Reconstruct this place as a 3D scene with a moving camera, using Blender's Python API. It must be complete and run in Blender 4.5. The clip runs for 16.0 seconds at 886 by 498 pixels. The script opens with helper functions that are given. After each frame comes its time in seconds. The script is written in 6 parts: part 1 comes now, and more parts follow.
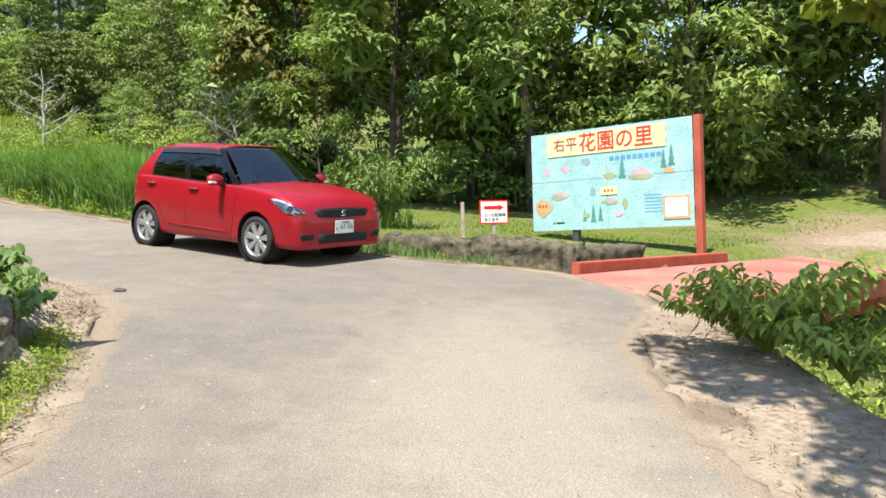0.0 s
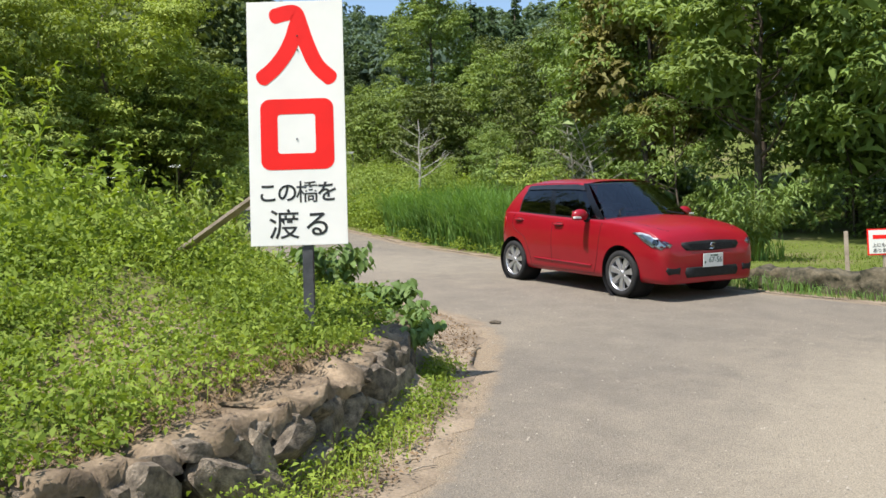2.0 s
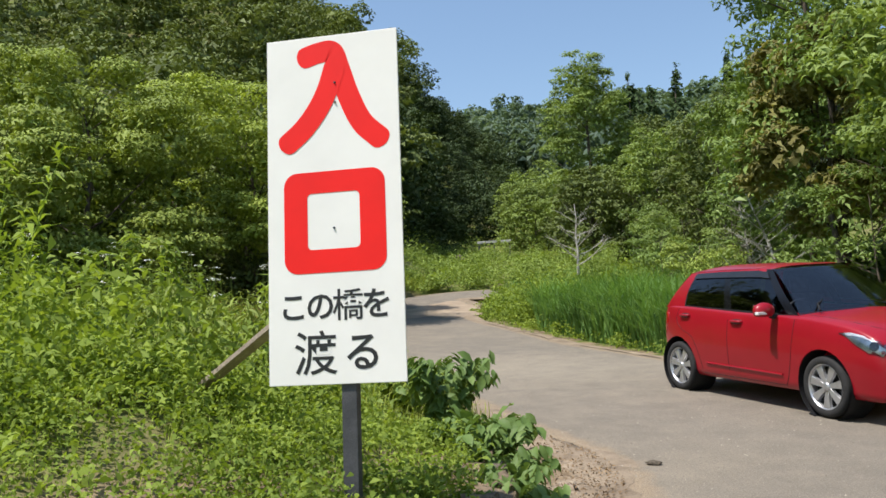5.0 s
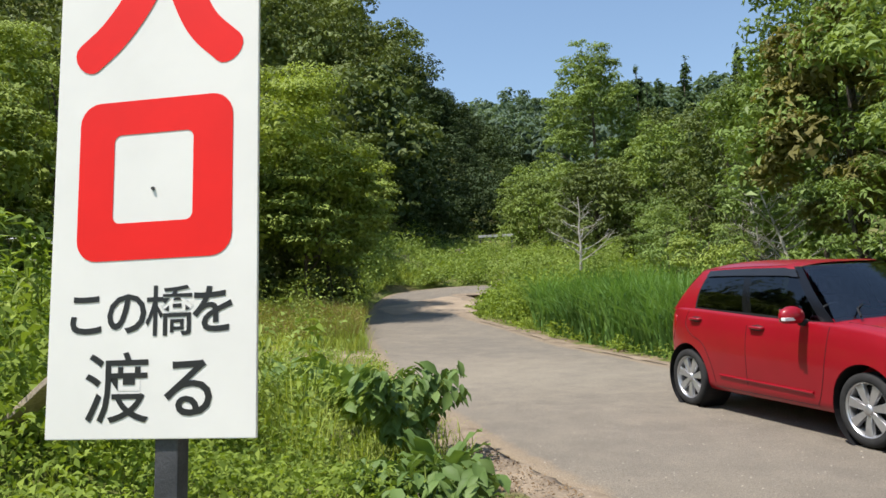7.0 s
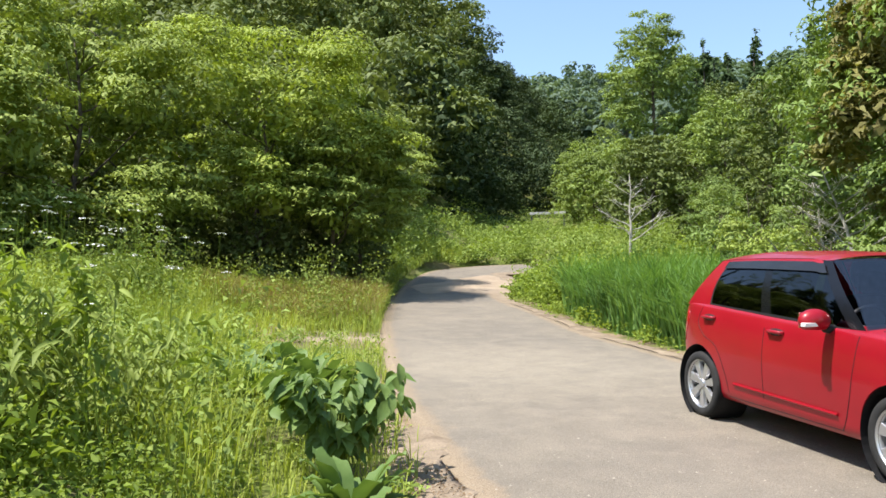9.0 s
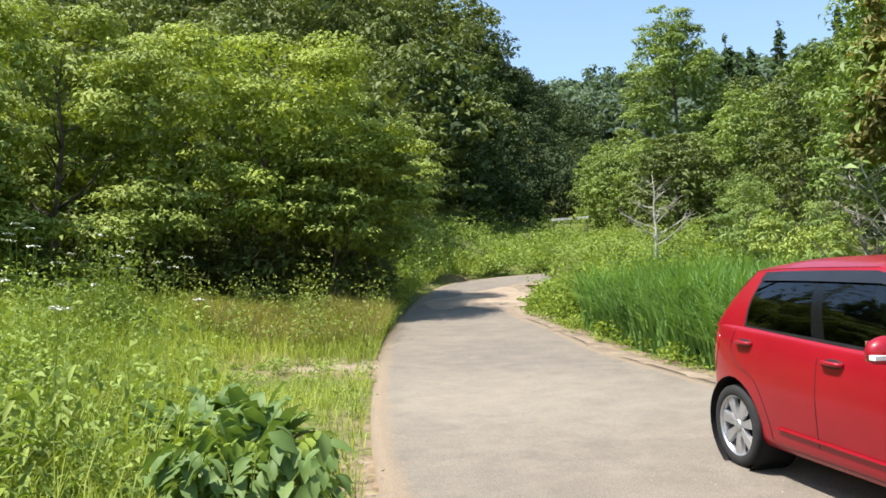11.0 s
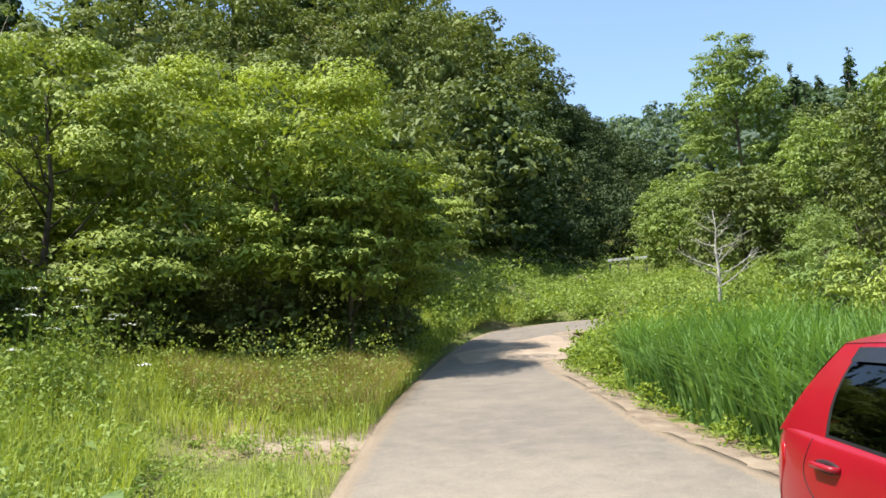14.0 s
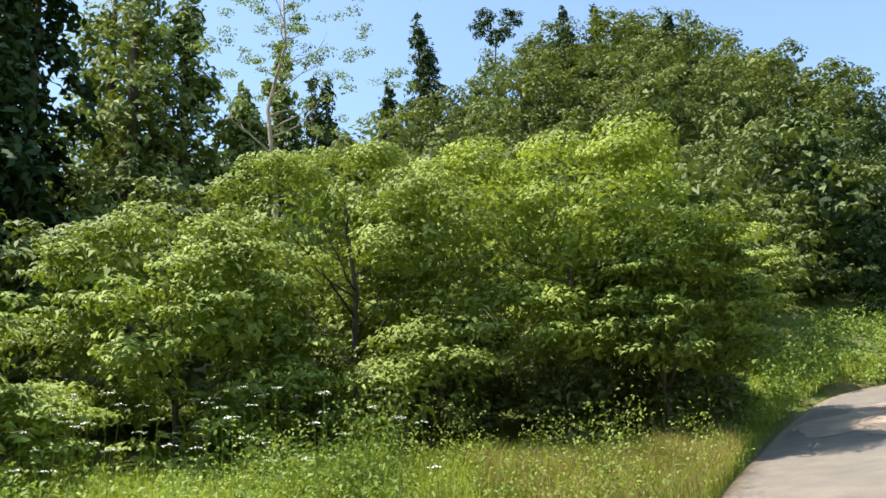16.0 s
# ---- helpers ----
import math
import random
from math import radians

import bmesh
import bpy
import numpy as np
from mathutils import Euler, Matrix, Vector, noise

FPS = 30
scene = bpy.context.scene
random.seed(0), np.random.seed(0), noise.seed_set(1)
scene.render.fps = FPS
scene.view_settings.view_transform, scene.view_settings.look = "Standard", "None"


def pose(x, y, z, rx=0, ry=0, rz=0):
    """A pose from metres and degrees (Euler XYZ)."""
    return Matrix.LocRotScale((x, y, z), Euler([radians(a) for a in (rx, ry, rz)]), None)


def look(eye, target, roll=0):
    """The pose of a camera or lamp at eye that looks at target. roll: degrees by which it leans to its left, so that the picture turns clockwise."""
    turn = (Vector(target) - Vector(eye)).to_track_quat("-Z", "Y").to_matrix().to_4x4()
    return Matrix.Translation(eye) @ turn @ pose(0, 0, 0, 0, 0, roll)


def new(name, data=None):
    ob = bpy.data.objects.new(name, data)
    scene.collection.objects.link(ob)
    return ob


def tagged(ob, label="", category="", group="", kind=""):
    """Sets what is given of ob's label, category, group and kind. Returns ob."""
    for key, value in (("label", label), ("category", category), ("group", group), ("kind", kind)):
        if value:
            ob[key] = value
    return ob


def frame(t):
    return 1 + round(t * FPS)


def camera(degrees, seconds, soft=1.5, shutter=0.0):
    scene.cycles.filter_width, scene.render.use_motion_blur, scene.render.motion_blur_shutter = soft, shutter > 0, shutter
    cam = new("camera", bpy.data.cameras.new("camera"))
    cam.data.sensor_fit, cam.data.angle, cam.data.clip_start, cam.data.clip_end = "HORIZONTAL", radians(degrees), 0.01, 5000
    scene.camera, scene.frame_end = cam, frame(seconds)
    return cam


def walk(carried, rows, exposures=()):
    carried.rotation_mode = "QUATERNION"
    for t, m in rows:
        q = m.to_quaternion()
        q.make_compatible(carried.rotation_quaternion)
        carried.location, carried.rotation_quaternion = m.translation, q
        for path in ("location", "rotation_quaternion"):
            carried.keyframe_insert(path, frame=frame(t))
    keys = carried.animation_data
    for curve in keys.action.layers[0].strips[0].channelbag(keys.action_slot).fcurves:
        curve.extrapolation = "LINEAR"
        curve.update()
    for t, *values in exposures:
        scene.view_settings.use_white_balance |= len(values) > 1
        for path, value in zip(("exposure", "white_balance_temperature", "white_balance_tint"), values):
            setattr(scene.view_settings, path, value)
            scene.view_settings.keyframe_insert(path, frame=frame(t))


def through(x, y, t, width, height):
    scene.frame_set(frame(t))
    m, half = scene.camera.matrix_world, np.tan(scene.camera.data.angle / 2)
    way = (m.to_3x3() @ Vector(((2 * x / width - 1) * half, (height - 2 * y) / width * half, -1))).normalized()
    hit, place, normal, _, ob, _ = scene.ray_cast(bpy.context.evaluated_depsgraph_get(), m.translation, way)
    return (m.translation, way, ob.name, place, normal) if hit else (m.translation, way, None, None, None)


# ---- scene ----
# The road climbs at about 12 percent. ROAD_X, ROAD_Y lie in the road's plane at the
# junction; SLOPE lays that plane into the world, whose z is true up.
cam = camera(55.3, 16.0, soft=1.6)
UP = Vector((-0.0721, 0.0944, 0.9929)).normalized()
SLOPE = UP.rotation_difference(Vector((0, 0, 1))).to_matrix().to_4x4()
SLOPE3 = np.array(SLOPE.to_3x3())
PATH = [
    (0, (1.104, 0.083, 1.435), (0.925, 2.062, 1.215), 1.9),
    (0.3, (1.076, 0.063, 1.432), (0.736, 2.023, 1.212), 1.6),
    (0.5, (1.055, 0.056, 1.432), (0.608, 1.993, 1.209), 1.3),
    (1, (0.999, 0.035, 1.43), (0.326, 1.906, 1.215), 1.0),
    (1.5, (0.960, 0.027, 1.441), (0.129, 1.836, 1.25), 0.7),
    (2, (0.929, 0.104, 1.445), (-0.031, 1.852, 1.293), -0.7),
    (2.5, (0.937, 0.305, 1.472), (-0.156, 1.978, 1.382), -1.6),
    (3, (0.860, 0.580, 1.479), (-0.333, 2.186, 1.454), -2.3),
    (3.5, (0.661, 0.877, 1.497), (-0.535, 2.480, 1.519), -3.4),
    (4, (0.502, 1.155, 1.499), (-0.711, 2.744, 1.532), -3.0),
    (4.2, (0.416, 1.319, 1.507), (-0.814, 2.896, 1.549), -2.8),
    (6.3, (-0.250, 2.778, 1.504), (-1.550, 4.296, 1.577), -2.7),
    (6.5, (-0.379, 2.904, 1.508), (-1.673, 4.427, 1.573), -2.6),
    (7, (-0.427, 3.264, 1.495), (-1.717, 4.792, 1.547), -1.8),
    (7.5, (-0.433, 3.614, 1.525), (-1.746, 5.123, 1.551), -0.3),
    (8, (-0.530, 3.962, 1.521), (-1.858, 5.458, 1.548), -0.6),
    (8.5, (-0.540, 4.244, 1.527), (-1.890, 5.721, 1.55), -1.1),
    (9, (-0.528, 4.610, 1.554), (-1.928, 6.038, 1.55), -0.4),
    (9.2, (-0.563, 4.735, 1.56), (-1.972, 6.155, 1.542), -0.6),
    (11.3, (-1.319, 6.164, 1.626), (-2.762, 7.548, 1.653), -2.8),
    (11.5, (-1.381, 6.300, 1.636), (-2.796, 7.713, 1.683), -3.0),
    (12, (-1.498, 6.718, 1.663), (-2.902, 8.140, 1.731), -2.1),
    (12.5, (-1.684, 7.058, 1.667), (-3.108, 8.459, 1.753), -2.1),
    (13, (-1.900, 7.352, 1.69), (-3.352, 8.724, 1.794), -4.0),
    (13.5, (-2.070, 7.736, 1.685), (-3.582, 9.043, 1.789), -4.0),
    (14, (-2.288, 8.098, 1.698), (-3.827, 9.368, 1.827), -3.3),
    (14.5, (-2.504, 8.392, 1.735), (-4.040, 9.661, 1.915), -4.1),
    (15, (-2.676, 8.695, 1.757), (-4.320, 9.815, 1.969), -4.2),
    (15.5, (-2.862, 8.867, 1.78), (-4.607, 9.807, 2.045), -5.2),
    (16, (-3.103, 8.965, 1.827), (-4.963, 9.605, 2.189), -7.5),
]
walk(cam, [(t, SLOPE @ look(eye, target, roll)) for t, eye, target, roll in PATH],
     exposures=[(0.0, 0.92), (0.8, 0.61), (1.6, 0.58), (2.8, 0.33), (3.5, 0.32), (6.5, 0.34), (8.0, 0.38), (8.5, 0.66), (9.0, 0.86), (12.5, 0.86), (16.0, 0.94)])

# ---- light ----
SUN_AZ = Vector((-0.33, -0.94))         # towards the sun, seen from above
SUN_EL = radians(62)
world = bpy.data.worlds.new("world")
scene.world = world
world.use_nodes = True
wn = world.node_tree
sky = wn.nodes.new("ShaderNodeTexSky")
sky.sky_type = "NISHITA"
sky.sun_disc = False
sky.sun_elevation = SUN_EL
sky.sun_rotation = math.atan2(SUN_AZ.x, SUN_AZ.y)
sky.air_density = 1.3
sky.dust_density = 0.5
sky.ozone_density = 2.0
wn.nodes["Background"].inputs["Strength"].default_value = 0.14
wn.links.new(sky.outputs[0], wn.nodes["Background"].inputs["Color"])
sun_data = bpy.data.lights.new("sun", "SUN")
sun_data.energy = 5.0
sun_data.angle = radians(0.5)
sun_data.color = (1.0, 0.94, 0.885)
sun = new("sun", sun_data)
h = SUN_AZ.normalized() * math.cos(SUN_EL)
sun.matrix_world = look((0, 0, 30), (-h.x, -h.y, 30 - math.sin(SUN_EL)))

# ---- materials ----
def material(name, rough=0.8, metal=0.0, spec=0.5):
    m = bpy.data.materials.new(name)
    m.use_nodes = True
    b = m.node_tree.nodes["Principled BSDF"]
    b.inputs["Roughness"].default_value = rough
    b.inputs["Metallic"].default_value = metal
    b.inputs["Specular IOR Level"].default_value = spec
    return m, m.node_tree, b


def noise_node(nt, scale, detail=4.0, coord="Object", rough=0.55):
    tc = nt.nodes.new("ShaderNodeTexCoord")
    n = nt.nodes.new("ShaderNodeTexNoise")
    n.inputs["Scale"].default_value = scale
    n.inputs["Detail"].default_value = detail
    n.inputs["Roughness"].default_value = rough
    nt.links.new(tc.outputs[coord], n.inputs["Vector"])
    return n


def ramp(nt, fac, stops):
    r = nt.nodes.new("ShaderNodeValToRGB")
    e = r.color_ramp.elements
    while len(e) < len(stops):
        e.new(0.5)
    for k, (p, c) in zip(e, stops):
        k.position = p
        k.color = (*c, 1)
    nt.links.new(fac, r.inputs[0])
    return r.outputs[0]


def mix(nt, fac, a, b, mode="MIX"):
    m = nt.nodes.new("ShaderNodeMix")
    m.data_type = "RGBA"
    m.blend_type = mode
    for sock, v in ((m.inputs[0], fac), (m.inputs[6], a), (m.inputs[7], b)):
        if isinstance(v, (int, float)):
            sock.default_value = v
        elif isinstance(v, tuple):
            sock.default_value = (*v, 1)
        else:
            nt.links.new(v, sock)
    return m.outputs[2]


def bump(nt, b, height, strength=0.3, dist=0.02):
    n = nt.nodes.new("ShaderNodeBump")
    n.inputs["Strength"].default_value = strength
    n.inputs["Distance"].default_value = dist
    nt.links.new(height, n.inputs["Height"])
    nt.links.new(n.outputs[0], b.inputs["Normal"])


def grainy(name, c1, c2, scale=8.0, rough=0.8, fine=90.0, bumps=0.25, metal=0.0, spec=0.4, var=0.0):
    """Two colours mixed by coarse noise, with fine grain and relief."""
    m, nt, b = material(name, rough, metal, spec)
    big = noise_node(nt, scale)
    small = noise_node(nt, fine, 3.0)
    base = ramp(nt, big.outputs[0], ((0.3, c1), (0.7, c2)))
    col = mix(nt, 0.35, base, ramp(nt, small.outputs[0], ((0.3, (0.25, 0.25, 0.25)), (0.7, (0.85, 0.85, 0.85)))), "OVERLAY")
    if var:
        oi = nt.nodes.new("ShaderNodeObjectInfo")
        col = mix(nt, var, col, ramp(nt, oi.outputs["Random"], ((0.0, (0.2, 0.2, 0.2)), (1.0, (0.8, 0.8, 0.8)))), "OVERLAY")
    nt.links.new(col, b.inputs["Base Color"])
    bump(nt, b, small.outputs[0], bumps, 0.01)
    return m


def plain(name, c, rough=0.5, metal=0.0, spec=0.5, grime=0.15, scale=5.0):
    m, nt, b = material(name, rough, metal, spec)
    n = noise_node(nt, scale, 6.0)
    dark = tuple(v * (1 - grime * 2) for v in c)
    nt.links.new(ramp(nt, n.outputs[0], ((0.25, dark), (0.6, c))), b.inputs["Base Color"])
    return m


def leaf_material(name, dark, mid, light, gloss=0.35, through=0.35, spec=0.25, patch=0.35, coord="Object"):
    """Leaves that vary one by one, let some light through and shine a little."""
    m, nt, b = material(name, 1 - gloss, 0.0, spec)
    geo = nt.nodes.new("ShaderNodeNewGeometry")
    tone = ramp(nt, geo.outputs["Random Per Island"], ((0.0, dark), (0.5, mid), (1.0, light)))
    n = noise_node(nt, patch, 3.0, coord)
    tone = mix(nt, 0.55, tone, ramp(nt, n.outputs[0], ((0.3, tuple(v * 0.75 for v in dark)), (0.7, light))))
    nt.links.new(tone, b.inputs["Base Color"])
    tr = nt.nodes.new("ShaderNodeBsdfTranslucent")
    warm = mix(nt, 1.0, tone, (1.0, 1.0, 0.45), "MULTIPLY")
    nt.links.new(warm, tr.inputs["Color"])
    ms = nt.nodes.new("ShaderNodeMixShader")
    ms.inputs[0].default_value = through
    out = nt.nodes["Material Output"]
    nt.links.new(b.outputs[0], ms.inputs[1])
    nt.links.new(tr.outputs[0], ms.inputs[2])
    nt.links.new(ms.outputs[0], out.inputs["Surface"])
    return m


LEAF_BUSH = leaf_material("bush_leaf", (0.143, 0.190, 0.039), (0.239, 0.310, 0.057), (0.371, 0.455, 0.092), through=0.26)
LEAF_BRIGHT = leaf_material("bright_leaf", (0.179, 0.235, 0.040), (0.299, 0.385, 0.063), (0.452, 0.540, 0.101), through=0.3)
LEAF_DEEP = leaf_material("laurel_leaf", (0.110, 0.160, 0.040), (0.172, 0.250, 0.060), (0.270, 0.380, 0.095), gloss=0.5, through=0.25)
LEAF_WARM = leaf_material("russet_leaf", (0.133, 0.118, 0.042), (0.223, 0.205, 0.058), (0.327, 0.315, 0.099))
LEAF_HILL = leaf_material("hill_leaf", (0.091, 0.122, 0.036), (0.139, 0.180, 0.053), (0.214, 0.265, 0.079), patch=0.12, through=0.25)
# pale and bluish: the haze of distance is put into this leaf colour
LEAF_HAZED = leaf_material("hazed_far_leaf", (0.085, 0.135, 0.100), (0.120, 0.180, 0.125), (0.165, 0.230, 0.150), patch=0.06)
LEAF_PALE = leaf_material("pale_leaf", (0.140, 0.195, 0.050), (0.210, 0.285, 0.075), (0.320, 0.420, 0.115))
LEAF_CONIFER = leaf_material("conifer_leaf", (0.024, 0.048, 0.016), (0.042, 0.078, 0.024), (0.072, 0.115, 0.035), gloss=0.2, through=0.15)
GRASS = leaf_material("grass_blade", (0.160, 0.238, 0.038), (0.304, 0.397, 0.055), (0.518, 0.574, 0.114), gloss=0.3, through=0.4, patch=0.6)
WEED = leaf_material("weed_leaf", (0.106, 0.174, 0.026), (0.225, 0.325, 0.045), (0.385, 0.485, 0.080), gloss=0.3, through=0.4, patch=0.9)
REED = leaf_material("reed_blade", (0.082, 0.178, 0.041), (0.146, 0.283, 0.061), (0.245, 0.402, 0.102), gloss=0.35, through=0.4, patch=0.5)
BARK = grainy("bark", (0.045, 0.035, 0.025), (0.12, 0.095, 0.07), 6, 0.9, 60, 0.6)
DEADWOOD = grainy("dead_wood", (0.34, 0.31, 0.27), (0.5, 0.47, 0.42), 6, 0.85, 60, 0.4)

# ---- helpers of this scene ----
rng = np.random.default_rng(7)


def W(x, y, z=0.0):
    """A place given in the road's plane, in the world."""
    return SLOPE @ Vector((x, y, z))


def to_world(x, y, z):
    return np.stack([x, y, z], -1) @ SLOPE3.T


def sl(x, y):
    """Metres along the road, and metres to its right."""
    return -0.61 * x + 0.79 * y, 0.79 * x + 0.61 * y


def smooth(a, b, v):
    t = np.clip((v - a) / (b - a), 0, 1)
    return t * t * (3 - 2 * t)


def ripple(x, y, k):
    return np.sin(x * k + 1.3 * np.sin(y * k * 0.7)) * np.cos(y * k * 0.9 + np.sin(x * k * 0.6))


# left and right edge of the asphalt, place by place along it
EDGES = [((-1.5, -8.0), (2.9, -8.0)), ((-1.2, 0.0), (2.6, 0.0)), ((-1.16, 3.2), (2.3, 3.8)), ((-1.50, 4.5), (2.1, 5.6)),
         ((-1.92, 5.7), (2.15, 7.0)), ((-2.62, 7.2), (2.55, 8.8)), ((-3.3, 8.0), (1.75, 10.5)), ((-4.3, 8.6), (-0.9, 11.7)),
         ((-5.6, 9.5), (-3.4, 13.3)), ((-7.6, 11.0), (-6.0, 14.9)), ((-10.0, 13.0), (-8.5, 16.5)), ((-13.1, 15.7), (-12.0, 19.2)),
         ((-16.3, 18.8), (-15.5, 21.9)), ((-20.0, 22.8), (-18.5, 26.0)), ((-22.8, 26.8), (-20.2, 27.4)), ((-22.6, 29.6), (-19.4, 28.4)),
         ((-20.8, 31.6), (-18.2, 28.9)), ((-16.5, 32.8), (-15.2, 29.6))]


def edge_curve(i, n=12):
    """An edge of the road as a fine polyline (Catmull-Rom)."""
    p = np.array([e[i] for e in EDGES])
    p = np.vstack([2 * p[0] - p[1], p, 2 * p[-1] - p[-2]])
    t = np.linspace(0, 1, n, endpoint=False)[:, None]
    out = []
    for k in range(1, len(p) - 2):
        a, b, c, d = p[k - 1:k + 3]
        out.append(0.5 * (2 * b + (c - a) * t + (2 * a - 5 * b + 4 * c - d) * t ** 2 + (3 * b - a - 3 * c + d) * t ** 3))
    return np.vstack(out + [p[-2:-1]])


LEFT, RIGHT = edge_curve(0), edge_curve(1)
OUTLINE = np.vstack([LEFT, RIGHT[::-1]])


def inside(x, y, poly):
    """Which of the points lie in a polygon."""
    hit = np.zeros(np.shape(x), bool)
    px, py = poly[:, 0], poly[:, 1]
    j = len(poly) - 1
    for i in range(len(poly)):
        cross = ((py[i] > y) != (py[j] > y)) & (x < (px[j] - px[i]) * (y - py[i]) / (py[j] - py[i] + 1e-12) + px[i])
        hit ^= cross
        j = i
    return hit


def far_from(x, y, line):
    """Distance from points to a polyline."""
    d = np.full(np.shape(x), 1e9)
    for a, b in zip(line[:-1], line[1:]):
        ab = b - a
        t = np.clip(((x - a[0]) * ab[0] + (y - a[1]) * ab[1]) / (ab @ ab + 1e-12), 0, 1)
        d = np.minimum(d, np.hypot(x - a[0] - t * ab[0], y - a[1] - t * ab[1]))
    return d


BANK = np.array([(-1.75, -8.0), (-1.75, 1.5), (-1.78, 3.2), (-1.95, 4.0), (-2.25, 4.9), (-2.6, 5.6), (-3.1, 6.2), (-4.2, 6.6), (-5.2, 6.5), (-9.0, 6.2), (-30.0, -2.0), (-30.0, -8.0)])
BANK_LINE = BANK[:10]
CREEK = np.array([(3.1, 8.9), (4.4, 10.4), (9.0, 15.8), (30.0, 14.0), (30.0, 0.0), (6.0, 2.0), (3.7, 4.6), (3.3, 6.5)])


UNDER_DECK = np.array([(1.95, 10.75), (2.3, 9.7), (3.05, 8.4), (8.0, 14.0), (6.6, 16.2)])


def road_height(x, y):
    s, _ = sl(x, y)
    u = np.maximum(0, s - 14)
    return np.where(u < 26, 0.0015 * u * u, 1.014 + 0.09 * (u - 26))


def ground(x, y):
    """Height over the road's plane."""
    x, y = np.asarray(x, float), np.asarray(y, float)
    s, l = sl(x, y)
    z = road_height(x, y)
    # hillside to the left of the road
    foot = -7.5 + 1.5 * smooth(18, 27, s) + 6.5 * smooth(42, 56, s) + 7 * smooth(56, 110, s)
    m = np.maximum(0, foot - l)
    up = np.minimum(0.6 * m, 15.6 + 0.06 * m) * (0.15 + 0.37 * smooth(6, 30, s) + 0.74 * smooth(46, 84, s)) * (1 - 0.92 * smooth(98, 135, s))
    z = z + up + smooth(0, 6, m) * 0.6 * ripple(x, y, 0.25)
    z = z + 1.7 * np.exp(-((s - 43) / 7) ** 2 - ((l + 4.6) / 3.2) ** 2)
    # shelf of rough grass beside the road
    shelf = smooth(0.2, 5.0, np.maximum(0, -1.0 - l)) * 0.75
    z = z + shelf * smooth(9, 13, s)
    # planted bank behind the low stone wall
    inb = inside(x, y, BANK)
    d = far_from(x, y, BANK_LINE)
    z = np.where(inb, 0.42 + 0.62 * smooth(0.1, 2.6, d) + 0.25 * smooth(2.5, 6, d) + 0.05 * ripple(x, y, 2.1), z)
    # right of the road: verge, meadow, wooded slope
    z = z + np.minimum(0.2 * np.maximum(0, l - 16), 2.5) * smooth(4, 12, s)
    # ditch under the bridge
    dc = far_from(x, y, np.vstack([CREEK, CREEK[:1]]))
    z = np.where(inside(x, y, CREEK), z - 1.1 * smooth(0.0, 0.9, dc), z)
    z = np.where(inside(x, y, UNDER_DECK), z - 0.6, z)
    # the far end of the valley rises
    z = z + 0.13 * np.maximum(0, s - 60) * smooth(60, 90, s)
    return z


def mesh_object(name, verts, faces, mat, parent=None, smooth_shade=False):
    me = bpy.data.meshes.new(name)
    v = np.asarray(verts, np.float32)
    f = np.asarray(faces, np.int32)
    k = f.shape[1]
    me.vertices.add(len(v))
    me.vertices.foreach_set("co", v.ravel())
    me.loops.add(f.size)
    me.loops.foreach_set("vertex_index", f.ravel())
    me.polygons.add(len(f))
    me.polygons.foreach_set("loop_start", np.arange(0, f.size, k, dtype=np.int32))
    me.update(calc_edges=True)
    if smooth_shade:
        me.polygons.foreach_set("use_smooth", np.ones(len(f), bool))
    me.materials.append(mat)
    ob = new(name, me)
    ob.parent = parent
    return ob


def part(name, bm, mat, parent=None, label="", shade=False):
    """Links a bmesh as one mesh object under a thing or a part."""
    me = bpy.data.meshes.new(name)
    bm.to_mesh(me)
    bm.free()
    if mat:
        me.materials.append(mat)
    if shade:
        for p in me.polygons:
            p.use_smooth = True
    ob = new(name, me)
    ob.parent = parent
    if label:
        tagged(ob, label)
    return ob


def thing(name, label, category, m=None, group="", kind=""):
    ob = new(name)
    ob.empty_display_size = 0.2
    if m is not None:
        ob.matrix_world = m
    return tagged(ob, label, category, group, kind)


def box(bm, lo, hi, m=None, bevel=0.0):
    """A box between two corners, added to bm."""
    c = [(a + b) / 2 for a, b in zip(lo, hi)]
    s = [abs(b - a) for a, b in zip(lo, hi)]
    r = bmesh.ops.create_cube(bm, size=1.0, matrix=(m or Matrix()) @ Matrix.Translation(c) @ Matrix.Diagonal((*s, 1)))
    if bevel:
        edges = {e for v in r["verts"] for e in v.link_edges}
        bmesh.ops.bevel(bm, geom=list(edges), offset=bevel, segments=2, affect="EDGES", profile=0.7)
    return bm


def tube(bm, pts, radii, seg=7):
    """A tapered tube along points."""
    rings = []
    pts = [Vector(p) for p in pts]
    for i, (p, r) in enumerate(zip(pts, radii)):
        d = (pts[min(i + 1, len(pts) - 1)] - pts[max(i - 1, 0)]).normalized()
        a = d.orthogonal().normalized() if i == 0 else (rings[-1][1] - d * rings[-1][1].dot(d)).normalized()
        b = d.cross(a)
        vs = [bm.verts.new(p + (a * math.cos(k * 2 * math.pi / seg) + b * math.sin(k * 2 * math.pi / seg)) * r) for k in range(seg)]
        if rings:
            for k in range(seg):
                bm.faces.new((rings[-1][0][k], rings[-1][0][(k + 1) % seg], vs[(k + 1) % seg], vs[k]))
        rings.append((vs, a))
    bm.faces.new(rings[0][0][::-1])
    bm.faces.new(rings[-1][0])


def unit(v):
    return v / (np.linalg.norm(v, axis=-1, keepdims=True) + 1e-9)


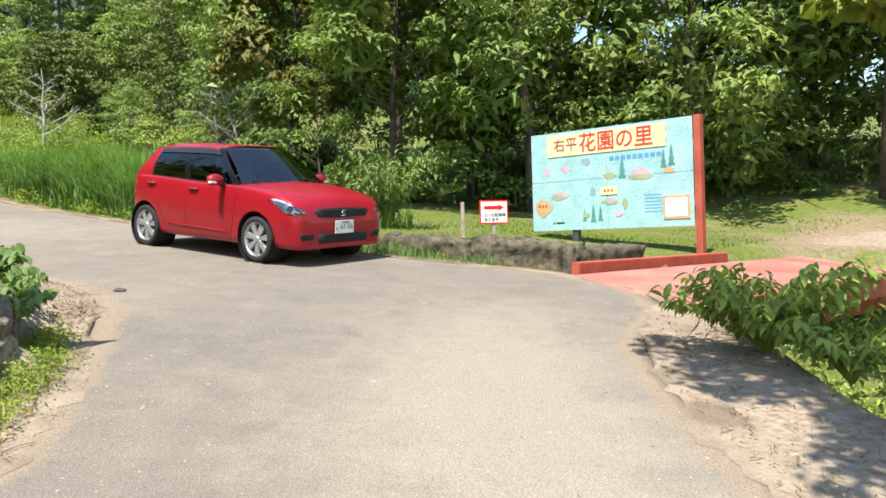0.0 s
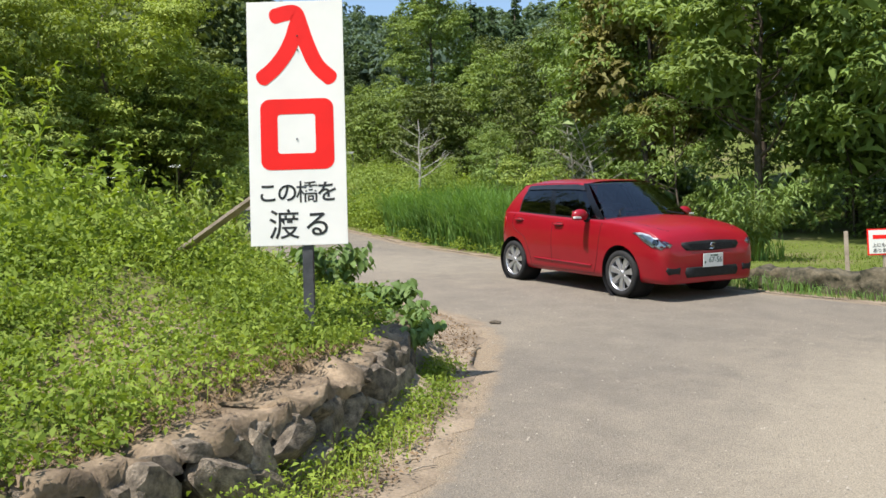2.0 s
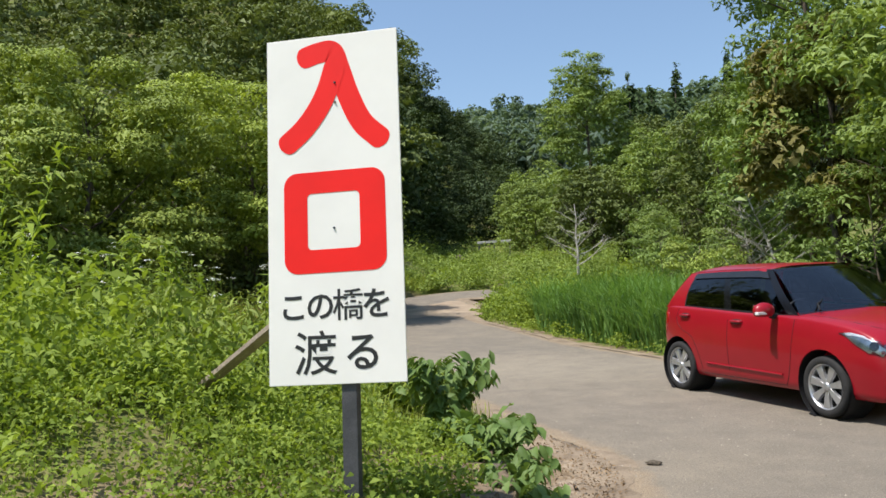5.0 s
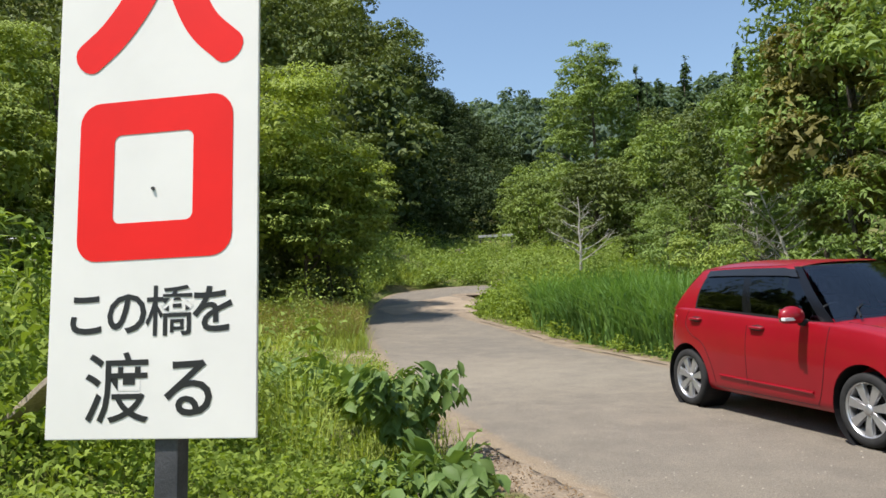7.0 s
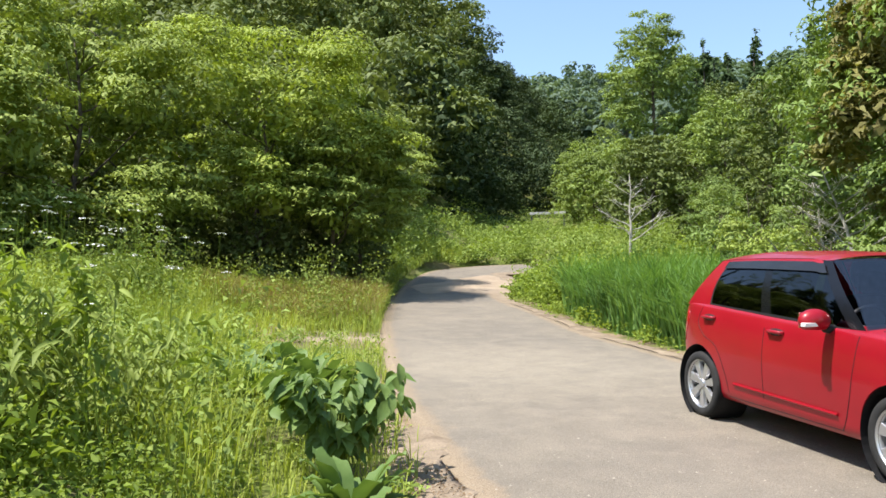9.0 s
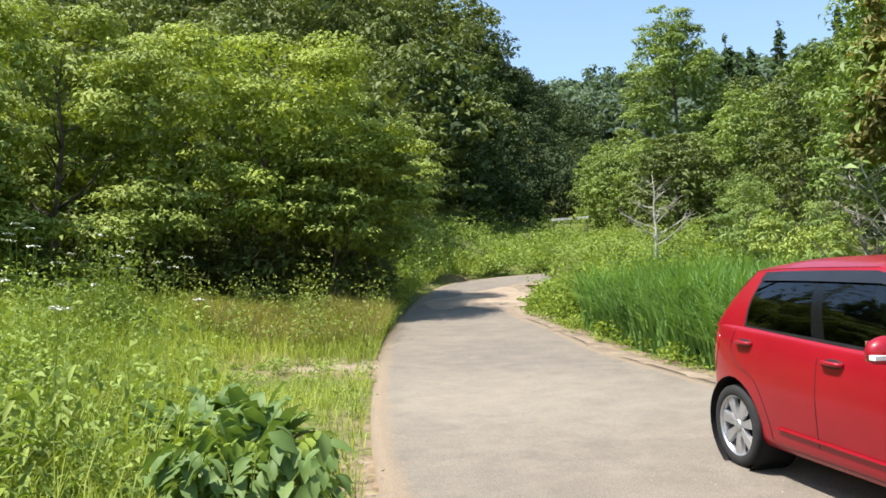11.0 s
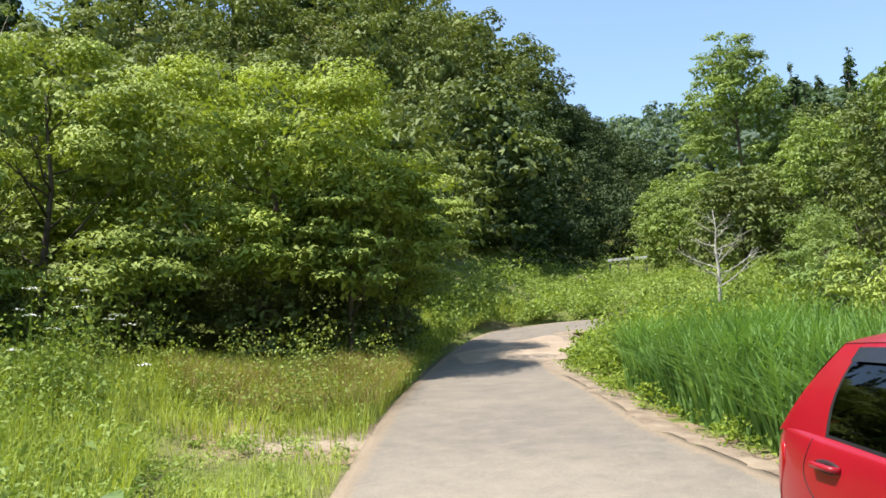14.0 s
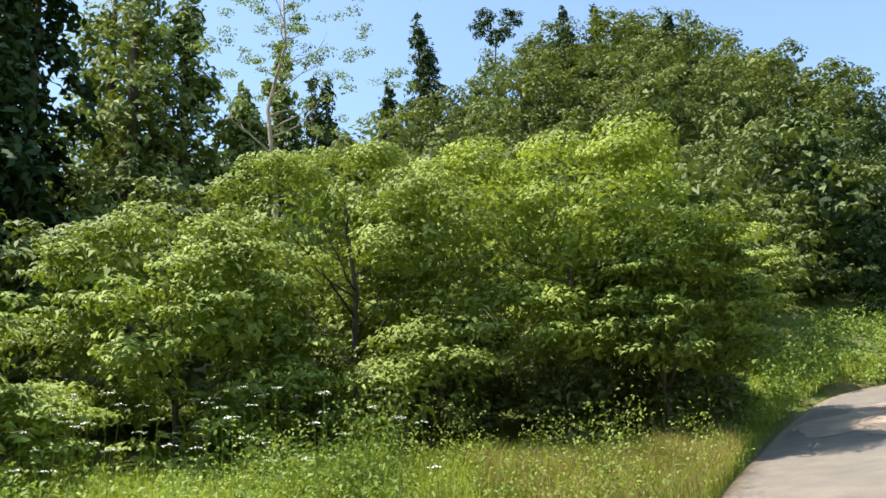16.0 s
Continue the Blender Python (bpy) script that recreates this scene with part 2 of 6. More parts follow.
def leaves(p, facing, size, aspect=0.5, spread=0.6, r=rng):
    """Pointed leaves, bent along the midrib: corners and faces (two triangles each)."""
    n = len(p)
    f = unit(facing + r.normal(0, spread, (n, 3)))
    a = unit(np.cross(f, r.normal(0, 1, (n, 3))))
    b = np.cross(f, a)
    s = size * r.uniform(0.6, 1.3, (n, 1)) if np.ndim(size) == 0 else size[:, None] * r.uniform(0.7, 1.25, (n, 1))
    drop = f * s * 0.12
    v = np.stack([p - a * s * 0.5 - drop, p - b * s * aspect * 0.5 + drop, p + a * s * 0.5 - drop, p + b * s * aspect * 0.5 + drop], 1).reshape(-1, 3)
    i = np.arange(n)[:, None] * 4
    return v, np.hstack([i, i + 1, i + 2, i + 3])


def ovate_leaves(p, facing, size, aspect=0.5, spread=0.4, droop=0.35, r=rng):
    """Larger oval leaves folded along the midrib and bent down at the tip, six faces each."""
    n = len(p)
    f = unit(facing + r.normal(0, spread, (n, 3)))
    out = np.array(facing) * np.array((1, 1, 0.0)) + r.normal(0, 0.15, (n, 3))
    a = unit(out - f * (out * f).sum(1, keepdims=True))
    b = np.cross(f, a)
    s = size * r.uniform(0.6, 1.25, (n, 1))
    rows = []
    for t, w in ((-0.5, 0.10), (-0.2, 0.9), (0.15, 1.0), (0.5, 0.06)):
        c = p + a * s * t - f * s * droop * (t + 0.5) ** 2
        side = b * s * aspect * 0.5 * w
        rows += [c - side + f * s * 0.10 * w, c, c + side + f * s * 0.10 * w]
    v = np.stack(rows, 1).reshape(-1, 3)
    i = np.arange(n)[:, None] * 12
    q = [np.hstack([i + 3 * k + j, i + 3 * k + j + 1, i + 3 * k + j + 4, i + 3 * k + j + 3]) for k in range(3) for j in range(2)]
    return v, np.stack(q, 1).reshape(-1, 4)


def join(parts):
    vs, fs, o = [], [], 0
    for v, f in parts:
        vs.append(v)
        fs.append(f + o)
        o += len(v)
    return np.vstack(vs), np.vstack(fs)


def crown_points(blobs, count, r=rng, shell=0.55, under=1.0):
    """Points scattered in the outer part of many ellipsoids, and their outward directions."""
    c = np.array([b[:3] for b in blobs])
    rad = np.array([b[3:6] for b in blobs])
    w = (rad[:, 0] * rad[:, 1] + rad[:, 0] * rad[:, 2])
    k = r.choice(len(blobs), count, p=w / w.sum())
    d = unit(r.normal(0, 1, (count, 3)))
    d[:, 2] = np.where((d[:, 2] < 0) & (r.random(count) > under), -d[:, 2], d[:, 2])
    q = shell + (1 - shell) * r.random((count, 1)) ** 0.6
    return c[k] + d * rad[k] * q, d


def blob_cloud(width, height, base, n, r, size=0.3, thick=0.36, taper=0.0):
    """Large lobes that make up an uneven crown from base to height, each set with smaller clumps: (lobes, clumps)."""
    lobes, clumps = [], []
    count = max(5, n // 12)
    for i in range(count):
        u = ((i + r.random()) / count) ** 0.85
        prof = math.sin(math.pi * min(1, 0.2 + 0.70 * u)) ** 0.6 * (1 - taper * u)
        a = i * 2.4 + r.uniform(-0.5, 0.5)
        s = width * size * r.uniform(0.7, 1.15) * (1 - 0.5 * taper * u)
        q = max(0.0, width * 0.5 * prof * math.sqrt(r.uniform(0.25, 1.0)) - s * 0.35)
        z = base + (height - base) * u - s * 0.4
        lobes.append((q * math.cos(a), q * math.sin(a), z, s * 0.62, s * 0.62, s * r.uniform(0.38, 0.62)))
        for _ in range(12):
            d = unit(r.normal(0, 1, 3) + np.array((0.6 * math.cos(a), 0.6 * math.sin(a), 0.7)))
            k = s * r.uniform(0.20, 0.36)
            clumps.append((*(np.array(lobes[-1][:3]) + d * np.array(lobes[-1][3:]) * r.uniform(0.7, 1.12)), k, k, k * thick * 1.6 * r.uniform(0.7, 1.2)))
    return lobes, clumps


def crown(width, height, base, blobs, count, leaf, r, size=0.3, thick=0.36, flat=0.9, aspect=0.5, droop=0.0, spread=0.33, taper=0.0):
    """Leaves of one crown: sprays round the clumps, and coarser leaves inside the lobes that close it."""
    lobes, clumps = blob_cloud(width, height, base, blobs, r, size, thick, taper)
    p, d = crown_points(clumps, int(count * 0.86), r, 0.35, 0.25)
    p2, d2 = crown_points(lobes, int(count * 0.14), r, 0.3)
    c = np.array([b[:3] for b in lobes])
    p2 = p2 * 0.94 + 0.06 * c.mean(0)
    out = []
    for q, e, k in ((p, d, 1.0), (p2, d2, 1.7)):
        q[:, 2] = np.maximum(q[:, 2] - droop * np.hypot(q[:, 0], q[:, 1]), 0.05)
        out.append(leaves(q, e + np.array((0, 0, flat)), leaf * k, aspect, spread, r))
    return join(out)


def wood(bm, height, radius, limbs, r, lean=0.06, reach=0.4, first=0.25):
    """A bent, tapered trunk with forking limbs."""
    bend = [Vector((r.uniform(-lean, lean) * height * k / 5, r.uniform(-lean, lean) * height * k / 5, height * k / 5)) for k in range(6)]
    bend[0] = Vector((0, 0, -0.4))
    tube(bm, bend, [radius * (1.25 - 0.2 * k) for k in range(6)], 8)
    for i in range(limbs):
        u = first + (0.9 - first) * (i + r.random()) / limbs
        k = min(4, int(u * 5))
        p = bend[k].lerp(bend[k + 1], u * 5 - k)
        a = r.uniform(0, 2 * math.pi)
        L = height * reach * (1.1 - u * 0.6) * r.uniform(0.6, 1.1)
        pts = [p]
        for j in range(1, 5):
            pts.append(pts[-1] + Vector((math.cos(a), math.sin(a), 0.35 + 0.15 * j)) * L / 5 + Vector(r.normal(0, 0.05 * L, 3)) * 0.5)
        r0 = radius * (1.1 - u) * 0.55 + 0.008
        tube(bm, pts, [r0 * (1 - 0.21 * j) for j in range(5)], 5)
        for j in (2, 3):
            q = pts[j]
            d = Vector(r.normal(0, 1, 3)) + Vector((math.cos(a), math.sin(a), 0.6))
            tube(bm, [q, q + d.normalized() * L * 0.25, q + d.normalized() * L * 0.42 + Vector((0, 0, 0.06 * L))], [r0 * 0.5, r0 * 0.3, r0 * 0.1], 4)


def make_tree(name, label, x, y, height, width, base, mat, count, leaf, seed, category="tree", blobs=26, limbs=9, radius=None, aspect=0.5, z=None, droop=0.0, size=0.3, flat=0.9, group="", thick=0.36, taper=0.0):
    """A tree with trunk and crown, standing upright on the slope."""
    r = np.random.default_rng(seed)
    at = W(x, y, (ground(x, y) if z is None else z))
    root = thing(name, label, category, Matrix.Translation(at), group)
    bm = bmesh.new()
    wood(bm, height * 0.86, radius or height * 0.012, limbs, r, reach=width / height * 0.55)
    part("trunk", bm, BARK, root, "", True)
    v, f = crown(width, height, base, blobs, count, leaf, r, size, thick, flat, aspect, droop, taper=taper)
    mesh_object("crown", v, f, mat, root)
    return root


# ---- ground ----
def ground_material():
    m, nt, b = material("ground", 0.95, 0, 0.2)
    big = noise_node(nt, 0.7, 5)
    small = noise_node(nt, 14, 5)
    soil = ramp(nt, small.outputs[0], ((0.3, (0.16, 0.115, 0.07)), (0.7, (0.30, 0.23, 0.15))))
    green = ramp(nt, small.outputs[0], ((0.3, (0.07, 0.095, 0.018)), (0.7, (0.16, 0.19, 0.04))))
    sand = ramp(nt, small.outputs[0], ((0.25, (0.19, 0.14, 0.09)), (0.6, (0.33, 0.265, 0.19)), (0.8, (0.42, 0.345, 0.26))))
    at = nt.nodes.new("ShaderNodeAttribute")
    at.attribute_name = "bare"
    add = nt.nodes.new("ShaderNodeMath")
    add.operation = "MULTIPLY_ADD"
    nt.links.new(big.outputs[0], add.inputs[0])
    add.inputs[1].default_value = 0.9
    nt.links.new(at.outputs["Fac"], add.inputs[2])
    col = mix(nt, ramp(nt, add.outputs[0], ((0.45, (0, 0, 0)), (0.75, (1, 1, 1)))), green, soil)
    col = mix(nt, ramp(nt, add.outputs[0], ((0.85, (0, 0, 0)), (1.15, (1, 1, 1)))), col, sand)
    nt.links.new(col, b.inputs["Base Color"])
    bump(nt, b, small.outputs[0], 0.6, 0.04)
    return m


GROUND = ground_material()


def bare(x, y):
    """Where the soil lies open: 0 under growth, 1 on worn sand."""
    d = far_from(x, y, OUTLINE)
    s, l = sl(x, y)
    b = 0.72 * (1 - smooth(0.05, 0.4, d)) * (0.25 + 0.75 * (1 - smooth(9.0, 11.5, y) * (l < 2)))
    spot = lambda cx, cy, rx, ry, v: v * np.exp(-(((x - cx) / rx) ** 2 + ((y - cy) / ry) ** 2))
    b = b + spot(-2.6, 6.7, 0.7, 1.6, 0.7) + spot(-1.7, 4.2, 0.5, 1.6, 0.6) + spot(-12.3, 13.7, 1.3, 0.9, 1.1) + spot(2.5, 5.2, 1.1, 2.6, 0.9)
    b = b + spot(8.6, 17.2, 2.4, 1.3, 0.8) + spot(-18.6, 27.2, 1.6, 1.6, 0.8) + spot(-2.75, 4.2, 0.35, 3.2, 0.55) + spot(-13, 30, 1.5, 0.6, 0.6)
    return np.clip(b, 0, 1.1)


def make_ground():
    n = 210
    u = np.linspace(-1, 1, n)
    g = np.sinh(u * 5.2) / np.sinh(5.2) * 900
    gx, gy = np.meshgrid(g - 4, g + 9, indexing="ij")
    z = ground(gx, gy) + 0.02 * ripple(gx, gy, 1.7)
    road = inside(gx, gy, OUTLINE)
    near = far_from(gx, gy, OUTLINE)
    sink = 0.06 + 0.22 * smooth(10, 24, np.hypot(gx + 4, gy - 9))
    z = np.where(road | (near < 0.9 * smooth(12, 24, np.hypot(gx + 4, gy - 9))), z - sink, z - 0.02 * (near < 0.3))
    z = np.where(np.hypot(gx, gy) > 300, z * 0 + 20, z)
    co = np.stack([gx, gy, z], -1).reshape(-1, 3) @ SLOPE3.T
    i = (np.arange(n - 1)[:, None] * n + np.arange(n - 1)[None, :]).ravel()[:, None]
    ob = mesh_object("ground", co, np.hstack([i, i + n, i + n + 1, i + 1]), GROUND, None, True)
    a = ob.data.attributes.new("bare", "FLOAT", "POINT")
    a.data.foreach_set("value", bare(gx, gy).ravel().astype(np.float32))
    tagged(ob, "rough grassy ground with bare sandy soil beside the road", "ground", kind="structure")


make_ground()


def asphalt():
    m, nt, b = material("asphalt", 0.9, 0, 0.25)
    big = noise_node(nt, 0.35, 4)
    mid = noise_node(nt, 2.2, 6)
    grit = noise_node(nt, 120, 2)
    vor = nt.nodes.new("ShaderNodeTexVoronoi")
    vor.inputs["Scale"].default_value = 55
    tc = nt.nodes.new("ShaderNodeTexCoord")
    nt.links.new(tc.outputs["Object"], vor.inputs["Vector"])
    base = ramp(nt, big.outputs[0], ((0.3, (0.175, 0.155, 0.128)), (0.7, (0.240, 0.206, 0.158))))
    base = mix(nt, 0.28, base, ramp(nt, mid.outputs[0], ((0.3, (0.115, 0.102, 0.084)), (0.7, (0.29, 0.25, 0.19)))))
    base = mix(nt, 0.55, base, ramp(nt, grit.outputs[0], ((0.3, (0.2, 0.2, 0.2)), (0.7, (0.82, 0.82, 0.82)))), "OVERLAY")
    base = mix(nt, 0.5, base, ramp(nt, vor.outputs["Distance"], ((0.1, (0.62, 0.6, 0.57)), (0.5, (0.44, 0.44, 0.44)))), "OVERLAY")
    worn = noise_node(nt, 3.2, 9, rough=0.75)
    for key, low, sand_dark, sand_light in (("dust", 0.50, (0.20, 0.17, 0.125), (0.42, 0.365, 0.275)), ("edge", 0.72, (0.17, 0.125, 0.08), (0.38, 0.30, 0.205))):
        at = nt.nodes.new("ShaderNodeAttribute")
        at.attribute_name = key
        add = nt.nodes.new("ShaderNodeMath")
        add.operation = "ADD"
        nt.links.new(worn.outputs[0], add.inputs[0])
        nt.links.new(at.outputs["Fac"], add.inputs[1])
        sandy = ramp(nt, grit.outputs[0], ((0.3, sand_dark), (0.7, sand_light)))
        base = mix(nt, ramp(nt, add.outputs[0], ((low, (0, 0, 0)), (low + 0.5, (0.85, 0.85, 0.85)))), base, sandy)
    nt.links.new(base, b.inputs["Base Color"])
    bump(nt, b, grit.outputs[0], 0.8, 0.012)
    return m


ASPHALT = asphalt()


def make_road():
    k = 25
    t = np.concatenate([[0, 0.03, 0.06, 0.1], np.linspace(0.14, 0.86, k - 8), [0.9, 0.94, 0.97, 1]])[None, :, None]
    g = LEFT[:, None, :] * (1 - t) + RIGHT[:, None, :] * t
    x, y = g[..., 0], g[..., 1]
    z = road_height(x, y) + 0.012 + 0.012 * ripple(x, y, 0.8)
    co = np.stack([x, y, z], -1)
    low = co.copy()
    low[..., 2] -= 0.12
    n = len(LEFT)
    v = np.vstack([co.reshape(-1, 3), low[:, 0], low[:, -1]]) @ SLOPE3.T
    i = (np.arange(n - 1)[:, None] * k + np.arange(k - 1)[None, :]).ravel()[:, None]
    f = np.hstack([i, i + 1, i + k + 1, i + k])
    j = np.arange(n - 1)[:, None]
    f = np.vstack([f, np.hstack([j * k, j * k + k, n * k + j + 1, n * k + j]), np.hstack([j * k + k - 1, n * k + n + j, n * k + n + j + 1, j * k + 2 * k - 1])])
    ob = mesh_object("road", v, f, ASPHALT, None, True)
    d = np.minimum(far_from(x, y, LEFT), far_from(x, y, RIGHT))
    edge = 0.72 * (1 - smooth(0.0, 0.38, d))
    spot = lambda cx, cy, rx, ry, v: v * np.exp(-(((x - cx) / rx) ** 2 + ((y - cy) / ry) ** 2))
    dust = spot(0.9, 5.6, 0.9, 2.6, 0.55) + spot(1.5, 2.8, 0.7, 2.2, 0.4) + spot(-7.5, 12.9, 2.5, 2.0, 0.35) - spot(-0.3, 9.6, 2.6, 1.0, 0.25)
    for key, value in (("edge", edge), ("dust", dust)):
        a = ob.data.attributes.new(key, "FLOAT", "POINT")
        a.data.foreach_set("value", np.concatenate([value.ravel(), np.full(2 * n, 0.9 if key == "edge" else 0.0)]).astype(np.float32))
    tagged(ob, "worn pale grey asphalt lane dusted with sand", "road", kind="structure")


make_road()

def make_verge():
    """Ragged strips of washed sand that lap over both edges of the asphalt."""
    m = grainy("verge_sand", (0.15, 0.112, 0.075), (0.31, 0.245, 0.17), 2.5, 0.96, 55, 0.8)
    for line, sgn in ((LEFT, 1), (RIGHT, -1)):
        seg = np.hypot(*np.diff(line, axis=0).T)
        at = np.concatenate([[0], np.cumsum(seg)])
        q = np.arange(0, at[-1] if sgn < 0 else 19.5, 0.11)
        x, y = np.interp(q, at, line[:, 0]), np.interp(q, at, line[:, 1])
        dx, dy = np.gradient(x), np.gradient(y)
        n = np.hypot(dx, dy)
        nx, ny = sgn * dy / n, -sgn * dx / n
        rag = (0.05 if sgn > 0 else 0.03) + 0.09 * np.sin(q * 1.3 + 2 * np.sin(q * 0.37)) + 0.05 * np.sin(q * 5.1) + 0.035 * np.sin(q * 13.7) + 0.02 * np.sin(q * 31.0)
        rows = []
        for off, lift in ((np.maximum(rag, -0.02), 0.002), (np.maximum(rag, 0) * 0.5, 0.005), (-0.06, 0.004), (-0.18, -0.002), (-0.34, -0.03)):
            px, py = x + nx * off, y + ny * off
            rows.append(to_world(px, py, road_height(px, py) + 0.012 + 0.012 * ripple(px, py, 0.8) + lift))
        k, c = len(q), len(rows)
        v = np.stack(rows, 1).reshape(-1, 3)
        i = (np.arange(k - 1)[:, None] * c + np.arange(c - 1)[None, :]).ravel()[:, None]
        f = np.hstack([i, i + c, i + c + 1, i + 1])
        ob = mesh_object("verge", v, f[:, ::-1] if sgn > 0 else f, m, None, True)
        tagged(ob, "ragged strip of washed sand along the asphalt", "verge", kind="structure")


make_verge()

# ---- the parked car ----
from mathutils.bvhtree import BVHTree


def car_paint():
    m, nt, b = material("red_car_paint", 0.38, 0.0, 0.3)
    n = noise_node(nt, 3.0, 5)
    nt.links.new(ramp(nt, n.outputs[0], ((0.3, (0.25, 0.003, 0.010)), (0.7, (0.29, 0.004, 0.013)))), b.inputs["Base Color"])
    b.inputs["Coat Weight"].default_value = 0.35
    b.inputs["Coat Roughness"].default_value = 0.06
    return m


def window_glass(name, tint, gloss_rough=0.02, ior=1.75):
    m, nt, b = material(name, 0.05)
    tr = nt.nodes.new("ShaderNodeBsdfTransparent")
    tr.inputs["Color"].default_value = (*tint, 1)
    gl = nt.nodes.new("ShaderNodeBsdfGlossy")
    gl.inputs["Roughness"].default_value = gloss_rough
    fr = nt.nodes.new("ShaderNodeFresnel")
    fr.inputs["IOR"].default_value = ior
    ms = nt.nodes.new("ShaderNodeMixShader")
    nt.links.new(fr.outputs[0], ms.inputs[0])
    nt.links.new(tr.outputs[0], ms.inputs[1])
    nt.links.new(gl.outputs[0], ms.inputs[2])
    nt.links.new(ms.outputs[0], nt.nodes["Material Output"].inputs["Surface"])
    return m


PAINT = car_paint()
GLASS_DARK = window_glass("privacy_glass", (0.035, 0.035, 0.04))
GLASS_CLEAR = window_glass("windscreen_glass", (0.70, 0.76, 0.75), 0.02, 2.1)
LENS = window_glass("lamp_lens", (0.92, 0.94, 0.96))
RUBBER = grainy("tyre_rubber", (0.016, 0.016, 0.016), (0.028, 0.027, 0.026), 12, 0.85, 160, 0.3)
ALLOY = plain("alloy", (0.52, 0.52, 0.53), 0.35, 0.75, 0.5, 0.12, 9)
CHROME = plain("chrome", (0.8, 0.8, 0.8), 0.12, 1.0, 0.5, 0.04)
BLACK = grainy("black_plastic", (0.010, 0.010, 0.011), (0.018, 0.018, 0.019), 10, 0.6, 200, 0.1, spec=0.25)
GLOSS_BLACK = plain("gloss_black_trim", (0.006, 0.006, 0.007), 0.22, 0, 0.4, 0.05)
SEAM = plain("seam_black", (0.02, 0.004, 0.005), 0.7)
CABIN = grainy("cabin_fabric", (0.05, 0.05, 0.055), (0.085, 0.085, 0.09), 14, 0.9, 200, 0.2)
WHITE = plain("white_enamel", (0.78, 0.78, 0.76), 0.45, 0, 0.5, 0.04)
PLATE_GREEN = plain("plate_green", (0.012, 0.07, 0.035), 0.5)
LAMP_RED = plain("tail_lamp_red", (0.35, 0.008, 0.01), 0.15)


def refine(rows, n):
    """Catmull-Rom between rows of values."""
    p = np.asarray(rows, float)
    p = np.concatenate([2 * p[:1] - p[1:2], p, 2 * p[-1:] - p[-2:-1]])
    out = []
    for k in range(1, len(p) - 2):
        a, b, c, d = p[k - 1:k + 3]
        for t in np.arange(n) / n:
            out.append(0.5 * (2 * b + (c - a) * t + (2 * a - 5 * b + 4 * c - d) * t ** 2 + (3 * b - a - 3 * c + d) * t ** 3))
    out.append(p[-2])
    return np.array(out)


# x from the rear axle, half width, underside, shoulder height, height on the centre line
CAR_STATIONS = [(-0.505, 0.42, 0.42, 0.62, 0.66), (-0.485, 0.57, 0.32, 0.80, 0.84), (-0.435, 0.68, 0.27, 0.93, 0.98),
                (-0.34, 0.765, 0.24, 1.00, 1.03), (0.0, 0.835, 0.21, 1.01, 1.03), (0.5, 0.845, 0.20, 0.995, 1.01), (1.2, 0.845, 0.20, 0.965, 0.99),
                (1.8, 0.845, 0.20, 0.950, 0.99), (2.1, 0.845, 0.20, 0.940, 1.01), (2.4, 0.845, 0.20, 0.915, 0.995), (2.7, 0.835, 0.20, 0.870, 0.955),
                (2.885, 0.825, 0.20, 0.815, 0.905), (3.002, 0.80, 0.20, 0.755, 0.835), (3.07, 0.755, 0.20, 0.68, 0.74), (3.107, 0.69, 0.215, 0.60, 0.63), (3.124, 0.58, 0.25, 0.53, 0.545)]


def car_ring(w, zb, zs, zt):
    h = zs - zb
    half = [(0.0, zb), (0.80 * w, zb), (0.945 * w, zb + 0.05 * h), (0.975 * w, zb + 0.2 * h), (0.995 * w, zb + 0.42 * h), (1.0 * w, zb + 0.6 * h),
            (0.985 * w, zb + 0.8 * h), (0.955 * w, zb + 0.95 * h), (0.90 * w, zs + 0.1 * (zt - zs)), (0.6 * w, zs + 0.62 * (zt - zs)), (0.0, zt)]
    return refine(half, 3)


def car_shell():
    st = refine(CAR_STATIONS, 4)
    bm = bmesh.new()
    rings = []
    for x, w, zb, zs, zt in st:
        half = car_ring(w, zb, zs, zt)
        full = [(x, -y, z) for y, z in half] + [(x, y, z) for y, z in half[-2:0:-1]]
        rings.append([bm.verts.new(c) for c in full])
    n = len(rings[0])
    for a, b in zip(rings[:-1], rings[1:]):
        for k in range(n):
            bm.faces.new((a[k], a[(k + 1) % n], b[(k + 1) % n], b[k]))
    bm.faces.new(rings[0][::-1])
    bm.faces.new(rings[-1])
    bmesh.ops.recalc_face_normals(bm, faces=bm.faces)
    return bm


def cut(body_bm, cutters):
    """Cuts closed shapes out of a closed shape; gives back a mesh."""
    obs = []
    for bm in (body_bm, *cutters):
        me = bpy.data.meshes.new("cut")
        bm.to_mesh(me)
        obs.append(new("cut", me))
    for c in obs[1:]:
        mod = obs[0].modifiers.new("cut", "BOOLEAN")
        mod.operation, mod.solver, mod.object = "DIFFERENCE", "EXACT", c
    bpy.context.view_layer.update()
    me = bpy.data.meshes.new_from_object(obs[0].evaluated_get(bpy.context.evaluated_depsgraph_get()))
    for o in obs:
        bpy.data.objects.remove(o)
    return me


def lathe(bm, profile, seg, m):
    """Turns (radius, depth) points round the local z axis."""
    rings = []
    for r, d in profile:
        rings.append([bm.verts.new(m @ Vector((r * math.cos(2 * math.pi * k / seg), r * math.sin(2 * math.pi * k / seg), d))) for k in range(seg)])
    for a, b in zip(rings[:-1], rings[1:]):
        for k in range(seg):
            bm.faces.new((a[k], a[(k + 1) % seg], b[(k + 1) % seg], b[k]))
    return rings


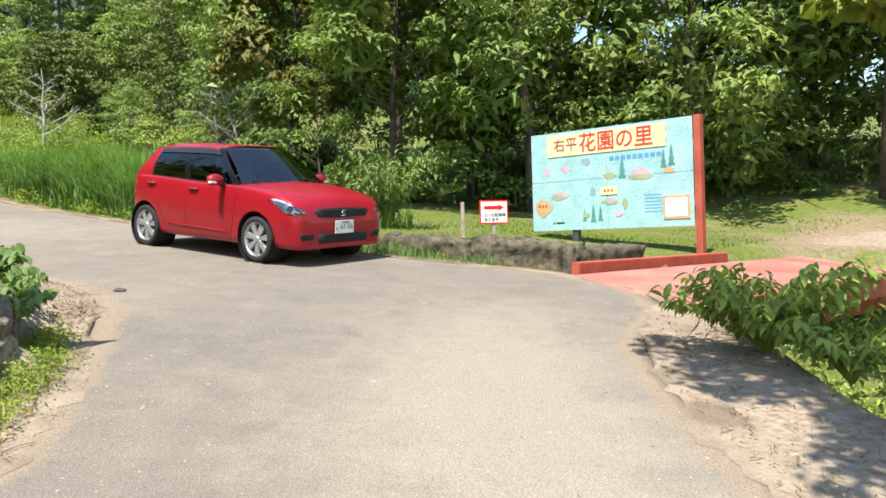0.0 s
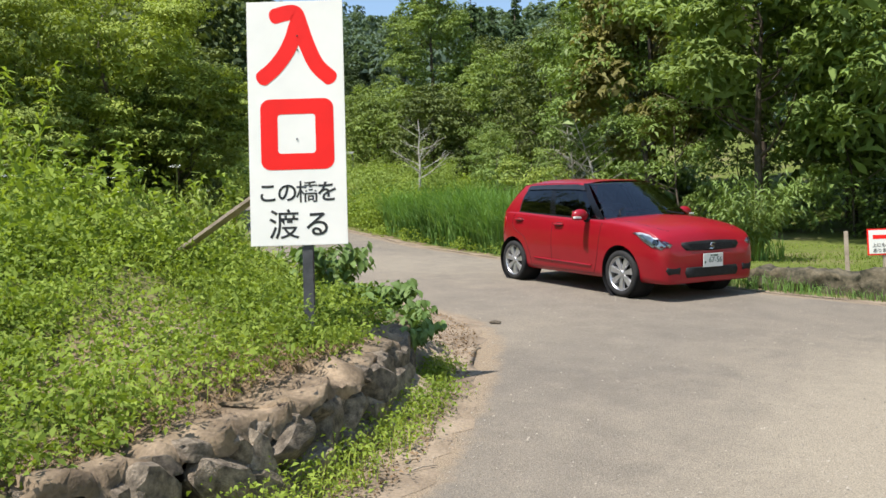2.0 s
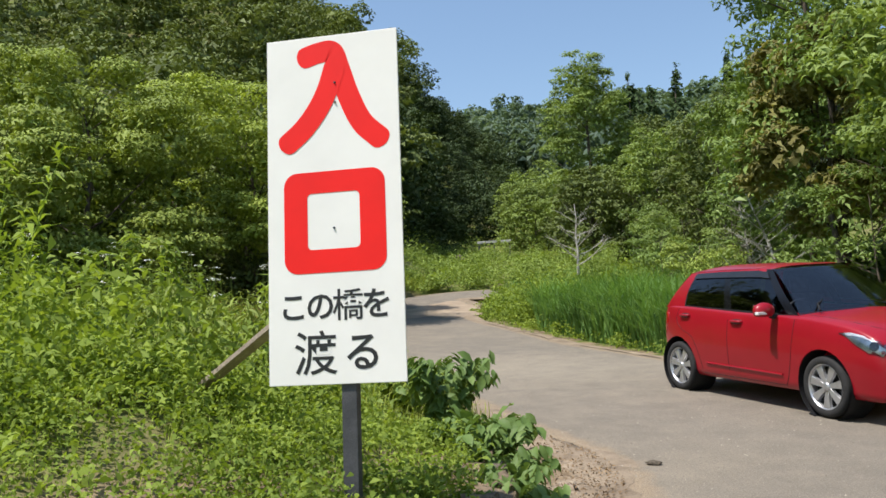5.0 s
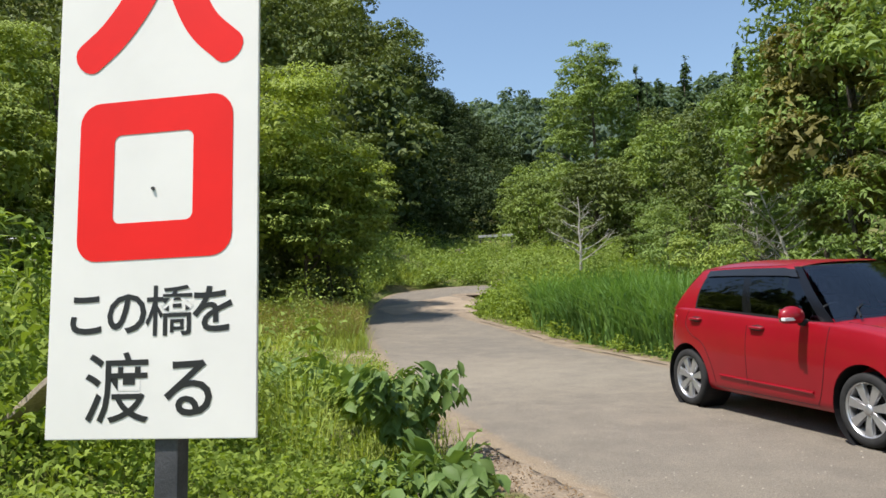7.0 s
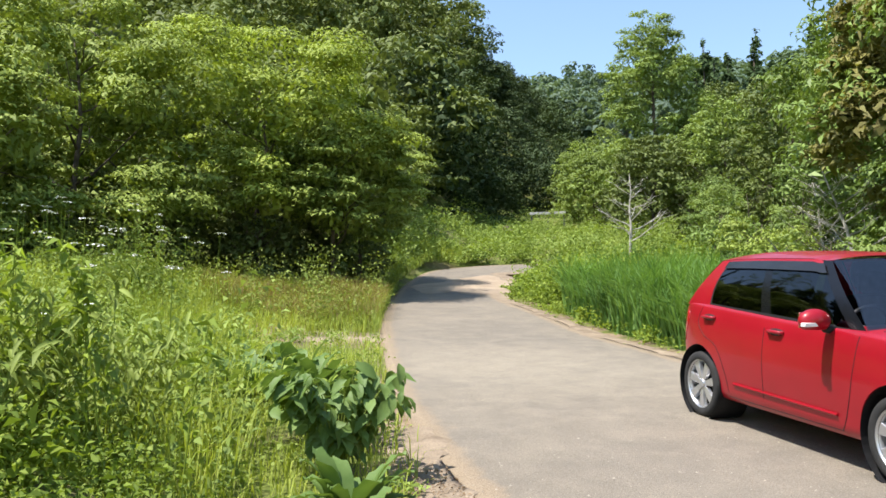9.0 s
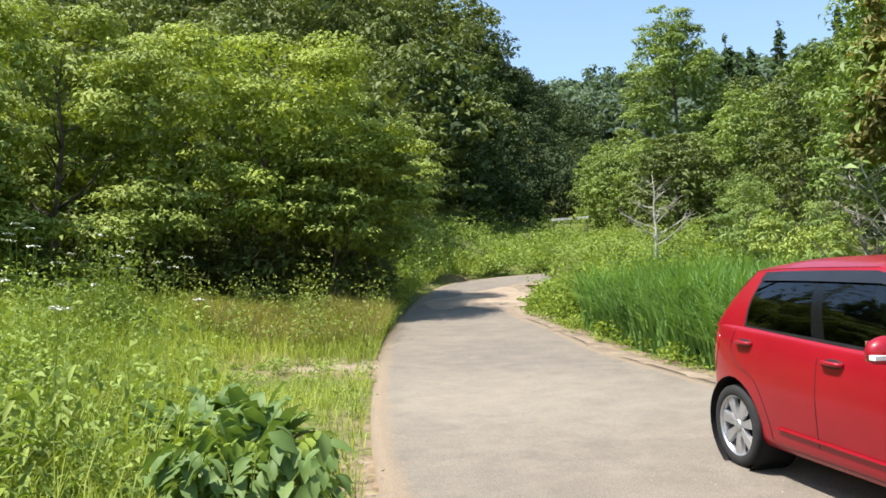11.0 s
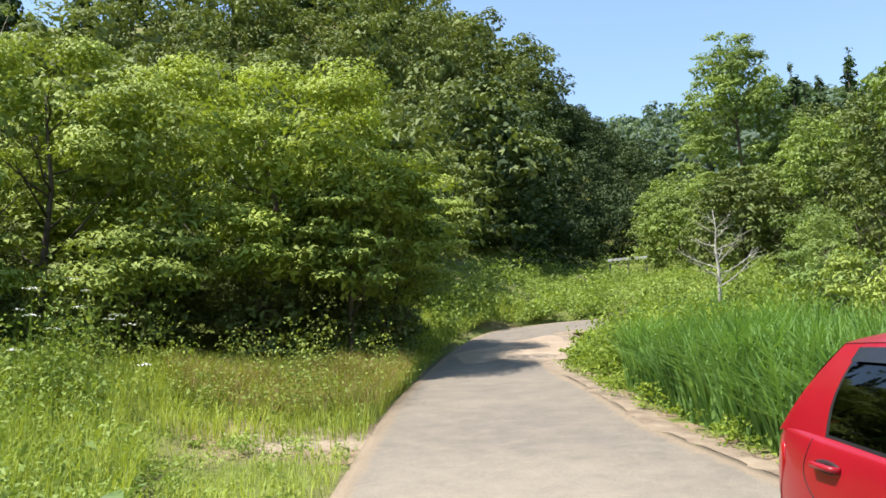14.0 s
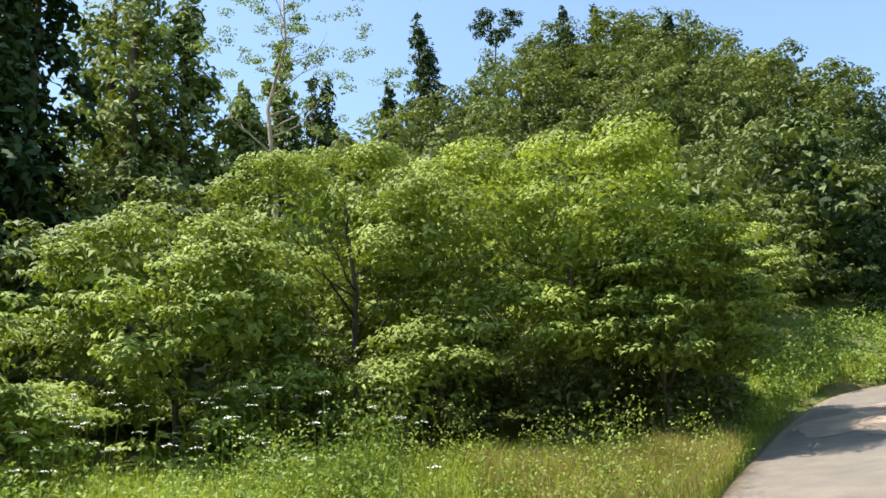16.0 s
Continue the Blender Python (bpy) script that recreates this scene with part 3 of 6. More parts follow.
def make_wheel(parent, x, side):
    """Tyre, seven-spoked rim, hub and disc; side is -1 for the driver's side of the car."""
    m = Matrix.Translation((x, side * 0.735, 0.292)) @ pose(0, 0, 0, 90 if side < 0 else -90, 0, 0)
    wheel = new("wheel")
    wheel.parent = parent
    wheel.matrix_basis = m
    I = Matrix()
    bm = bmesh.new()
    lathe(bm, [(0.20, -0.09), (0.262, -0.094), (0.287, -0.08), (0.292, -0.05), (0.292, 0.05), (0.287, 0.08), (0.262, 0.094), (0.222, 0.09), (0.205, 0.07), (0.20, -0.09)], 40, I)
    part("tyre", bm, RUBBER, wheel, "", True)
    bm = bmesh.new()
    lathe(bm, [(0.206, -0.07), (0.198, 0.0), (0.198, 0.055), (0.212, 0.083), (0.219, 0.086), (0.219, 0.078), (0.206, 0.06)], 40, I)
    part("rim", bm, ALLOY, wheel, "silver alloy rim", True)
    bm = bmesh.new()
    bmesh.ops.create_cone(bm, cap_ends=True, segments=24, radius1=0.19, radius2=0.19, depth=0.01, matrix=Matrix.Translation((0, 0, 0.0)))
    part("brake_disc", bm, BLACK, wheel)
    for k in range(7):
        bm = bmesh.new()
        r = pose(0, 0, 0, 0, 0, 360 / 7 * k + 12)
        pts = [(0.035, -0.022, 0.062), (0.11, -0.026, 0.072), (0.206, -0.042, 0.07), (0.206, 0.042, 0.07), (0.11, 0.026, 0.072), (0.035, 0.022, 0.062)]
        top = [bm.verts.new(r @ Vector(p)) for p in pts]
        low = [bm.verts.new(r @ Vector((p[0], p[1] * 1.15, p[2] - 0.03))) for p in pts]
        bm.faces.new(top)
        bm.faces.new(low[::-1])
        for i in range(6):
            bm.faces.new((top[i], low[i], low[(i + 1) % 6], top[(i + 1) % 6]))
        bmesh.ops.bevel(bm, geom=list(bm.edges), offset=0.004, segments=1, affect="EDGES")
        part("spoke", bm, ALLOY, wheel)
    bm = bmesh.new()
    lathe(bm, [(0.001, 0.078), (0.03, 0.078), (0.042, 0.07), (0.046, 0.05)], 20, I)
    part("hub_cap", bm, ALLOY, wheel, "", True)
    return wheel


# greenhouse: belt and roof edge, front to rear
def belt_point(x):
    z = np.interp(x, [-0.5, -0.36, 0.0, 1.2, 2.1, 2.3], [0.93, 1.0, 1.012, 0.968, 0.93, 0.90])
    y = np.interp(x, [-0.52, -0.36, 0.0, 0.5, 1.8, 2.15, 2.3], [0.68, 0.73, 0.76, 0.775, 0.775, 0.74, 0.70])
    return y, z


def make_car():
    m = SLOPE @ Matrix.Translation((-3.80, 12.405, 0.012)) @ pose(0, 0, 0, 0, 0, -32.1)
    car = thing("car", "red five-door hatchback with silver alloy wheels parked on the asphalt", "car", m)
    shell = car_shell()
    tree = BVHTree.FromBMesh(shell)
    cutters = []
    for x in (0.0, 2.39):
        for side in (-1, 1):
            bm = bmesh.new()
            bmesh.ops.create_cone(bm, cap_ends=True, segments=40, radius1=0.345, radius2=0.345, depth=0.36, matrix=Matrix.Translation((x, side * 0.78, 0.305)) @ pose(0, 0, 0, 90, 0, 0))
            cutters.append(bm)
    # cabin opening
    bm = bmesh.new()
    box(bm, (0.0, -0.66, 0.42), (1.85, 0.66, 1.3))
    cutters.append(bm)
    me = cut(shell, cutters)
    me.materials.clear()
    me.materials.append(PAINT)
    for p in me.polygons:
        p.use_smooth = True
    body = new("body", me)
    body.parent = car
    edge = body.modifiers.new("split", "EDGE_SPLIT")
    edge.split_angle = radians(40)
    for x in (0.0, 2.39):
        for side in (-1, 1):
            bm = bmesh.new()
            rings = lathe(bm, [(0.343, 0.0), (0.343, 0.30)], 40, Matrix.Translation((x, side * 0.53, 0.305)) @ pose(0, 0, 0, 90 if side < 0 else -90, 0, 0))
            bm.faces.new(rings[0])
            part("wheel_arch_liner", bm, BLACK, car)
            make_wheel(car, x, side)

    def decal(name, outline, at, mat, parent=car, off=0.004, rings=3, direction=(0, 1, 0), thick=True):
        """A panel that hugs the body: an outline, thrown on it along a direction."""
        d = Vector(direction).normalized()
        c = sum((Vector(at(*p)) for p in outline), Vector()) / len(outline)
        pts = [Vector(at(*p)) for p in outline]
        bm = bmesh.new()

        def land(p):
            hit = tree.ray_cast(p - d * 3, d)
            return bm.verts.new((hit[0] if hit[0] else p) - d * off)
        mid = land(c)
        last = None
        for k in range(1, rings + 1):
            ring = [land(c.lerp(p, k / rings)) for p in pts]
            n = len(ring)
            for i in range(n):
                j = (i + 1) % n
                bm.faces.new((mid, ring[i], ring[j]) if last is None else (last[i], ring[i], ring[j], last[j]))
            last = ring
        skirt = [bm.verts.new(v.co + d * (off + 0.006)) for v in last]
        for i in range(len(skirt)):
            j = (i + 1) % len(skirt)
            bm.faces.new((last[i], skirt[i], skirt[j], last[j]))
        bmesh.ops.recalc_face_normals(bm, faces=bm.faces)
        return part(name, bm, mat, parent, "", True)

    def line_on(name, pts, r, mat, side=-1, off=0.0):
        """A thin line along the body's side."""
        bm = bmesh.new()
        pos = []
        for x, z in pts:
            hit = tree.ray_cast(Vector((x, side * 3, z)), Vector((0, -side, 0)))
            if hit[0]:
                pos.append(hit[0] + Vector((0, side * off, 0)))
        if len(pos) > 1:
            tube(bm, pos, [r] * len(pos), 5)
        return part(name, bm, mat, car)

    for side in (-1, 1):
        front = [(2.02, 0.92), (2.0, 0.72), (1.96, 0.5), (1.9, 0.32), (1.86, 0.25)]
        mid = [(0.98, 0.97), (0.97, 0.6), (0.96, 0.25)]
        rear = [(0.02, 1.0), (-0.02, 0.85), (0.1, 0.74), (0.3, 0.66), (0.42, 0.45), (0.47, 0.25)]
        for pts in (front, mid, rear):
            line_on("door_seam", refine(pts, 4), 0.0035, SEAM, side)
        line_on("sill_seam", [(0.47 + 0.1 * k, 0.25) for k in range(15)], 0.003, SEAM, side)
        line_on("side_moulding", [(0.55 + 0.08 * k, 0.375 - 0.0012 * k) for k in range(17)], 0.013, PAINT, side, 0.004)
        for hx, hz in ((1.13, 0.865), (0.17, 0.905)):
            handle = decal("door_handle", [(hx + 0.1 * math.cos(a), hz + 0.028 * math.sin(a)) for a in np.linspace(0, 2 * math.pi, 16, endpoint=False)], lambda x, z: (x, side * 0.9, z), SEAM, car, 0.002, 2, (0, -side, 0))
            bm = bmesh.new()
            hit = tree.ray_cast(Vector((hx, side * 3, hz)), Vector((0, -side, 0)))[0]
            tube(bm, [hit + Vector((-0.095, side * 0.0, 0)), hit + Vector((-0.07, side * 0.03, 0.004)), hit + Vector((0.07, side * 0.03, 0.004)), hit + Vector((0.095, 0, 0))], [0.014] * 4, 8)
            part("grip", bm, PAINT, handle, "", True)
        # fuel of the eye: lamps
        lamp = [(2.66, 0.815), (2.80, 0.825), (2.95, 0.80), (3.10, 0.76), (3.22, 0.712), (3.28, 0.68), (3.26, 0.645), (3.14, 0.625), (3.0, 0.65), (2.86, 0.715), (2.74, 0.79)]
        housing = decal("headlight", lamp, lambda x, z: (x, side * 0.9, z), plain("lamp_reflector", (0.78, 0.80, 0.82), 0.25, 0.55, 0.5, 0.3, 14) if side < 0 else bpy.data.materials["lamp_reflector"], car, 0.003, 4, (-0.7, -side, 0))
        decal("lens", lamp, lambda x, z: (x, side * 0.9, z), LENS, housing, 0.012, 4, (-0.7, -side, 0))
        bulb = [(3.06 + 0.05 * math.cos(a), 0.71 + 0.042 * math.sin(a)) for a in np.linspace(0, 2 * math.pi, 14, endpoint=False)]
        decal("projector", bulb, lambda x, z: (x, side * 0.9, z), GLOSS_BLACK, housing, 0.007, 2, (-0.7, -side, 0))
        tail = [(-0.43, 0.96), (-0.30, 0.93), (-0.28, 0.85), (-0.36, 0.66), (-0.46, 0.62), (-0.52, 0.7), (-0.5, 0.85)]
        decal("tail_lamp", tail, lambda x, z: (x, side * 0.9, z), LAMP_RED, car, 0.004, 3, (0.25, -side, 0))
        # mirror
        mirror = new("door_mirror")
        mirror.parent = car
        mirror.matrix_basis = Matrix.Translation((1.72, side * 0.93, 1.005))
        bm = bmesh.new()
        bmesh.ops.create_uvsphere(bm, u_segments=20, v_segments=12, radius=1.0, matrix=Matrix.Diagonal((0.075, 0.125, 0.085, 1)))
        for v in bm.verts:
            if v.co.x < -0.03:
                v.co.x = -0.03
            v.co.z = max(-0.062, v.co.z)
        part("mirror_shell", bm, PAINT, mirror, "", True)
        bm = bmesh.new()
        box(bm, (-0.037, -0.1, -0.05), (-0.0305, 0.1, 0.06), None, 0.003)
        part("mirror_glass", bm, CHROME, mirror)
        bm = bmesh.new()
        box(bm, (0.02, -0.125 if side < 0 else 0.02, -0.035), (0.07, -0.02 if side < 0 else 0.125, -0.008), None, 0.004)
        part("turn_lamp", bm, WHITE, mirror, "clear turn lamp strip")
        bm = bmesh.new()
        tube(bm, [(0.0, -side * 0.08, -0.055), (0.0, -side * 0.2, -0.07)], [0.03, 0.035], 8)
        part("mirror_arm", bm, BLACK, mirror, "", True)

    front_at = lambda y, z: (3.3, y, z)
    ahead = (-1, 0, 0)
    grille = decal("grille", [(-0.48, 0.66), (-0.47, 0.70), (-0.25, 0.712), (0, 0.716), (0.25, 0.712), (0.47, 0.70), (0.48, 0.66), (0.42, 0.605), (0, 0.59), (-0.42, 0.605)], front_at, BLACK, car, 0.004, 4, ahead)
    for k in range(4):
        bm = bmesh.new()
        z = 0.615 + 0.021 * k
        pos = [tree.ray_cast(Vector((5, y, z)), Vector(ahead))[0] + Vector((0.008, 0, 0)) for y in np.linspace(-0.36, 0.36, 13)]
        tube(bm, pos, [0.0045] * 13, 5)
        part("grille_bar", bm, BLACK, grille)
    bm = bmesh.new()
    hit = tree.ray_cast(Vector((5, 0, 0.648)), Vector(ahead))[0]
    for sgn in (1, -1):
        tube(bm, [hit + Vector((0.02, sgn * 0.045, sgn * 0.03)), hit + Vector((0.025, -sgn * 0.01, sgn * 0.035)), hit + Vector((0.025, -sgn * 0.03, sgn * 0.012)), hit + Vector((0.024, sgn * 0.03, -sgn * 0.008))], [0.008] * 4, 6)
    part("badge", bm, CHROME, grille, "small chrome emblem")
    decal("lower_intake", [(-0.42, 0.40), (0.42, 0.40), (0.45, 0.34), (0.42, 0.275), (-0.42, 0.275), (-0.45, 0.34)], front_at, BLACK, car, 0.004, 3, ahead)
    for sgn in (-1, 1):
        decal("fog_lamp_recess", [(sgn * 0.52, 0.405), (sgn * 0.71, 0.41), (sgn * 0.725, 0.37), (sgn * 0.69, 0.32), (sgn * 0.53, 0.325)], front_at, BLACK, car, 0.004, 3, ahead)
    line = tree.ray_cast(Vector((5, 0, 0.44)), Vector(ahead))[0]
    plate = new("number_plate")
    plate.parent = car
    plate.matrix_basis = Matrix.Translation((line.x + 0.02, 0.0, 0.475)) @ pose(0, 0, 0, 90, 0, 90)
    bm = bmesh.new()
    box(bm, (-0.165, -0.0825, -0.004), (0.165, 0.0825, 0.004), None, 0.003)
    part("plate", bm, WHITE, plate)
    letters("67-56", 0.098, PLATE_GREEN, Matrix.Translation((0.035, -0.03, 0.0055)), plate, "characters", 0.002)
    for x0, x1, z0, z1 in ((-0.05, -0.03, 0.048, 0.066), (-0.02, 0.0, 0.048, 0.066), (0.01, 0.075, 0.048, 0.066), (-0.146, -0.125, -0.035, -0.012)):
        bm = bmesh.new()
        box(bm, (x0, z0, 0.0035), (x1, z1, 0.0056))
        part("small_character", bm, PLATE_GREEN, plate)
    # bonnet seam and cowl
    for side in (-1, 1):
        bm = bmesh.new()
        pos = [tree.ray_cast(Vector((x, side * y, 3)), Vector((0, 0, -1)))[0] for x, y in ((2.12, 0.70), (2.4, 0.69), (2.7, 0.67), (2.86, 0.62), (2.95, 0.54))]
        tube(bm, pos, [0.004] * 5, 5)
        part("bonnet_seam", bm, SEAM, car)
        bm = bmesh.new()
        tube(bm, [(2.2, side * 0.55 - 0.1, 1.005), (2.06, side * 0.3 - 0.25, 1.065), (1.98, side * 0.1 - 0.3, 1.105)], [0.011, 0.009, 0.006], 6)
        part("wiper", bm, BLACK, car)

    # greenhouse, drawn as one curved surface and parted by pillar lines

    def roof_x(u):
        return -0.05 + u * 1.48

    def surf(u, v):
        """u from rear to front along the side, v from belt to roof edge."""
        xb = -0.39 + 2.44 * u
        yb, zb = belt_point(xb)
        xr = roof_x(u)
        zr = 1.432 - 0.035 * (1 - u) ** 3 - 0.012 * (u > 0.9)
        yr = 0.585 - 0.035 * abs(2 * u - 1) ** 3
        bulge = 0.03 * math.sin(math.pi * v)
        return xb + (xr - xb) * v, yb + (yr - yb) * v + bulge, zb - 0.01 + (zr - zb + 0.01) * v

    def patch(name, u0, u1, v0, v1, mat, side, nu=10, nv=6, parent=car, off=0.0, label=""):
        bm = bmesh.new()
        lo, hi = (e if callable(e) else (lambda v, e=e: e) for e in (u0, u1))
        g = [[bm.verts.new((lambda c: (c[0], side * (c[1] + off), c[2]))(surf(lo(v) + (hi(v) - lo(v)) * i / nu, v))) for v in np.linspace(v0, v1, nv + 1)] for i in range(nu + 1)]
        for i in range(nu):
            for j in range(nv):
                f = (g[i][j], g[i + 1][j], g[i + 1][j + 1], g[i][j + 1])
                bm.faces.new(f if side < 0 else f[::-1])
        return part(name, bm, mat, parent, label, True)

    upright = lambda v: 0.20 - 0.075 * v
    for side in (-1, 1):
        patch("rear_pillar", 0.0, lambda v: upright(v) - 0.01, 0, 1, PAINT, side)
        patch("rear_door_window", upright, 0.515, 0.06, 0.93, GLASS_DARK, side, label="dark rear door glass")
        patch("centre_pillar", 0.515, 0.57, 0, 0.95, GLOSS_BLACK, side)
        patch("front_door_window", 0.57, 0.94, 0.06, 0.93, GLASS_DARK, side)
        patch("front_pillar", 0.94, 1.0, 0, 1, GLOSS_BLACK, side)
        patch("window_sill", 0.19, 0.94, 0.0, 0.06, BLACK, side, 20, 2)
        patch("roof_rail", lambda v: upright(v) - 0.01, 0.94, 0.93, 1.0, PAINT, side, 20, 2)
        patch("rear_window_frame", lambda v: upright(v) - 0.01, upright, 0.0, 0.95, BLACK, side, 2)
        patch("wind_visor", lambda v: upright(v), 0.955, 0.82, 0.965, plain("smoked_visor", (0.02, 0.021, 0.024), 0.18) if side < 0 else bpy.data.materials["smoked_visor"], side, 22, 3, car, 0.018, "smoked plastic visor")
    # roof
    bm = bmesh.new()
    n = 14
    us = np.linspace(0, 1, 25)
    grid = []
    for u in us:
        x, y, z = surf(u, 1.0)
        crown = 0.062 * math.sin(math.pi * min(1, 0.18 + 0.82 * (1 - (1 - u) ** 2) * 0.75))
        grid.append([bm.verts.new((x + (1 - (2 * k / n - 1) ** 2) * (0.14 * smooth(0.5, 1.0, u) - 0.05 * (u < 0.06)), y * (2 * k / n - 1), z + crown * (1 - (2 * k / n - 1) ** 4) + 0.004)) for k in range(n + 1)])
    for a, b in zip(grid[:-1], grid[1:]):
        for k in range(n):
            bm.faces.new((a[k], b[k], b[k + 1], a[k + 1]))
    part("roof", bm, PAINT, car, "", True)

    def screen(name, u, mat, x_low, z_low, y_low, bow, crown_in):
        bm = bmesh.new()
        g = []
        xt, yt, zt = surf(u, 1.0)
        for j in range(9):
            t = j / 8
            row = []
            for k in range(n + 1):
                q = 2 * k / n - 1
                top = Vector((xt + (0.14 if bow > 0 else -0.05) * (1 - q * q), yt * q, zt + crown_in * (1 - q ** 4) + 0.004))
                low = Vector((x_low + (0.22 if bow > 0 else -0.10) * (1 - q * q), y_low * q, z_low))
                p = low.lerp(top, t) + Vector((bow * 0.03 * math.sin(math.pi * t), 0, 0.02 * math.sin(math.pi * t)))
                row.append(bm.verts.new(p))
            g.append(row)
        for a, b in zip(g[:-1], g[1:]):
            for k in range(n):
                bm.faces.new((a[k], a[k + 1], b[k + 1], b[k]))
        return part(name, bm, mat, car, "", True)

    screen("windscreen", 1.0, GLASS_CLEAR, 2.03, 0.94, 0.745, 1.0, 0.02)
    screen("rear_window", 0.0, GLASS_DARK, -0.39, 1.0, 0.67, -1.0, 0.03)
    # cabin
    bm = bmesh.new()
    box(bm, (1.62, -0.64, 0.6), (2.02, 0.64, 0.955), None, 0.04)
    part("dashboard", bm, CABIN, car)
    for y in (-0.36, 0.36):
        for name, lo, hi, tilt in (("front_seat", (0.95, y - 0.24, 0.42), (1.45, y + 0.24, 0.62), 0), ("seat_back", (0.72, y - 0.23, 0.5), (0.9, y + 0.23, 1.12), 0), ("head_rest", (0.7, y - 0.12, 1.14), (0.8, y + 0.12, 1.31), 0)):
            bm = bmesh.new()
            box(bm, lo, hi, None, 0.05)
            part(name, bm, CABIN, car, "", True)
    bm = bmesh.new()
    box(bm, (-0.1, -0.6, 0.5), (0.1, 0.6, 1.1), None, 0.06)
    part("rear_seat", bm, CABIN, car, "", True)
    bm = bmesh.new()
    box(bm, (0.0, -0.655, 0.425), (1.84, 0.655, 0.44))
    part("cabin_floor", bm, CABIN, car)
    bm = bmesh.new()
    ring = [(1.55 + 0.05 * math.sin(a), -0.36 + 0.18 * math.cos(a), 0.93 + 0.16 * math.sin(a)) for a in np.linspace(0, 2 * math.pi, 21)]
    tube(bm, ring, [0.014] * 21, 6)
    part("steering_wheel", bm, CABIN, car, "", True)
    bm = bmesh.new()
    tube(bm, [(0.0, 0, 1.47), (-0.1, 0, 1.55), (-0.17, 0, 1.60)], [0.006, 0.004, 0.003], 6)
    part("aerial", bm, BLACK, car)
    return car


def letters(text, size, mat, m, parent, name, depth=0.003, bold=0.0, align="CENTER"):
    """Writing in the built-in font, as a mesh under its thing."""
    cu = bpy.data.curves.new(name, "FONT")
    cu.body = text
    cu.size = size
    cu.extrude = depth / 2
    cu.offset = bold
    cu.align_x = align
    cu.resolution_u = 3
    tmp = new(name, cu)
    bpy.context.view_layer.update()
    me = bpy.data.meshes.new_from_object(tmp.evaluated_get(bpy.context.evaluated_depsgraph_get()))
    bpy.data.objects.remove(tmp)
    me.materials.clear()
    me.materials.append(mat)
    ob = new(name, me)
    ob.parent = parent
    ob.matrix_basis = m
    return ob


make_car()

# ---- signs, walls, bridge ----
SIGN_WHITE = plain("sign_white", (0.84, 0.82, 0.77), 0.45, 0, 0.5, 0.04, 3)
SIGN_RED = plain("sign_red", (0.86, 0.014, 0.010), 0.5, 0, 0.25, 0.05, 4)
SIGN_BLACK = plain("sign_black", (0.015, 0.015, 0.015), 0.45)
STEEL_DARK = grainy("dark_post", (0.035, 0.037, 0.04), (0.07, 0.07, 0.075), 9, 0.6, 120, 0.2)
TIMBER = grainy("weathered_timber", (0.24, 0.19, 0.14), (0.42, 0.35, 0.27), 5, 0.9, 70, 0.5)
OXIDE = grainy("red_oxide_paint", (0.30, 0.055, 0.03), (0.42, 0.095, 0.055), 3, 0.75, 60, 0.25)
DECK = grainy("faded_red_deck", (0.30, 0.095, 0.065), (0.36, 0.20, 0.15), 0.9, 0.85, 70, 0.35)
STONE = grainy("field_stone", (0.062, 0.050, 0.036), (0.27, 0.22, 0.16), 7.0, 0.94, 32, 1.0, var=0.6)
EARTH = grainy("crumbled_earth", (0.11, 0.08, 0.05), (0.30, 0.225, 0.145), 6.0, 0.95, 40, 0.8)
MOSSY = grainy("mossy_masonry", (0.018, 0.019, 0.009), (0.15, 0.125, 0.08), 9, 0.95, 28, 1.0)


def frame_at(a, b):
    """Upright matrix at world point a: x towards b (levelled), y up, z towards the viewer."""
    x = (b - a)
    x.z = 0
    x.normalize()
    y = Vector((0, 0, 1))
    z = x.cross(y)
    return Matrix(((x.x, y.x, z.x, a.x), (x.y, y.y, z.y, a.y), (x.z, y.z, z.z, a.z), (0, 0, 0, 1)))


def stroke(bm, pts, half, z, steps=8):
    """A painted brush stroke with round ends."""
    p = [Vector((*q, z)) for q in refine(pts, steps)]
    left, right = [], []
    for i, q in enumerate(p):
        d = (p[min(i + 1, len(p) - 1)] - p[max(i - 1, 0)]).normalized()
        nrm = Vector((-d.y, d.x, 0)) * half
        left.append(bm.verts.new(q + nrm))
        right.append(bm.verts.new(q - nrm))
    for i in range(len(p) - 1):
        bm.faces.new((right[i], right[i + 1], left[i + 1], left[i]))
    for i, sgn in ((0, -1), (len(p) - 1, 1)):
        d = (p[1] - p[0]).normalized() if i == 0 else (p[-1] - p[-2]).normalized()
        nrm = Vector((-d.y, d.x, 0))
        arc = [bm.verts.new(p[i] + (nrm * math.cos(a) + d * sgn * math.sin(a) * 0.75) * half) for a in np.linspace(0, math.pi, 9)[1:-1]]
        bm.faces.new([left[i]] + arc + [right[i]] if sgn > 0 else ([left[i]] + arc + [right[i]])[::-1])


def rounded(w, h, r, n=6):
    out = []
    for cx, cy, a0 in ((w / 2 - r, h / 2 - r, 0), (-w / 2 + r, h / 2 - r, 90), (-w / 2 + r, -h / 2 + r, 180), (w / 2 - r, -h / 2 + r, 270)):
        out += [(cx + r * math.cos(radians(a0 + 90 * k / n)), cy + r * math.sin(radians(a0 + 90 * k / n))) for k in range(n + 1)]
    return out


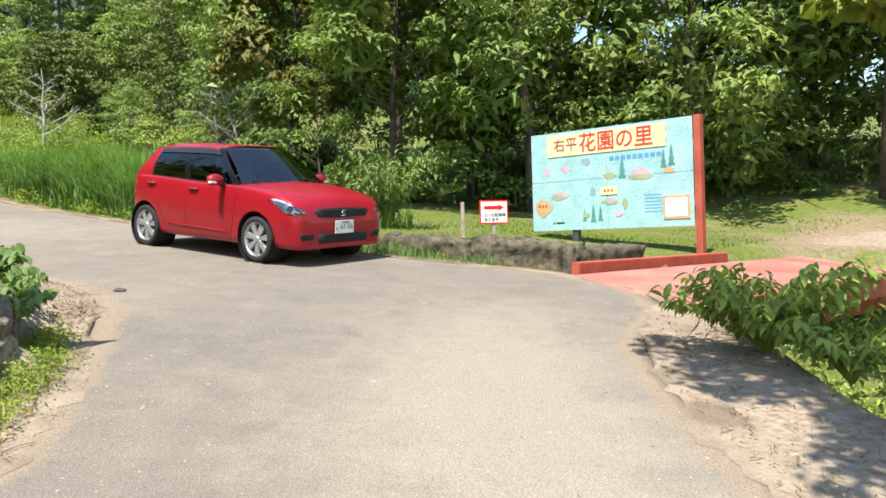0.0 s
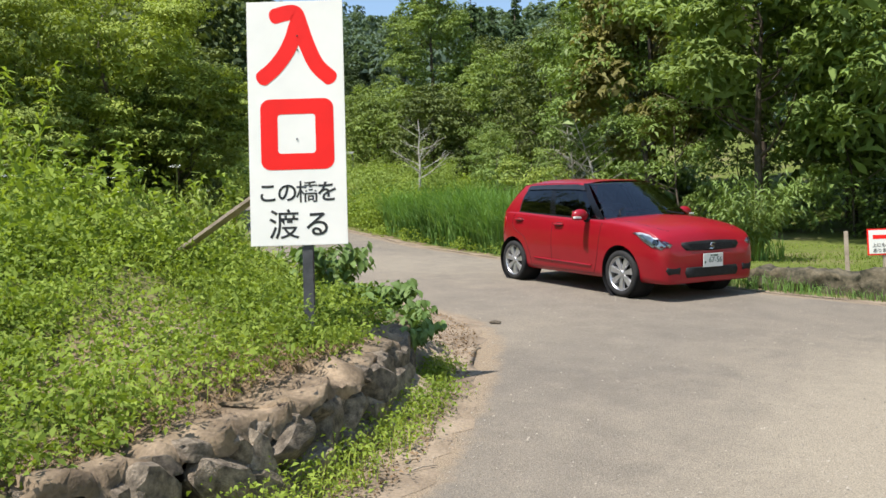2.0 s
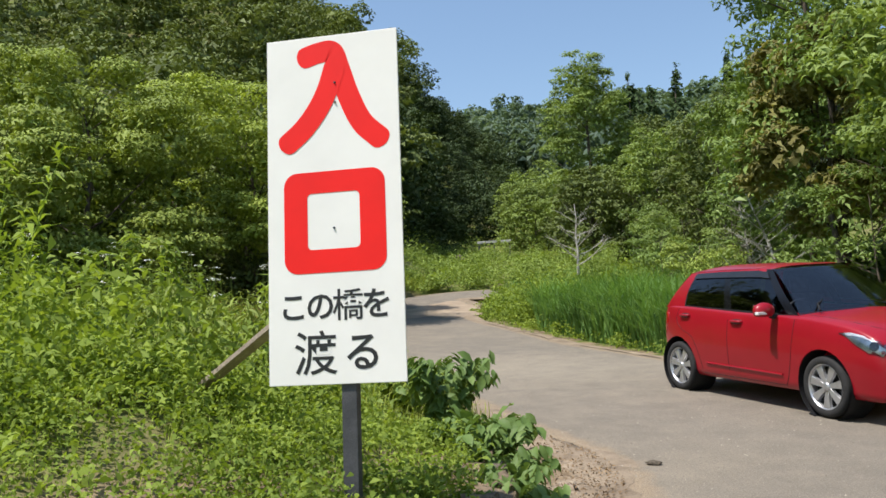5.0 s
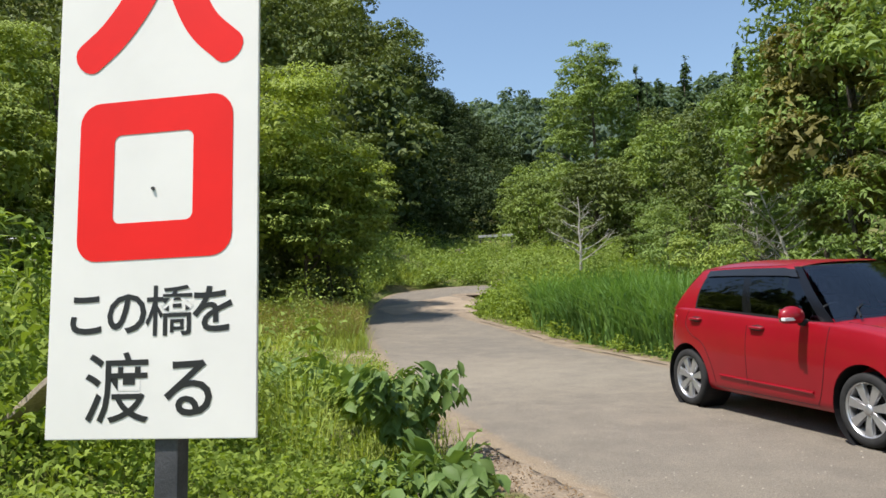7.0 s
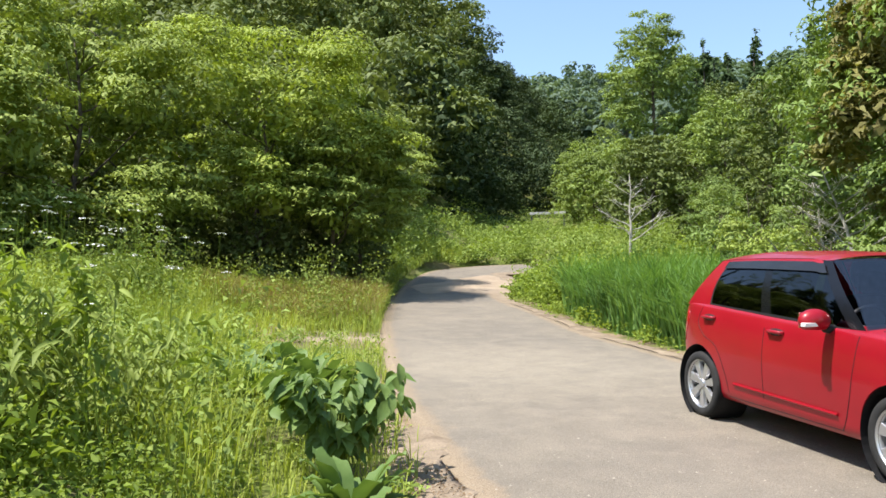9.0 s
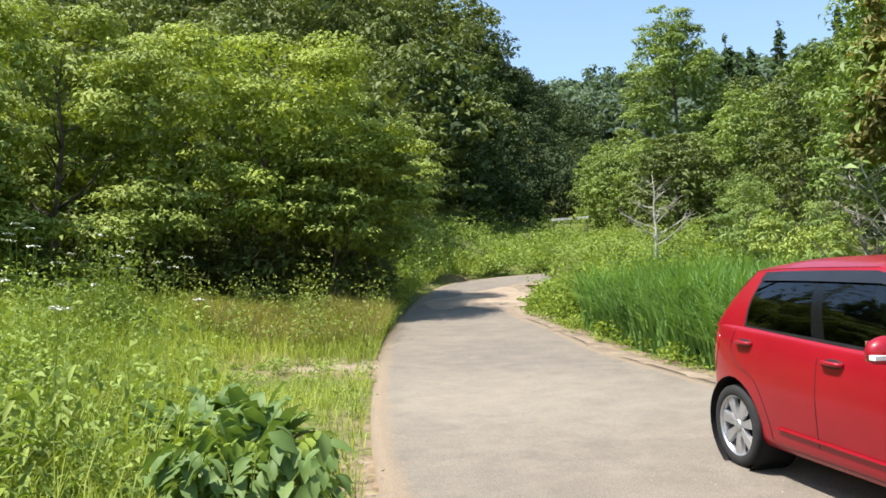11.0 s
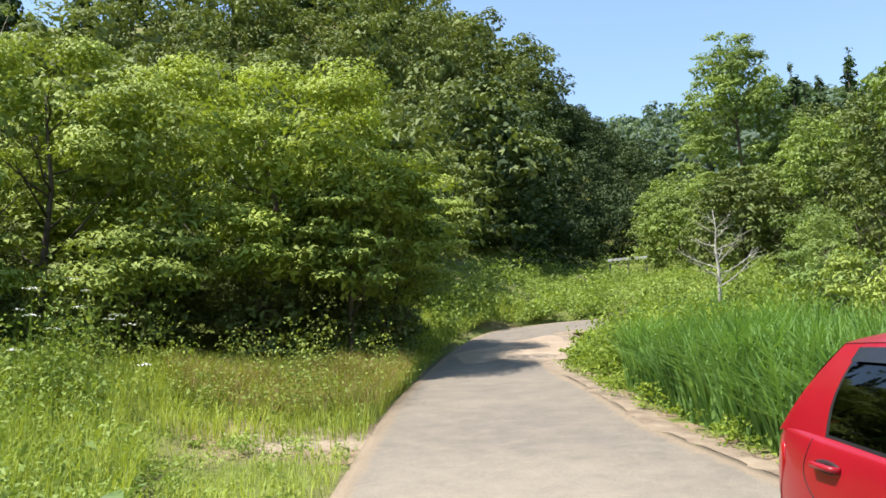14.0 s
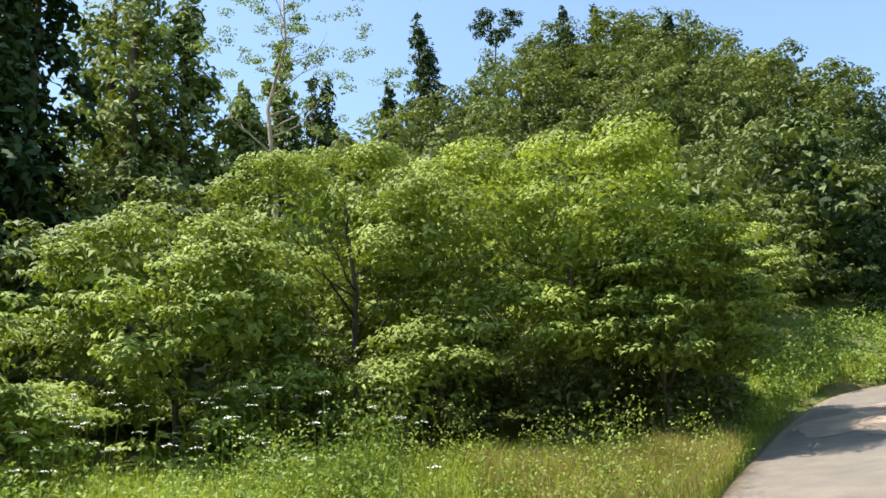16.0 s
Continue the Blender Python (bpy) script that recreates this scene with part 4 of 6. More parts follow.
def make_entrance_sign():
    m = frame_at(W(-2.852, 4.363, 1.052), W(-2.293, 4.671, 1.07))
    sign = thing("entrance_sign", "tall white entrance sign with bold red lettering on a dark post", "sign", m)
    bm = bmesh.new()
    box(bm, (0, 0, -0.012), (0.64, 1.63, 0), None, 0.003)
    panel = part("panel", bm, SIGN_WHITE, sign)
    bm = bmesh.new()
    stroke(bm, [(0.19, 1.53), (0.26, 1.548), (0.325, 1.545), (0.358, 1.46), (0.40, 1.33), (0.462, 1.195), (0.548, 1.108)], 0.052, 0.0012)
    part("red_character", bm, SIGN_RED, panel, "bold red brush character")
    bm = bmesh.new()
    stroke(bm, [(0.335, 1.47), (0.30, 1.365), (0.25, 1.27), (0.178, 1.18), (0.10, 1.115)], 0.052, 0.0020)
    part("red_character", bm, SIGN_RED, panel)
    bm = bmesh.new()
    outer = [bm.verts.new((0.322 + x, 0.737 + y, 0.0015)) for x, y in rounded(0.485, 0.472, 0.065)]
    inner = [bm.verts.new((0.318 + x, 0.740 + y, 0.0015)) for x, y in rounded(0.250, 0.262, 0.022)]
    n = len(outer)
    for i in range(n):
        bm.faces.new((outer[i], outer[(i + 1) % n], inner[(i + 1) % n], inner[i]))
    part("red_character", bm, SIGN_RED, panel)
    for ch, x, y, s in (("こ", 0.118, 0.372, 0.142), ("の", 0.247, 0.372, 0.142), ("橋", 0.378, 0.372, 0.152), ("を", 0.511, 0.372, 0.145), ("渡", 0.222, 0.148, 0.21), ("る", 0.443, 0.148, 0.185)):
        letters(ch, s, SIGN_BLACK, Matrix.Translation((x, y - 0.37 * s - (0.02 if y > 0.3 else 0.008), 0.0012)), panel, "black_character", 0.0008, 0.0010 if ch in "橋渡" else 0.0025)
    for x, y in ((0.335, 1.30), (0.335, 1.395), (0.32, 0.705)):
        bm = bmesh.new()
        bmesh.ops.create_cone(bm, cap_ends=True, segments=10, radius1=0.006, radius2=0.004, depth=0.006, matrix=Matrix.Translation((x, y, 0.005)))
        part("screw", bm, STEEL_DARK, sign)
    bm = bmesh.new()
    box(bm, (0.335, -0.85, -0.075), (0.405, 1.45, -0.013), None, 0.006)
    part("post", bm, STEEL_DARK, sign, "dark square steel post")


make_entrance_sign()

BOARD_BLUE = grainy("board_blue", (0.24, 0.44, 0.44), (0.36, 0.56, 0.53), 3.0, 0.7, 30, 0.05)
CREAM = grainy("board_cream", (0.66, 0.52, 0.27), (0.76, 0.64, 0.38), 3, 0.6, 30, 0.05)
TITLE_RED = plain("title_red", (0.60, 0.055, 0.03), 0.5)
TITLE_BROWN = plain("title_brown", (0.36, 0.09, 0.05), 0.5)
PAINT_BLUE = plain("lettering_blue", (0.10, 0.32, 0.55), 0.5)
PAINT_PINE = plain("painted_pine", (0.08, 0.27, 0.24), 0.6)
PAINT_PINK = plain("painted_pink", (0.55, 0.40, 0.46), 0.6)
PAINT_OLIVE = plain("painted_olive", (0.34, 0.40, 0.22), 0.6)
PAINT_ORANGE = plain("painted_orange", (0.62, 0.36, 0.16), 0.6)
PAINT_GREY = plain("painted_grey", (0.27, 0.36, 0.42), 0.6)


def bars(name, mat, parent, rows, z=0.002):
    bm = bmesh.new()
    for x0, y0, x1, y1 in rows:
        box(bm, (x0, y0, z - 0.004), (x1, y1, z))
    return part(name, bm, mat, parent)


def blot(name, mat, parent, x, y, w, h, z, seed, points=14):
    """A painted patch with an uneven outline."""
    r = np.random.default_rng(seed)
    bm = bmesh.new()
    ring = []
    for k in range(points):
        a = 2 * math.pi * k / points
        q = r.uniform(0.7, 1.1)
        ring.append(bm.verts.new((x + w / 2 * q * math.cos(a), y + h / 2 * q * math.sin(a), z)))
    bm.faces.new(ring)
    return part(name, bm, mat, parent)


def make_map_board():
    L, H = 3.13, 1.74
    m = frame_at(W(1.36, 15.6, 0.085), W(3.86, 13.75, 0.45))
    board = thing("map_board", "large faded turquoise map board with cream title strip on red-brown posts", "sign board", m)
    # sheets
    for x0, x1 in ((0.0, 1.56), (1.566, L)):
        for y0, y1 in ((0.0, 0.868), (0.874, H)):
            bm = bmesh.new()
            box(bm, (x0, y0 + 0.02, -0.014), (x1, y1 + 0.02, 0.0), None, 0.002)
            part("sheet", bm, BOARD_BLUE, board)
    bm = bmesh.new()
    box(bm, (L + 0.02, -0.62, -0.11), (L + 0.135, H + 0.03, 0.01), None, 0.008)
    part("post", bm, OXIDE, board, "red-brown painted timber post")
    bm = bmesh.new()
    box(bm, (0.82, -0.55, -0.13), (0.94, H - 0.2, -0.02), None, 0.008)
    part("post", bm, STEEL_DARK, board)
    for y in (0.35, 1.3):
        bm = bmesh.new()
        box(bm, (0.05, y, -0.075), (L + 0.02, y + 0.09, -0.016))
        part("rail", bm, TIMBER, board)
    bm = bmesh.new()
    corners = [(0.36, 1.40), (0.33, 1.46), (0.36, 1.55), (0.34, 1.62), (0.37, 1.71), (2.66, 1.71), (2.69, 1.64), (2.66, 1.58), (2.70, 1.5), (2.66, 1.40), (2.68, 1.33), (0.37, 1.33)]
    lo = [bm.verts.new((x, y, 0.001)) for x, y in corners]
    hi = [bm.verts.new((x, y, 0.012)) for x, y in corners]
    bm.faces.new(hi[::-1])
    for i in range(len(lo)):
        bm.faces.new((lo[i], lo[(i + 1) % 12], hi[(i + 1) % 12], hi[i]))
    bmesh.ops.recalc_face_normals(bm, faces=bm.faces)
    title = part("title_strip", bm, CREAM, board, "cream plank-shaped title strip")
    for k, ch in enumerate("右平"):
        letters(ch, 0.25, TITLE_BROWN, Matrix.Translation((0.62 + 0.25 * k, 1.44, 0.016)), title, "title_character", 0.002, 0.001)
    for k, ch in enumerate("花園の里"):
        letters(ch, 0.36, TITLE_RED, Matrix.Translation((1.20 + 0.36 * k, 1.40, 0.016)), title, "title_character", 0.002, 0.003)
    # painted map, too faded to read
    bars("faded_lettering", PAINT_BLUE, board, [(1.62 + 0.11 * k, 1.17, 1.70 + 0.11 * k, 1.245) for k in range(9)])
    for x, y, s in ((2.62, 0.98, 0.3), (2.76, 1.0, 0.34), (1.86, 0.86, 0.36), (1.1, 0.16, 0.22), (1.28, 0.14, 0.3), (1.42, 0.16, 0.26)):
        bm = bmesh.new()
        for k in range(3):
            w, y0 = 0.42 * s * (1 - 0.25 * k), y + s * 0.28 * k
            bm.faces.new([bm.verts.new((x - w / 2, y0, 0.003 + 0.0008 * k)), bm.verts.new((x + w / 2, y0, 0.003 + 0.0008 * k)), bm.verts.new((x, y0 + s * 0.5, 0.003 + 0.0008 * k))])
        part("painted_pine", bm, PAINT_PINE, board)
    pics = [(0.33, 1.06, 0.16, 0.16, PAINT_PINK), (0.72, 1.10, 0.22, 0.14, PAINT_PINK), (1.15, 1.19, 0.2, 0.14, PAINT_GREY), (1.62, 0.92, 0.3, 0.12, PAINT_OLIVE), (2.2, 0.93, 0.44, 0.16, PAINT_PINK), (2.2, 0.86, 0.5, 0.1, PAINT_OLIVE),
            (0.62, 0.64, 0.42, 0.13, PAINT_PINK), (0.56, 0.6, 0.3, 0.1, PAINT_OLIVE), (1.28, 0.66, 0.12, 0.17, PAINT_GREY), (1.62, 0.48, 0.34, 0.1, PAINT_OLIVE), (1.63, 0.50, 0.22, 0.08, PAINT_PINK), (0.24, 0.44, 0.36, 0.34, PAINT_ORANGE), (1.78, 0.27, 0.2, 0.1, PAINT_PINK), (2.72, 0.93, 0.2, 0.1, PAINT_ORANGE), (1.14, 0.27, 0.16, 0.1, PAINT_OLIVE), (1.9, 0.43, 0.1, 0.22, PAINT_OLIVE)]
    for i, (x, y, w, h, mat) in enumerate(pics):
        blot("painted_picture", mat, board, x, y, w, h, 0.0022 + 0.0004 * i, 40 + i)
    bars("painted_label", CREAM, board, [(1.44, 0.60, 1.76, 0.74)], 0.012)
    bars("faded_lettering", TITLE_BROWN, board, [(1.50 + 0.07 * k, 0.65, 1.54 + 0.07 * k, 0.69) for k in range(3)] + [(0.14 + 0.07 * k, 0.45, 0.18 + 0.07 * k, 0.49) for k in range(3)], 0.0145)
    bars("faded_lettering", PAINT_BLUE, board, [(2.26, 0.27 + 0.055 * k, 2.62 - 0.05 * (k % 2), 0.285 + 0.055 * k) for k in range(6)])
    bars("small_lettering", SIGN_BLACK, board, [(0.45, 0.13, 0.48, 0.17), (0.50, 0.135, 0.68, 0.165)])
    bm = bmesh.new()
    box(bm, (2.60, 0.14, 0.001), (3.06, 0.52, 0.012), None, 0.002)
    notice = part("notice_frame", bm, PAINT_ORANGE, board, "orange notice frame")
    bm = bmesh.new()
    box(bm, (2.64, 0.18, 0.0125), (3.02, 0.48, 0.015))
    part("notice_sheet", bm, SIGN_WHITE, notice, "white paper notice")
    bars("notice_lines", PAINT_GREY, notice, [(2.69, 0.23 + 0.06 * k, 2.97 - 0.04 * (k % 3), 0.238 + 0.06 * k) for k in range(4)], 0.0165)


make_map_board()


def make_arrow_sign():
    m = frame_at(W(0.43, 14.35, 0.30), W(0.95, 14.6, 0.36))
    sign = thing("arrow_sign", "small white parking sign with red frame and arrow on a stake", "sign", m)
    bm = bmesh.new()
    box(bm, (0, 0, -0.01), (0.52, 0.40, 0), None, 0.002)
    part("frame", bm, SIGN_RED, sign, "red sign border")
    bm = bmesh.new()
    box(bm, (0.022, 0.022, 0.0005), (0.498, 0.378, 0.004))
    part("face", bm, SIGN_WHITE, sign)
    bm = bmesh.new()
    bm.faces.new([bm.verts.new((x, y, 0.006)) for x, y in ((0.08, 0.245), (0.34, 0.245), (0.34, 0.22), (0.45, 0.275), (0.34, 0.33), (0.34, 0.305), (0.08, 0.305))])
    part("arrow", bm, SIGN_RED, sign, "red arrow")
    letters("上にも駐車場", 0.068, SIGN_BLACK, Matrix.Translation((0.27, 0.125, 0.006)), sign, "lettering", 0.001, 0.001)
    letters("あります", 0.068, SIGN_BLACK, Matrix.Translation((0.21, 0.045, 0.006)), sign, "lettering", 0.001, 0.001)
    bm = bmesh.new()
    box(bm, (0.235, -0.75, -0.055), (0.285, 0.3, -0.011), None, 0.004)
    part("stake", bm, TIMBER, sign, "weathered timber stake")
    stake = thing("stake", "lone weathered timber stake standing in the lawn", "stake", Matrix.Translation(W(0.18, 14.0, 0.06)))
    bm = bmesh.new()
    box(bm, (-0.03, -0.03, -0.3), (0.03, 0.03, 0.62), None, 0.006)
    part("post", bm, TIMBER, stake)


make_arrow_sign()


def rough_block(bm, a, b, z0, z1, thick, seed, amp=0.04, step=0.09):
    """A length of rough walling between two places of the plan, with an uneven face and top."""
    a, b = Vector((*a, 0)), Vector((*b, 0))
    d = (b - a)
    n = max(2, int(d.length / step))
    nv = max(2, int((z1 - z0) / step))
    side = Vector((d.y, -d.x, 0)).normalized()
    rows = []
    for i in range(n + 1):
        p = a.lerp(b, i / n)
        prof = [(0.0, z0 + (z1 - z0) * j / nv) for j in range(nv + 1)] + [(-thick * k / 3, z1) for k in range(1, 4)] + [(-thick, z0)]
        ring = []
        for o, z in prof:
            q = p + side * (o - 0.06 * (z - z0)) + Vector((0, 0, z))
            k = noise.noise_vector(q * 5.0 + Vector((seed, 0, 0))) * amp + noise.noise_vector(q * 14.0) * amp * 0.5
            ring.append(bm.verts.new(SLOPE @ (q + k)))
        rows.append(ring)
    for r0, r1 in zip(rows[:-1], rows[1:]):
        for j in range(len(r0) - 1):
            bm.faces.new((r0[j], r1[j], r1[j + 1], r0[j + 1]))
    bm.faces.new(rows[0])
    bm.faces.new(rows[-1][::-1])


def make_low_wall():
    bm = bmesh.new()
    rough_block(bm, (-0.95, 12.15), (0.45, 11.55), -0.2, 0.27, 0.4, 1.0, 0.07, 0.06)
    rough_block(bm, (0.45, 11.55), (1.78, 10.95), -0.2, 0.33, 0.4, 2.0, 0.07, 0.06)
    rough_block(bm, (1.80, 10.95), (2.9, 12.3), -0.2, 0.26, 0.35, 3.0)
    bmesh.ops.recalc_face_normals(bm, faces=bm.faces)
    ob = part("low_stone_wall", bm, MOSSY, None, "", True)
    tagged(ob, "low mossy stone wall edging the lawn", "wall", kind="structure")


make_low_wall()


def make_bridge():
    d = Vector((0.645, 0.765, 0)).normalized()
    root = thing("bridge", "small bridge with a faded red painted deck and red steel kerbs", "bridge", SLOPE.copy(), kind="structure")
    near = [Vector((1.77, 10.55, 0)), Vector((2.30, 9.45, 0)), Vector((2.95, 8.25, 0))]
    fall = lambda p: 0.02 - 0.026 * ((p - near[0]).dot(d))
    bm = bmesh.new()
    cols = []
    for k in range(12):
        cols.append([bm.verts.new((q.x, q.y, fall(q) if k else 0.015)) for q in (p + d * 0.62 * k for p in near)])
    top = []
    for a, b in zip(cols[:-1], cols[1:]):
        for j in range(2):
            top.append(bm.faces.new((a[j], a[j + 1], b[j + 1], b[j])))
    ext = bmesh.ops.extrude_face_region(bm, geom=top)
    for v in ext["geom"]:
        if isinstance(v, bmesh.types.BMVert):
            v.co.z -= 0.16
    bmesh.ops.recalc_face_normals(bm, faces=bm.faces)
    part("deck", bm, DECK, root, "faded red deck plates")
    for name, p0, start in (("kerb", near[0] + Vector((0.05, 0.20, 0)), 0.0), ("kerb", near[2] + Vector((0.22, 0.15, 0)), 0.0)):
        a, b = p0 + d * start, p0 + d * (6.6 if p0.x > 2 else 3.9)
        side = Vector((d.y, -d.x, 0)) * 0.07
        za, zb = 0.01, fall(b) + 0.0
        bm = bmesh.new()
        vs = []
        for p, z in ((a, za), (b, zb)):
            for s, h in ((-1, -0.14), (1, -0.14), (1, 0.14), (-1, 0.14)):
                vs.append(bm.verts.new((p.x + side.x * s, p.y + side.y * s, z + h)))
        for f in ((0, 1, 2, 3), (7, 6, 5, 4), (0, 4, 5, 1), (1, 5, 6, 2), (2, 6, 7, 3), (3, 7, 4, 0)):
            bm.faces.new([vs[i] for i in f])
        bmesh.ops.bevel(bm, geom=list(bm.edges), offset=0.012, segments=2, affect="EDGES")
        bmesh.ops.recalc_face_normals(bm, faces=bm.faces)
        part(name, bm, OXIDE, root, "red-brown painted steel kerb")
    # girder under the near side, in the shade
    a, b = near[2] + Vector((-0.1, 0.35, -0.3)), near[2] + d * 6.6 + Vector((-0.1, 0.35, -0.45))
    bm = bmesh.new()
    tube(bm, [a, b], [0.16, 0.16], 4)
    part("girder", bm, OXIDE, root)


make_bridge()


def make_plank():
    a, b = W(-3.75, 4.72, 1.03), W(-2.95, 4.85, 1.52)
    root = thing("leaning_plank", "grey weathered plank leaning among the weeds behind the sign", "plank", Matrix.Translation(a))
    bm = bmesh.new()
    d = (b - a)
    L = d.length
    box(bm, (-0.25, -0.045, -0.012), (L, 0.045, 0.012), d.to_track_quat("X", "Z").to_matrix().to_4x4(), 0.003)
    part("board", bm, TIMBER, root)


make_plank()


def stone_mesh(seed):
    """A broken field stone: a lump cut by random flat faces, with a rough skin."""
    r = np.random.default_rng(seed)
    bm = bmesh.new()
    bmesh.ops.create_icosphere(bm, subdivisions=3, radius=0.62)
    planes = [(Vector(unit(r.normal(0, 1, 3))), r.uniform(0.30, 0.45)) for _ in range(14)] + [(Vector((0, -1, 0.1)).normalized(), 0.36)]
    s = Vector((float(seed) * 3.1, 1.0, 0))
    for v in bm.verts:
        for n, d in planes:
            over = v.co.dot(n) - d
            if over > 0:
                v.co -= n * over
        c = v.co.copy()
        v.co = c * (1 + 0.07 * noise.noise(c * 3 + s) + 0.035 * noise.noise(c * 12 + s))
    me = bpy.data.meshes.new("stone")
    bm.to_mesh(me)
    bm.free()
    me.materials.append(STONE)
    for f in me.polygons:
        f.use_smooth = True
    me.set_sharp_from_angle(angle=radians(24))
    return me


WALL_LINE = np.array([(-1.66, -3.0), (-1.64, 1.5), (-1.66, 3.2), (-1.82, 4.0), (-2.1, 4.85), (-2.45, 5.55), (-2.95, 6.1), (-3.6, 6.45)])


def make_stone_wall():
    root = thing("stone_wall", "low dry retaining wall of rough field stones under a weedy bank", "retaining wall", kind="structure")
    bm = bmesh.new()
    for i, (a, b) in enumerate(zip(WALL_LINE[:-1], WALL_LINE[1:])):
        rough_block(bm, tuple(a + np.array((-0.10, 0.0))), tuple(b + np.array((-0.10, 0.0))), -0.2, 0.38, 0.5, 10.0 + i, 0.03)
    bmesh.ops.recalc_face_normals(bm, faces=bm.faces)
    for i, (a, b) in enumerate(zip(WALL_LINE[:-1], WALL_LINE[1:])):
        rough_block(bm, tuple(a + np.array((0.05, 0.0))), tuple(b + np.array((0.05, 0.0))), 0.31, 0.405, 0.45, 30.0 + i, 0.085, 0.04)
    part("earth_backing", bm, EARTH, root, "crumbling earth packed behind the stones", True)
    meshes = [stone_mesh(k) for k in range(7)]
    r = np.random.default_rng(3)
    seg = np.hypot(*np.diff(WALL_LINE, axis=0).T)
    total = seg.sum()

    def along(s):
        for a, b, l in zip(WALL_LINE[:-1], WALL_LINE[1:], seg):
            if s <= l:
                return a + (b - a) * s / l, (b - a) / l
            s -= l
        return WALL_LINE[-1], (b - a) / l
    for row, (z, size) in enumerate(((0.04, 0.46), (0.24, 0.32), (0.33, 0.17))):
        s = 0.1 * row
        while s < total:
            w = size * r.uniform(0.7, 1.35)
            p, d = along(s + w / 2)
            h = size * r.uniform(0.62, 0.95)
            ob = new("stone", meshes[r.integers(7)])
            ob.parent = root
            out = 0.03 + 0.05 * r.random() - 0.035 * row
            q = W(p[0] + d[1] * out, p[1] - d[0] * out, z + r.uniform(-0.03, 0.03))
            ob.matrix_basis = Matrix.LocRotScale(q, Euler((r.uniform(-0.25, 0.25), r.uniform(-0.6, 0.6), math.atan2(d[1], d[0]) + r.uniform(-0.15, 0.15))), (w * 1.15, 0.28, h * 1.12))
            s += w * (0.96 if row < 2 else r.uniform(1.0, 2.2))


make_stone_wall()

# ---- trees and growth ----
LEAF_OLIVE = leaf_material("olive_conifer_leaf", (0.11, 0.15, 0.045), (0.19, 0.25, 0.07), (0.30, 0.36, 0.11), gloss=0.2, through=0.2)
DOCK = leaf_material("dock_leaf", (0.100, 0.176, 0.040), (0.150, 0.246, 0.060), (0.210, 0.299, 0.090), gloss=0.45, through=0.3, patch=5.0)
VINE = leaf_material("vine_leaf", (0.120, 0.190, 0.033), (0.240, 0.340, 0.066), (0.420, 0.520, 0.132), patch=0.5)


# thickets at the foot of the left hillside
for i, (x, y, h, w, n, mat, base) in enumerate([
        (-20.2, 17.4, 6.6, 7.6, 24000, LEAF_BRIGHT, 2.7), (-20.6, 21.4, 5.0, 5.4, 14000, LEAF_BUSH, 1.6), (-20.6, 12.6, 6.4, 7.6, 22000, LEAF_BUSH, 1.7), (-18.0, 18.3, 4.6, 4.4, 11000, LEAF_BUSH, 2.3),
        (-20.8, 14.8, 2.6, 4.0, 7000, LEAF_HILL, 0.1), (-20.6, 18.2, 2.6, 4.2, 7000, LEAF_HILL, 0.1), (-18.2, 9.0, 4.8, 6.0, 17000, LEAF_BUSH, 0.6), (-17.0, 5.0, 4.0, 6.0, 14000, LEAF_BUSH, 0.2),
        (-16.0, 0.5, 4.6, 6.5, 4000, LEAF_BUSH, 0.2), (-16.5, -4.5, 5.5, 7.0, 3000, LEAF_BUSH, 0.2), (-26.5, 25.5, 4.6, 5.5, 9000, LEAF_HILL, 0.0)]):
    make_tree("broadleaf_tree", "spreading broadleaf tree with bright feathery foliage beside the road", x, y, h, w, base, mat, int(n * 1.25), 0.145, 100 + i, blobs=165, limbs=10, aspect=0.42, size=0.30, flat=1.0, group="roadside thicket", thick=0.24)
for i, (x, y, h, w) in enumerate([(-26, 20.0, 5.6, 7), (-26.5, 14, 5.6, 8), (-24.5, 8, 6, 7.5), (-23.0, 2.5, 6, 8), (-31.0, 27.5, 6, 7), (-22, -3, 7, 9)]):
    make_tree("broadleaf_tree", "broadleaf tree standing in the thicket on the hillside", x, y, h, w, 0.5, LEAF_BUSH if i % 2 else LEAF_HILL, 9000, 0.28, 130 + i, blobs=130, limbs=8, aspect=0.45, size=0.32, flat=1.0, group="roadside thicket", thick=0.24)

# woods behind the map board and the parked car
for i, (x, y, h, w, base, n, mat) in enumerate([
        (-7.2, 31.5, 15.0, 10.5, 3.0, 26000, LEAF_DEEP), (-2.8, 27.0, 13.0, 8.5, 2.8, 16000, LEAF_DEEP), (-6.6, 28.0, 8.2, 5.5, 2.6, 15000, LEAF_WARM), (-2.2, 22.6, 8.0, 6.5, 3.6, 14000, LEAF_PALE),
        (1.4, 22.6, 12.0, 8.6, 2.1, 19000, LEAF_DEEP), (5.4, 21.6, 13.0, 9.0, 2.3, 19000, LEAF_PALE), (9.6, 20.8, 13.0, 9.0, 2.1, 19000, LEAF_DEEP), (14.0, 20.0, 13.0, 9.0, 2.4, 14000, LEAF_DEEP), (18.5, 18.5, 13.0, 9.0, 1.5, 9000, LEAF_DEEP)]):
    make_tree("laurel_tree", "tall evergreen tree with glossy leaves over dark undergrowth", x, y, h, w, base, mat, int(n * 0.8), 0.27, 200 + i, blobs=240, limbs=12, aspect=0.33, size=0.26, flat=0.8, group="wood beside the lawn")
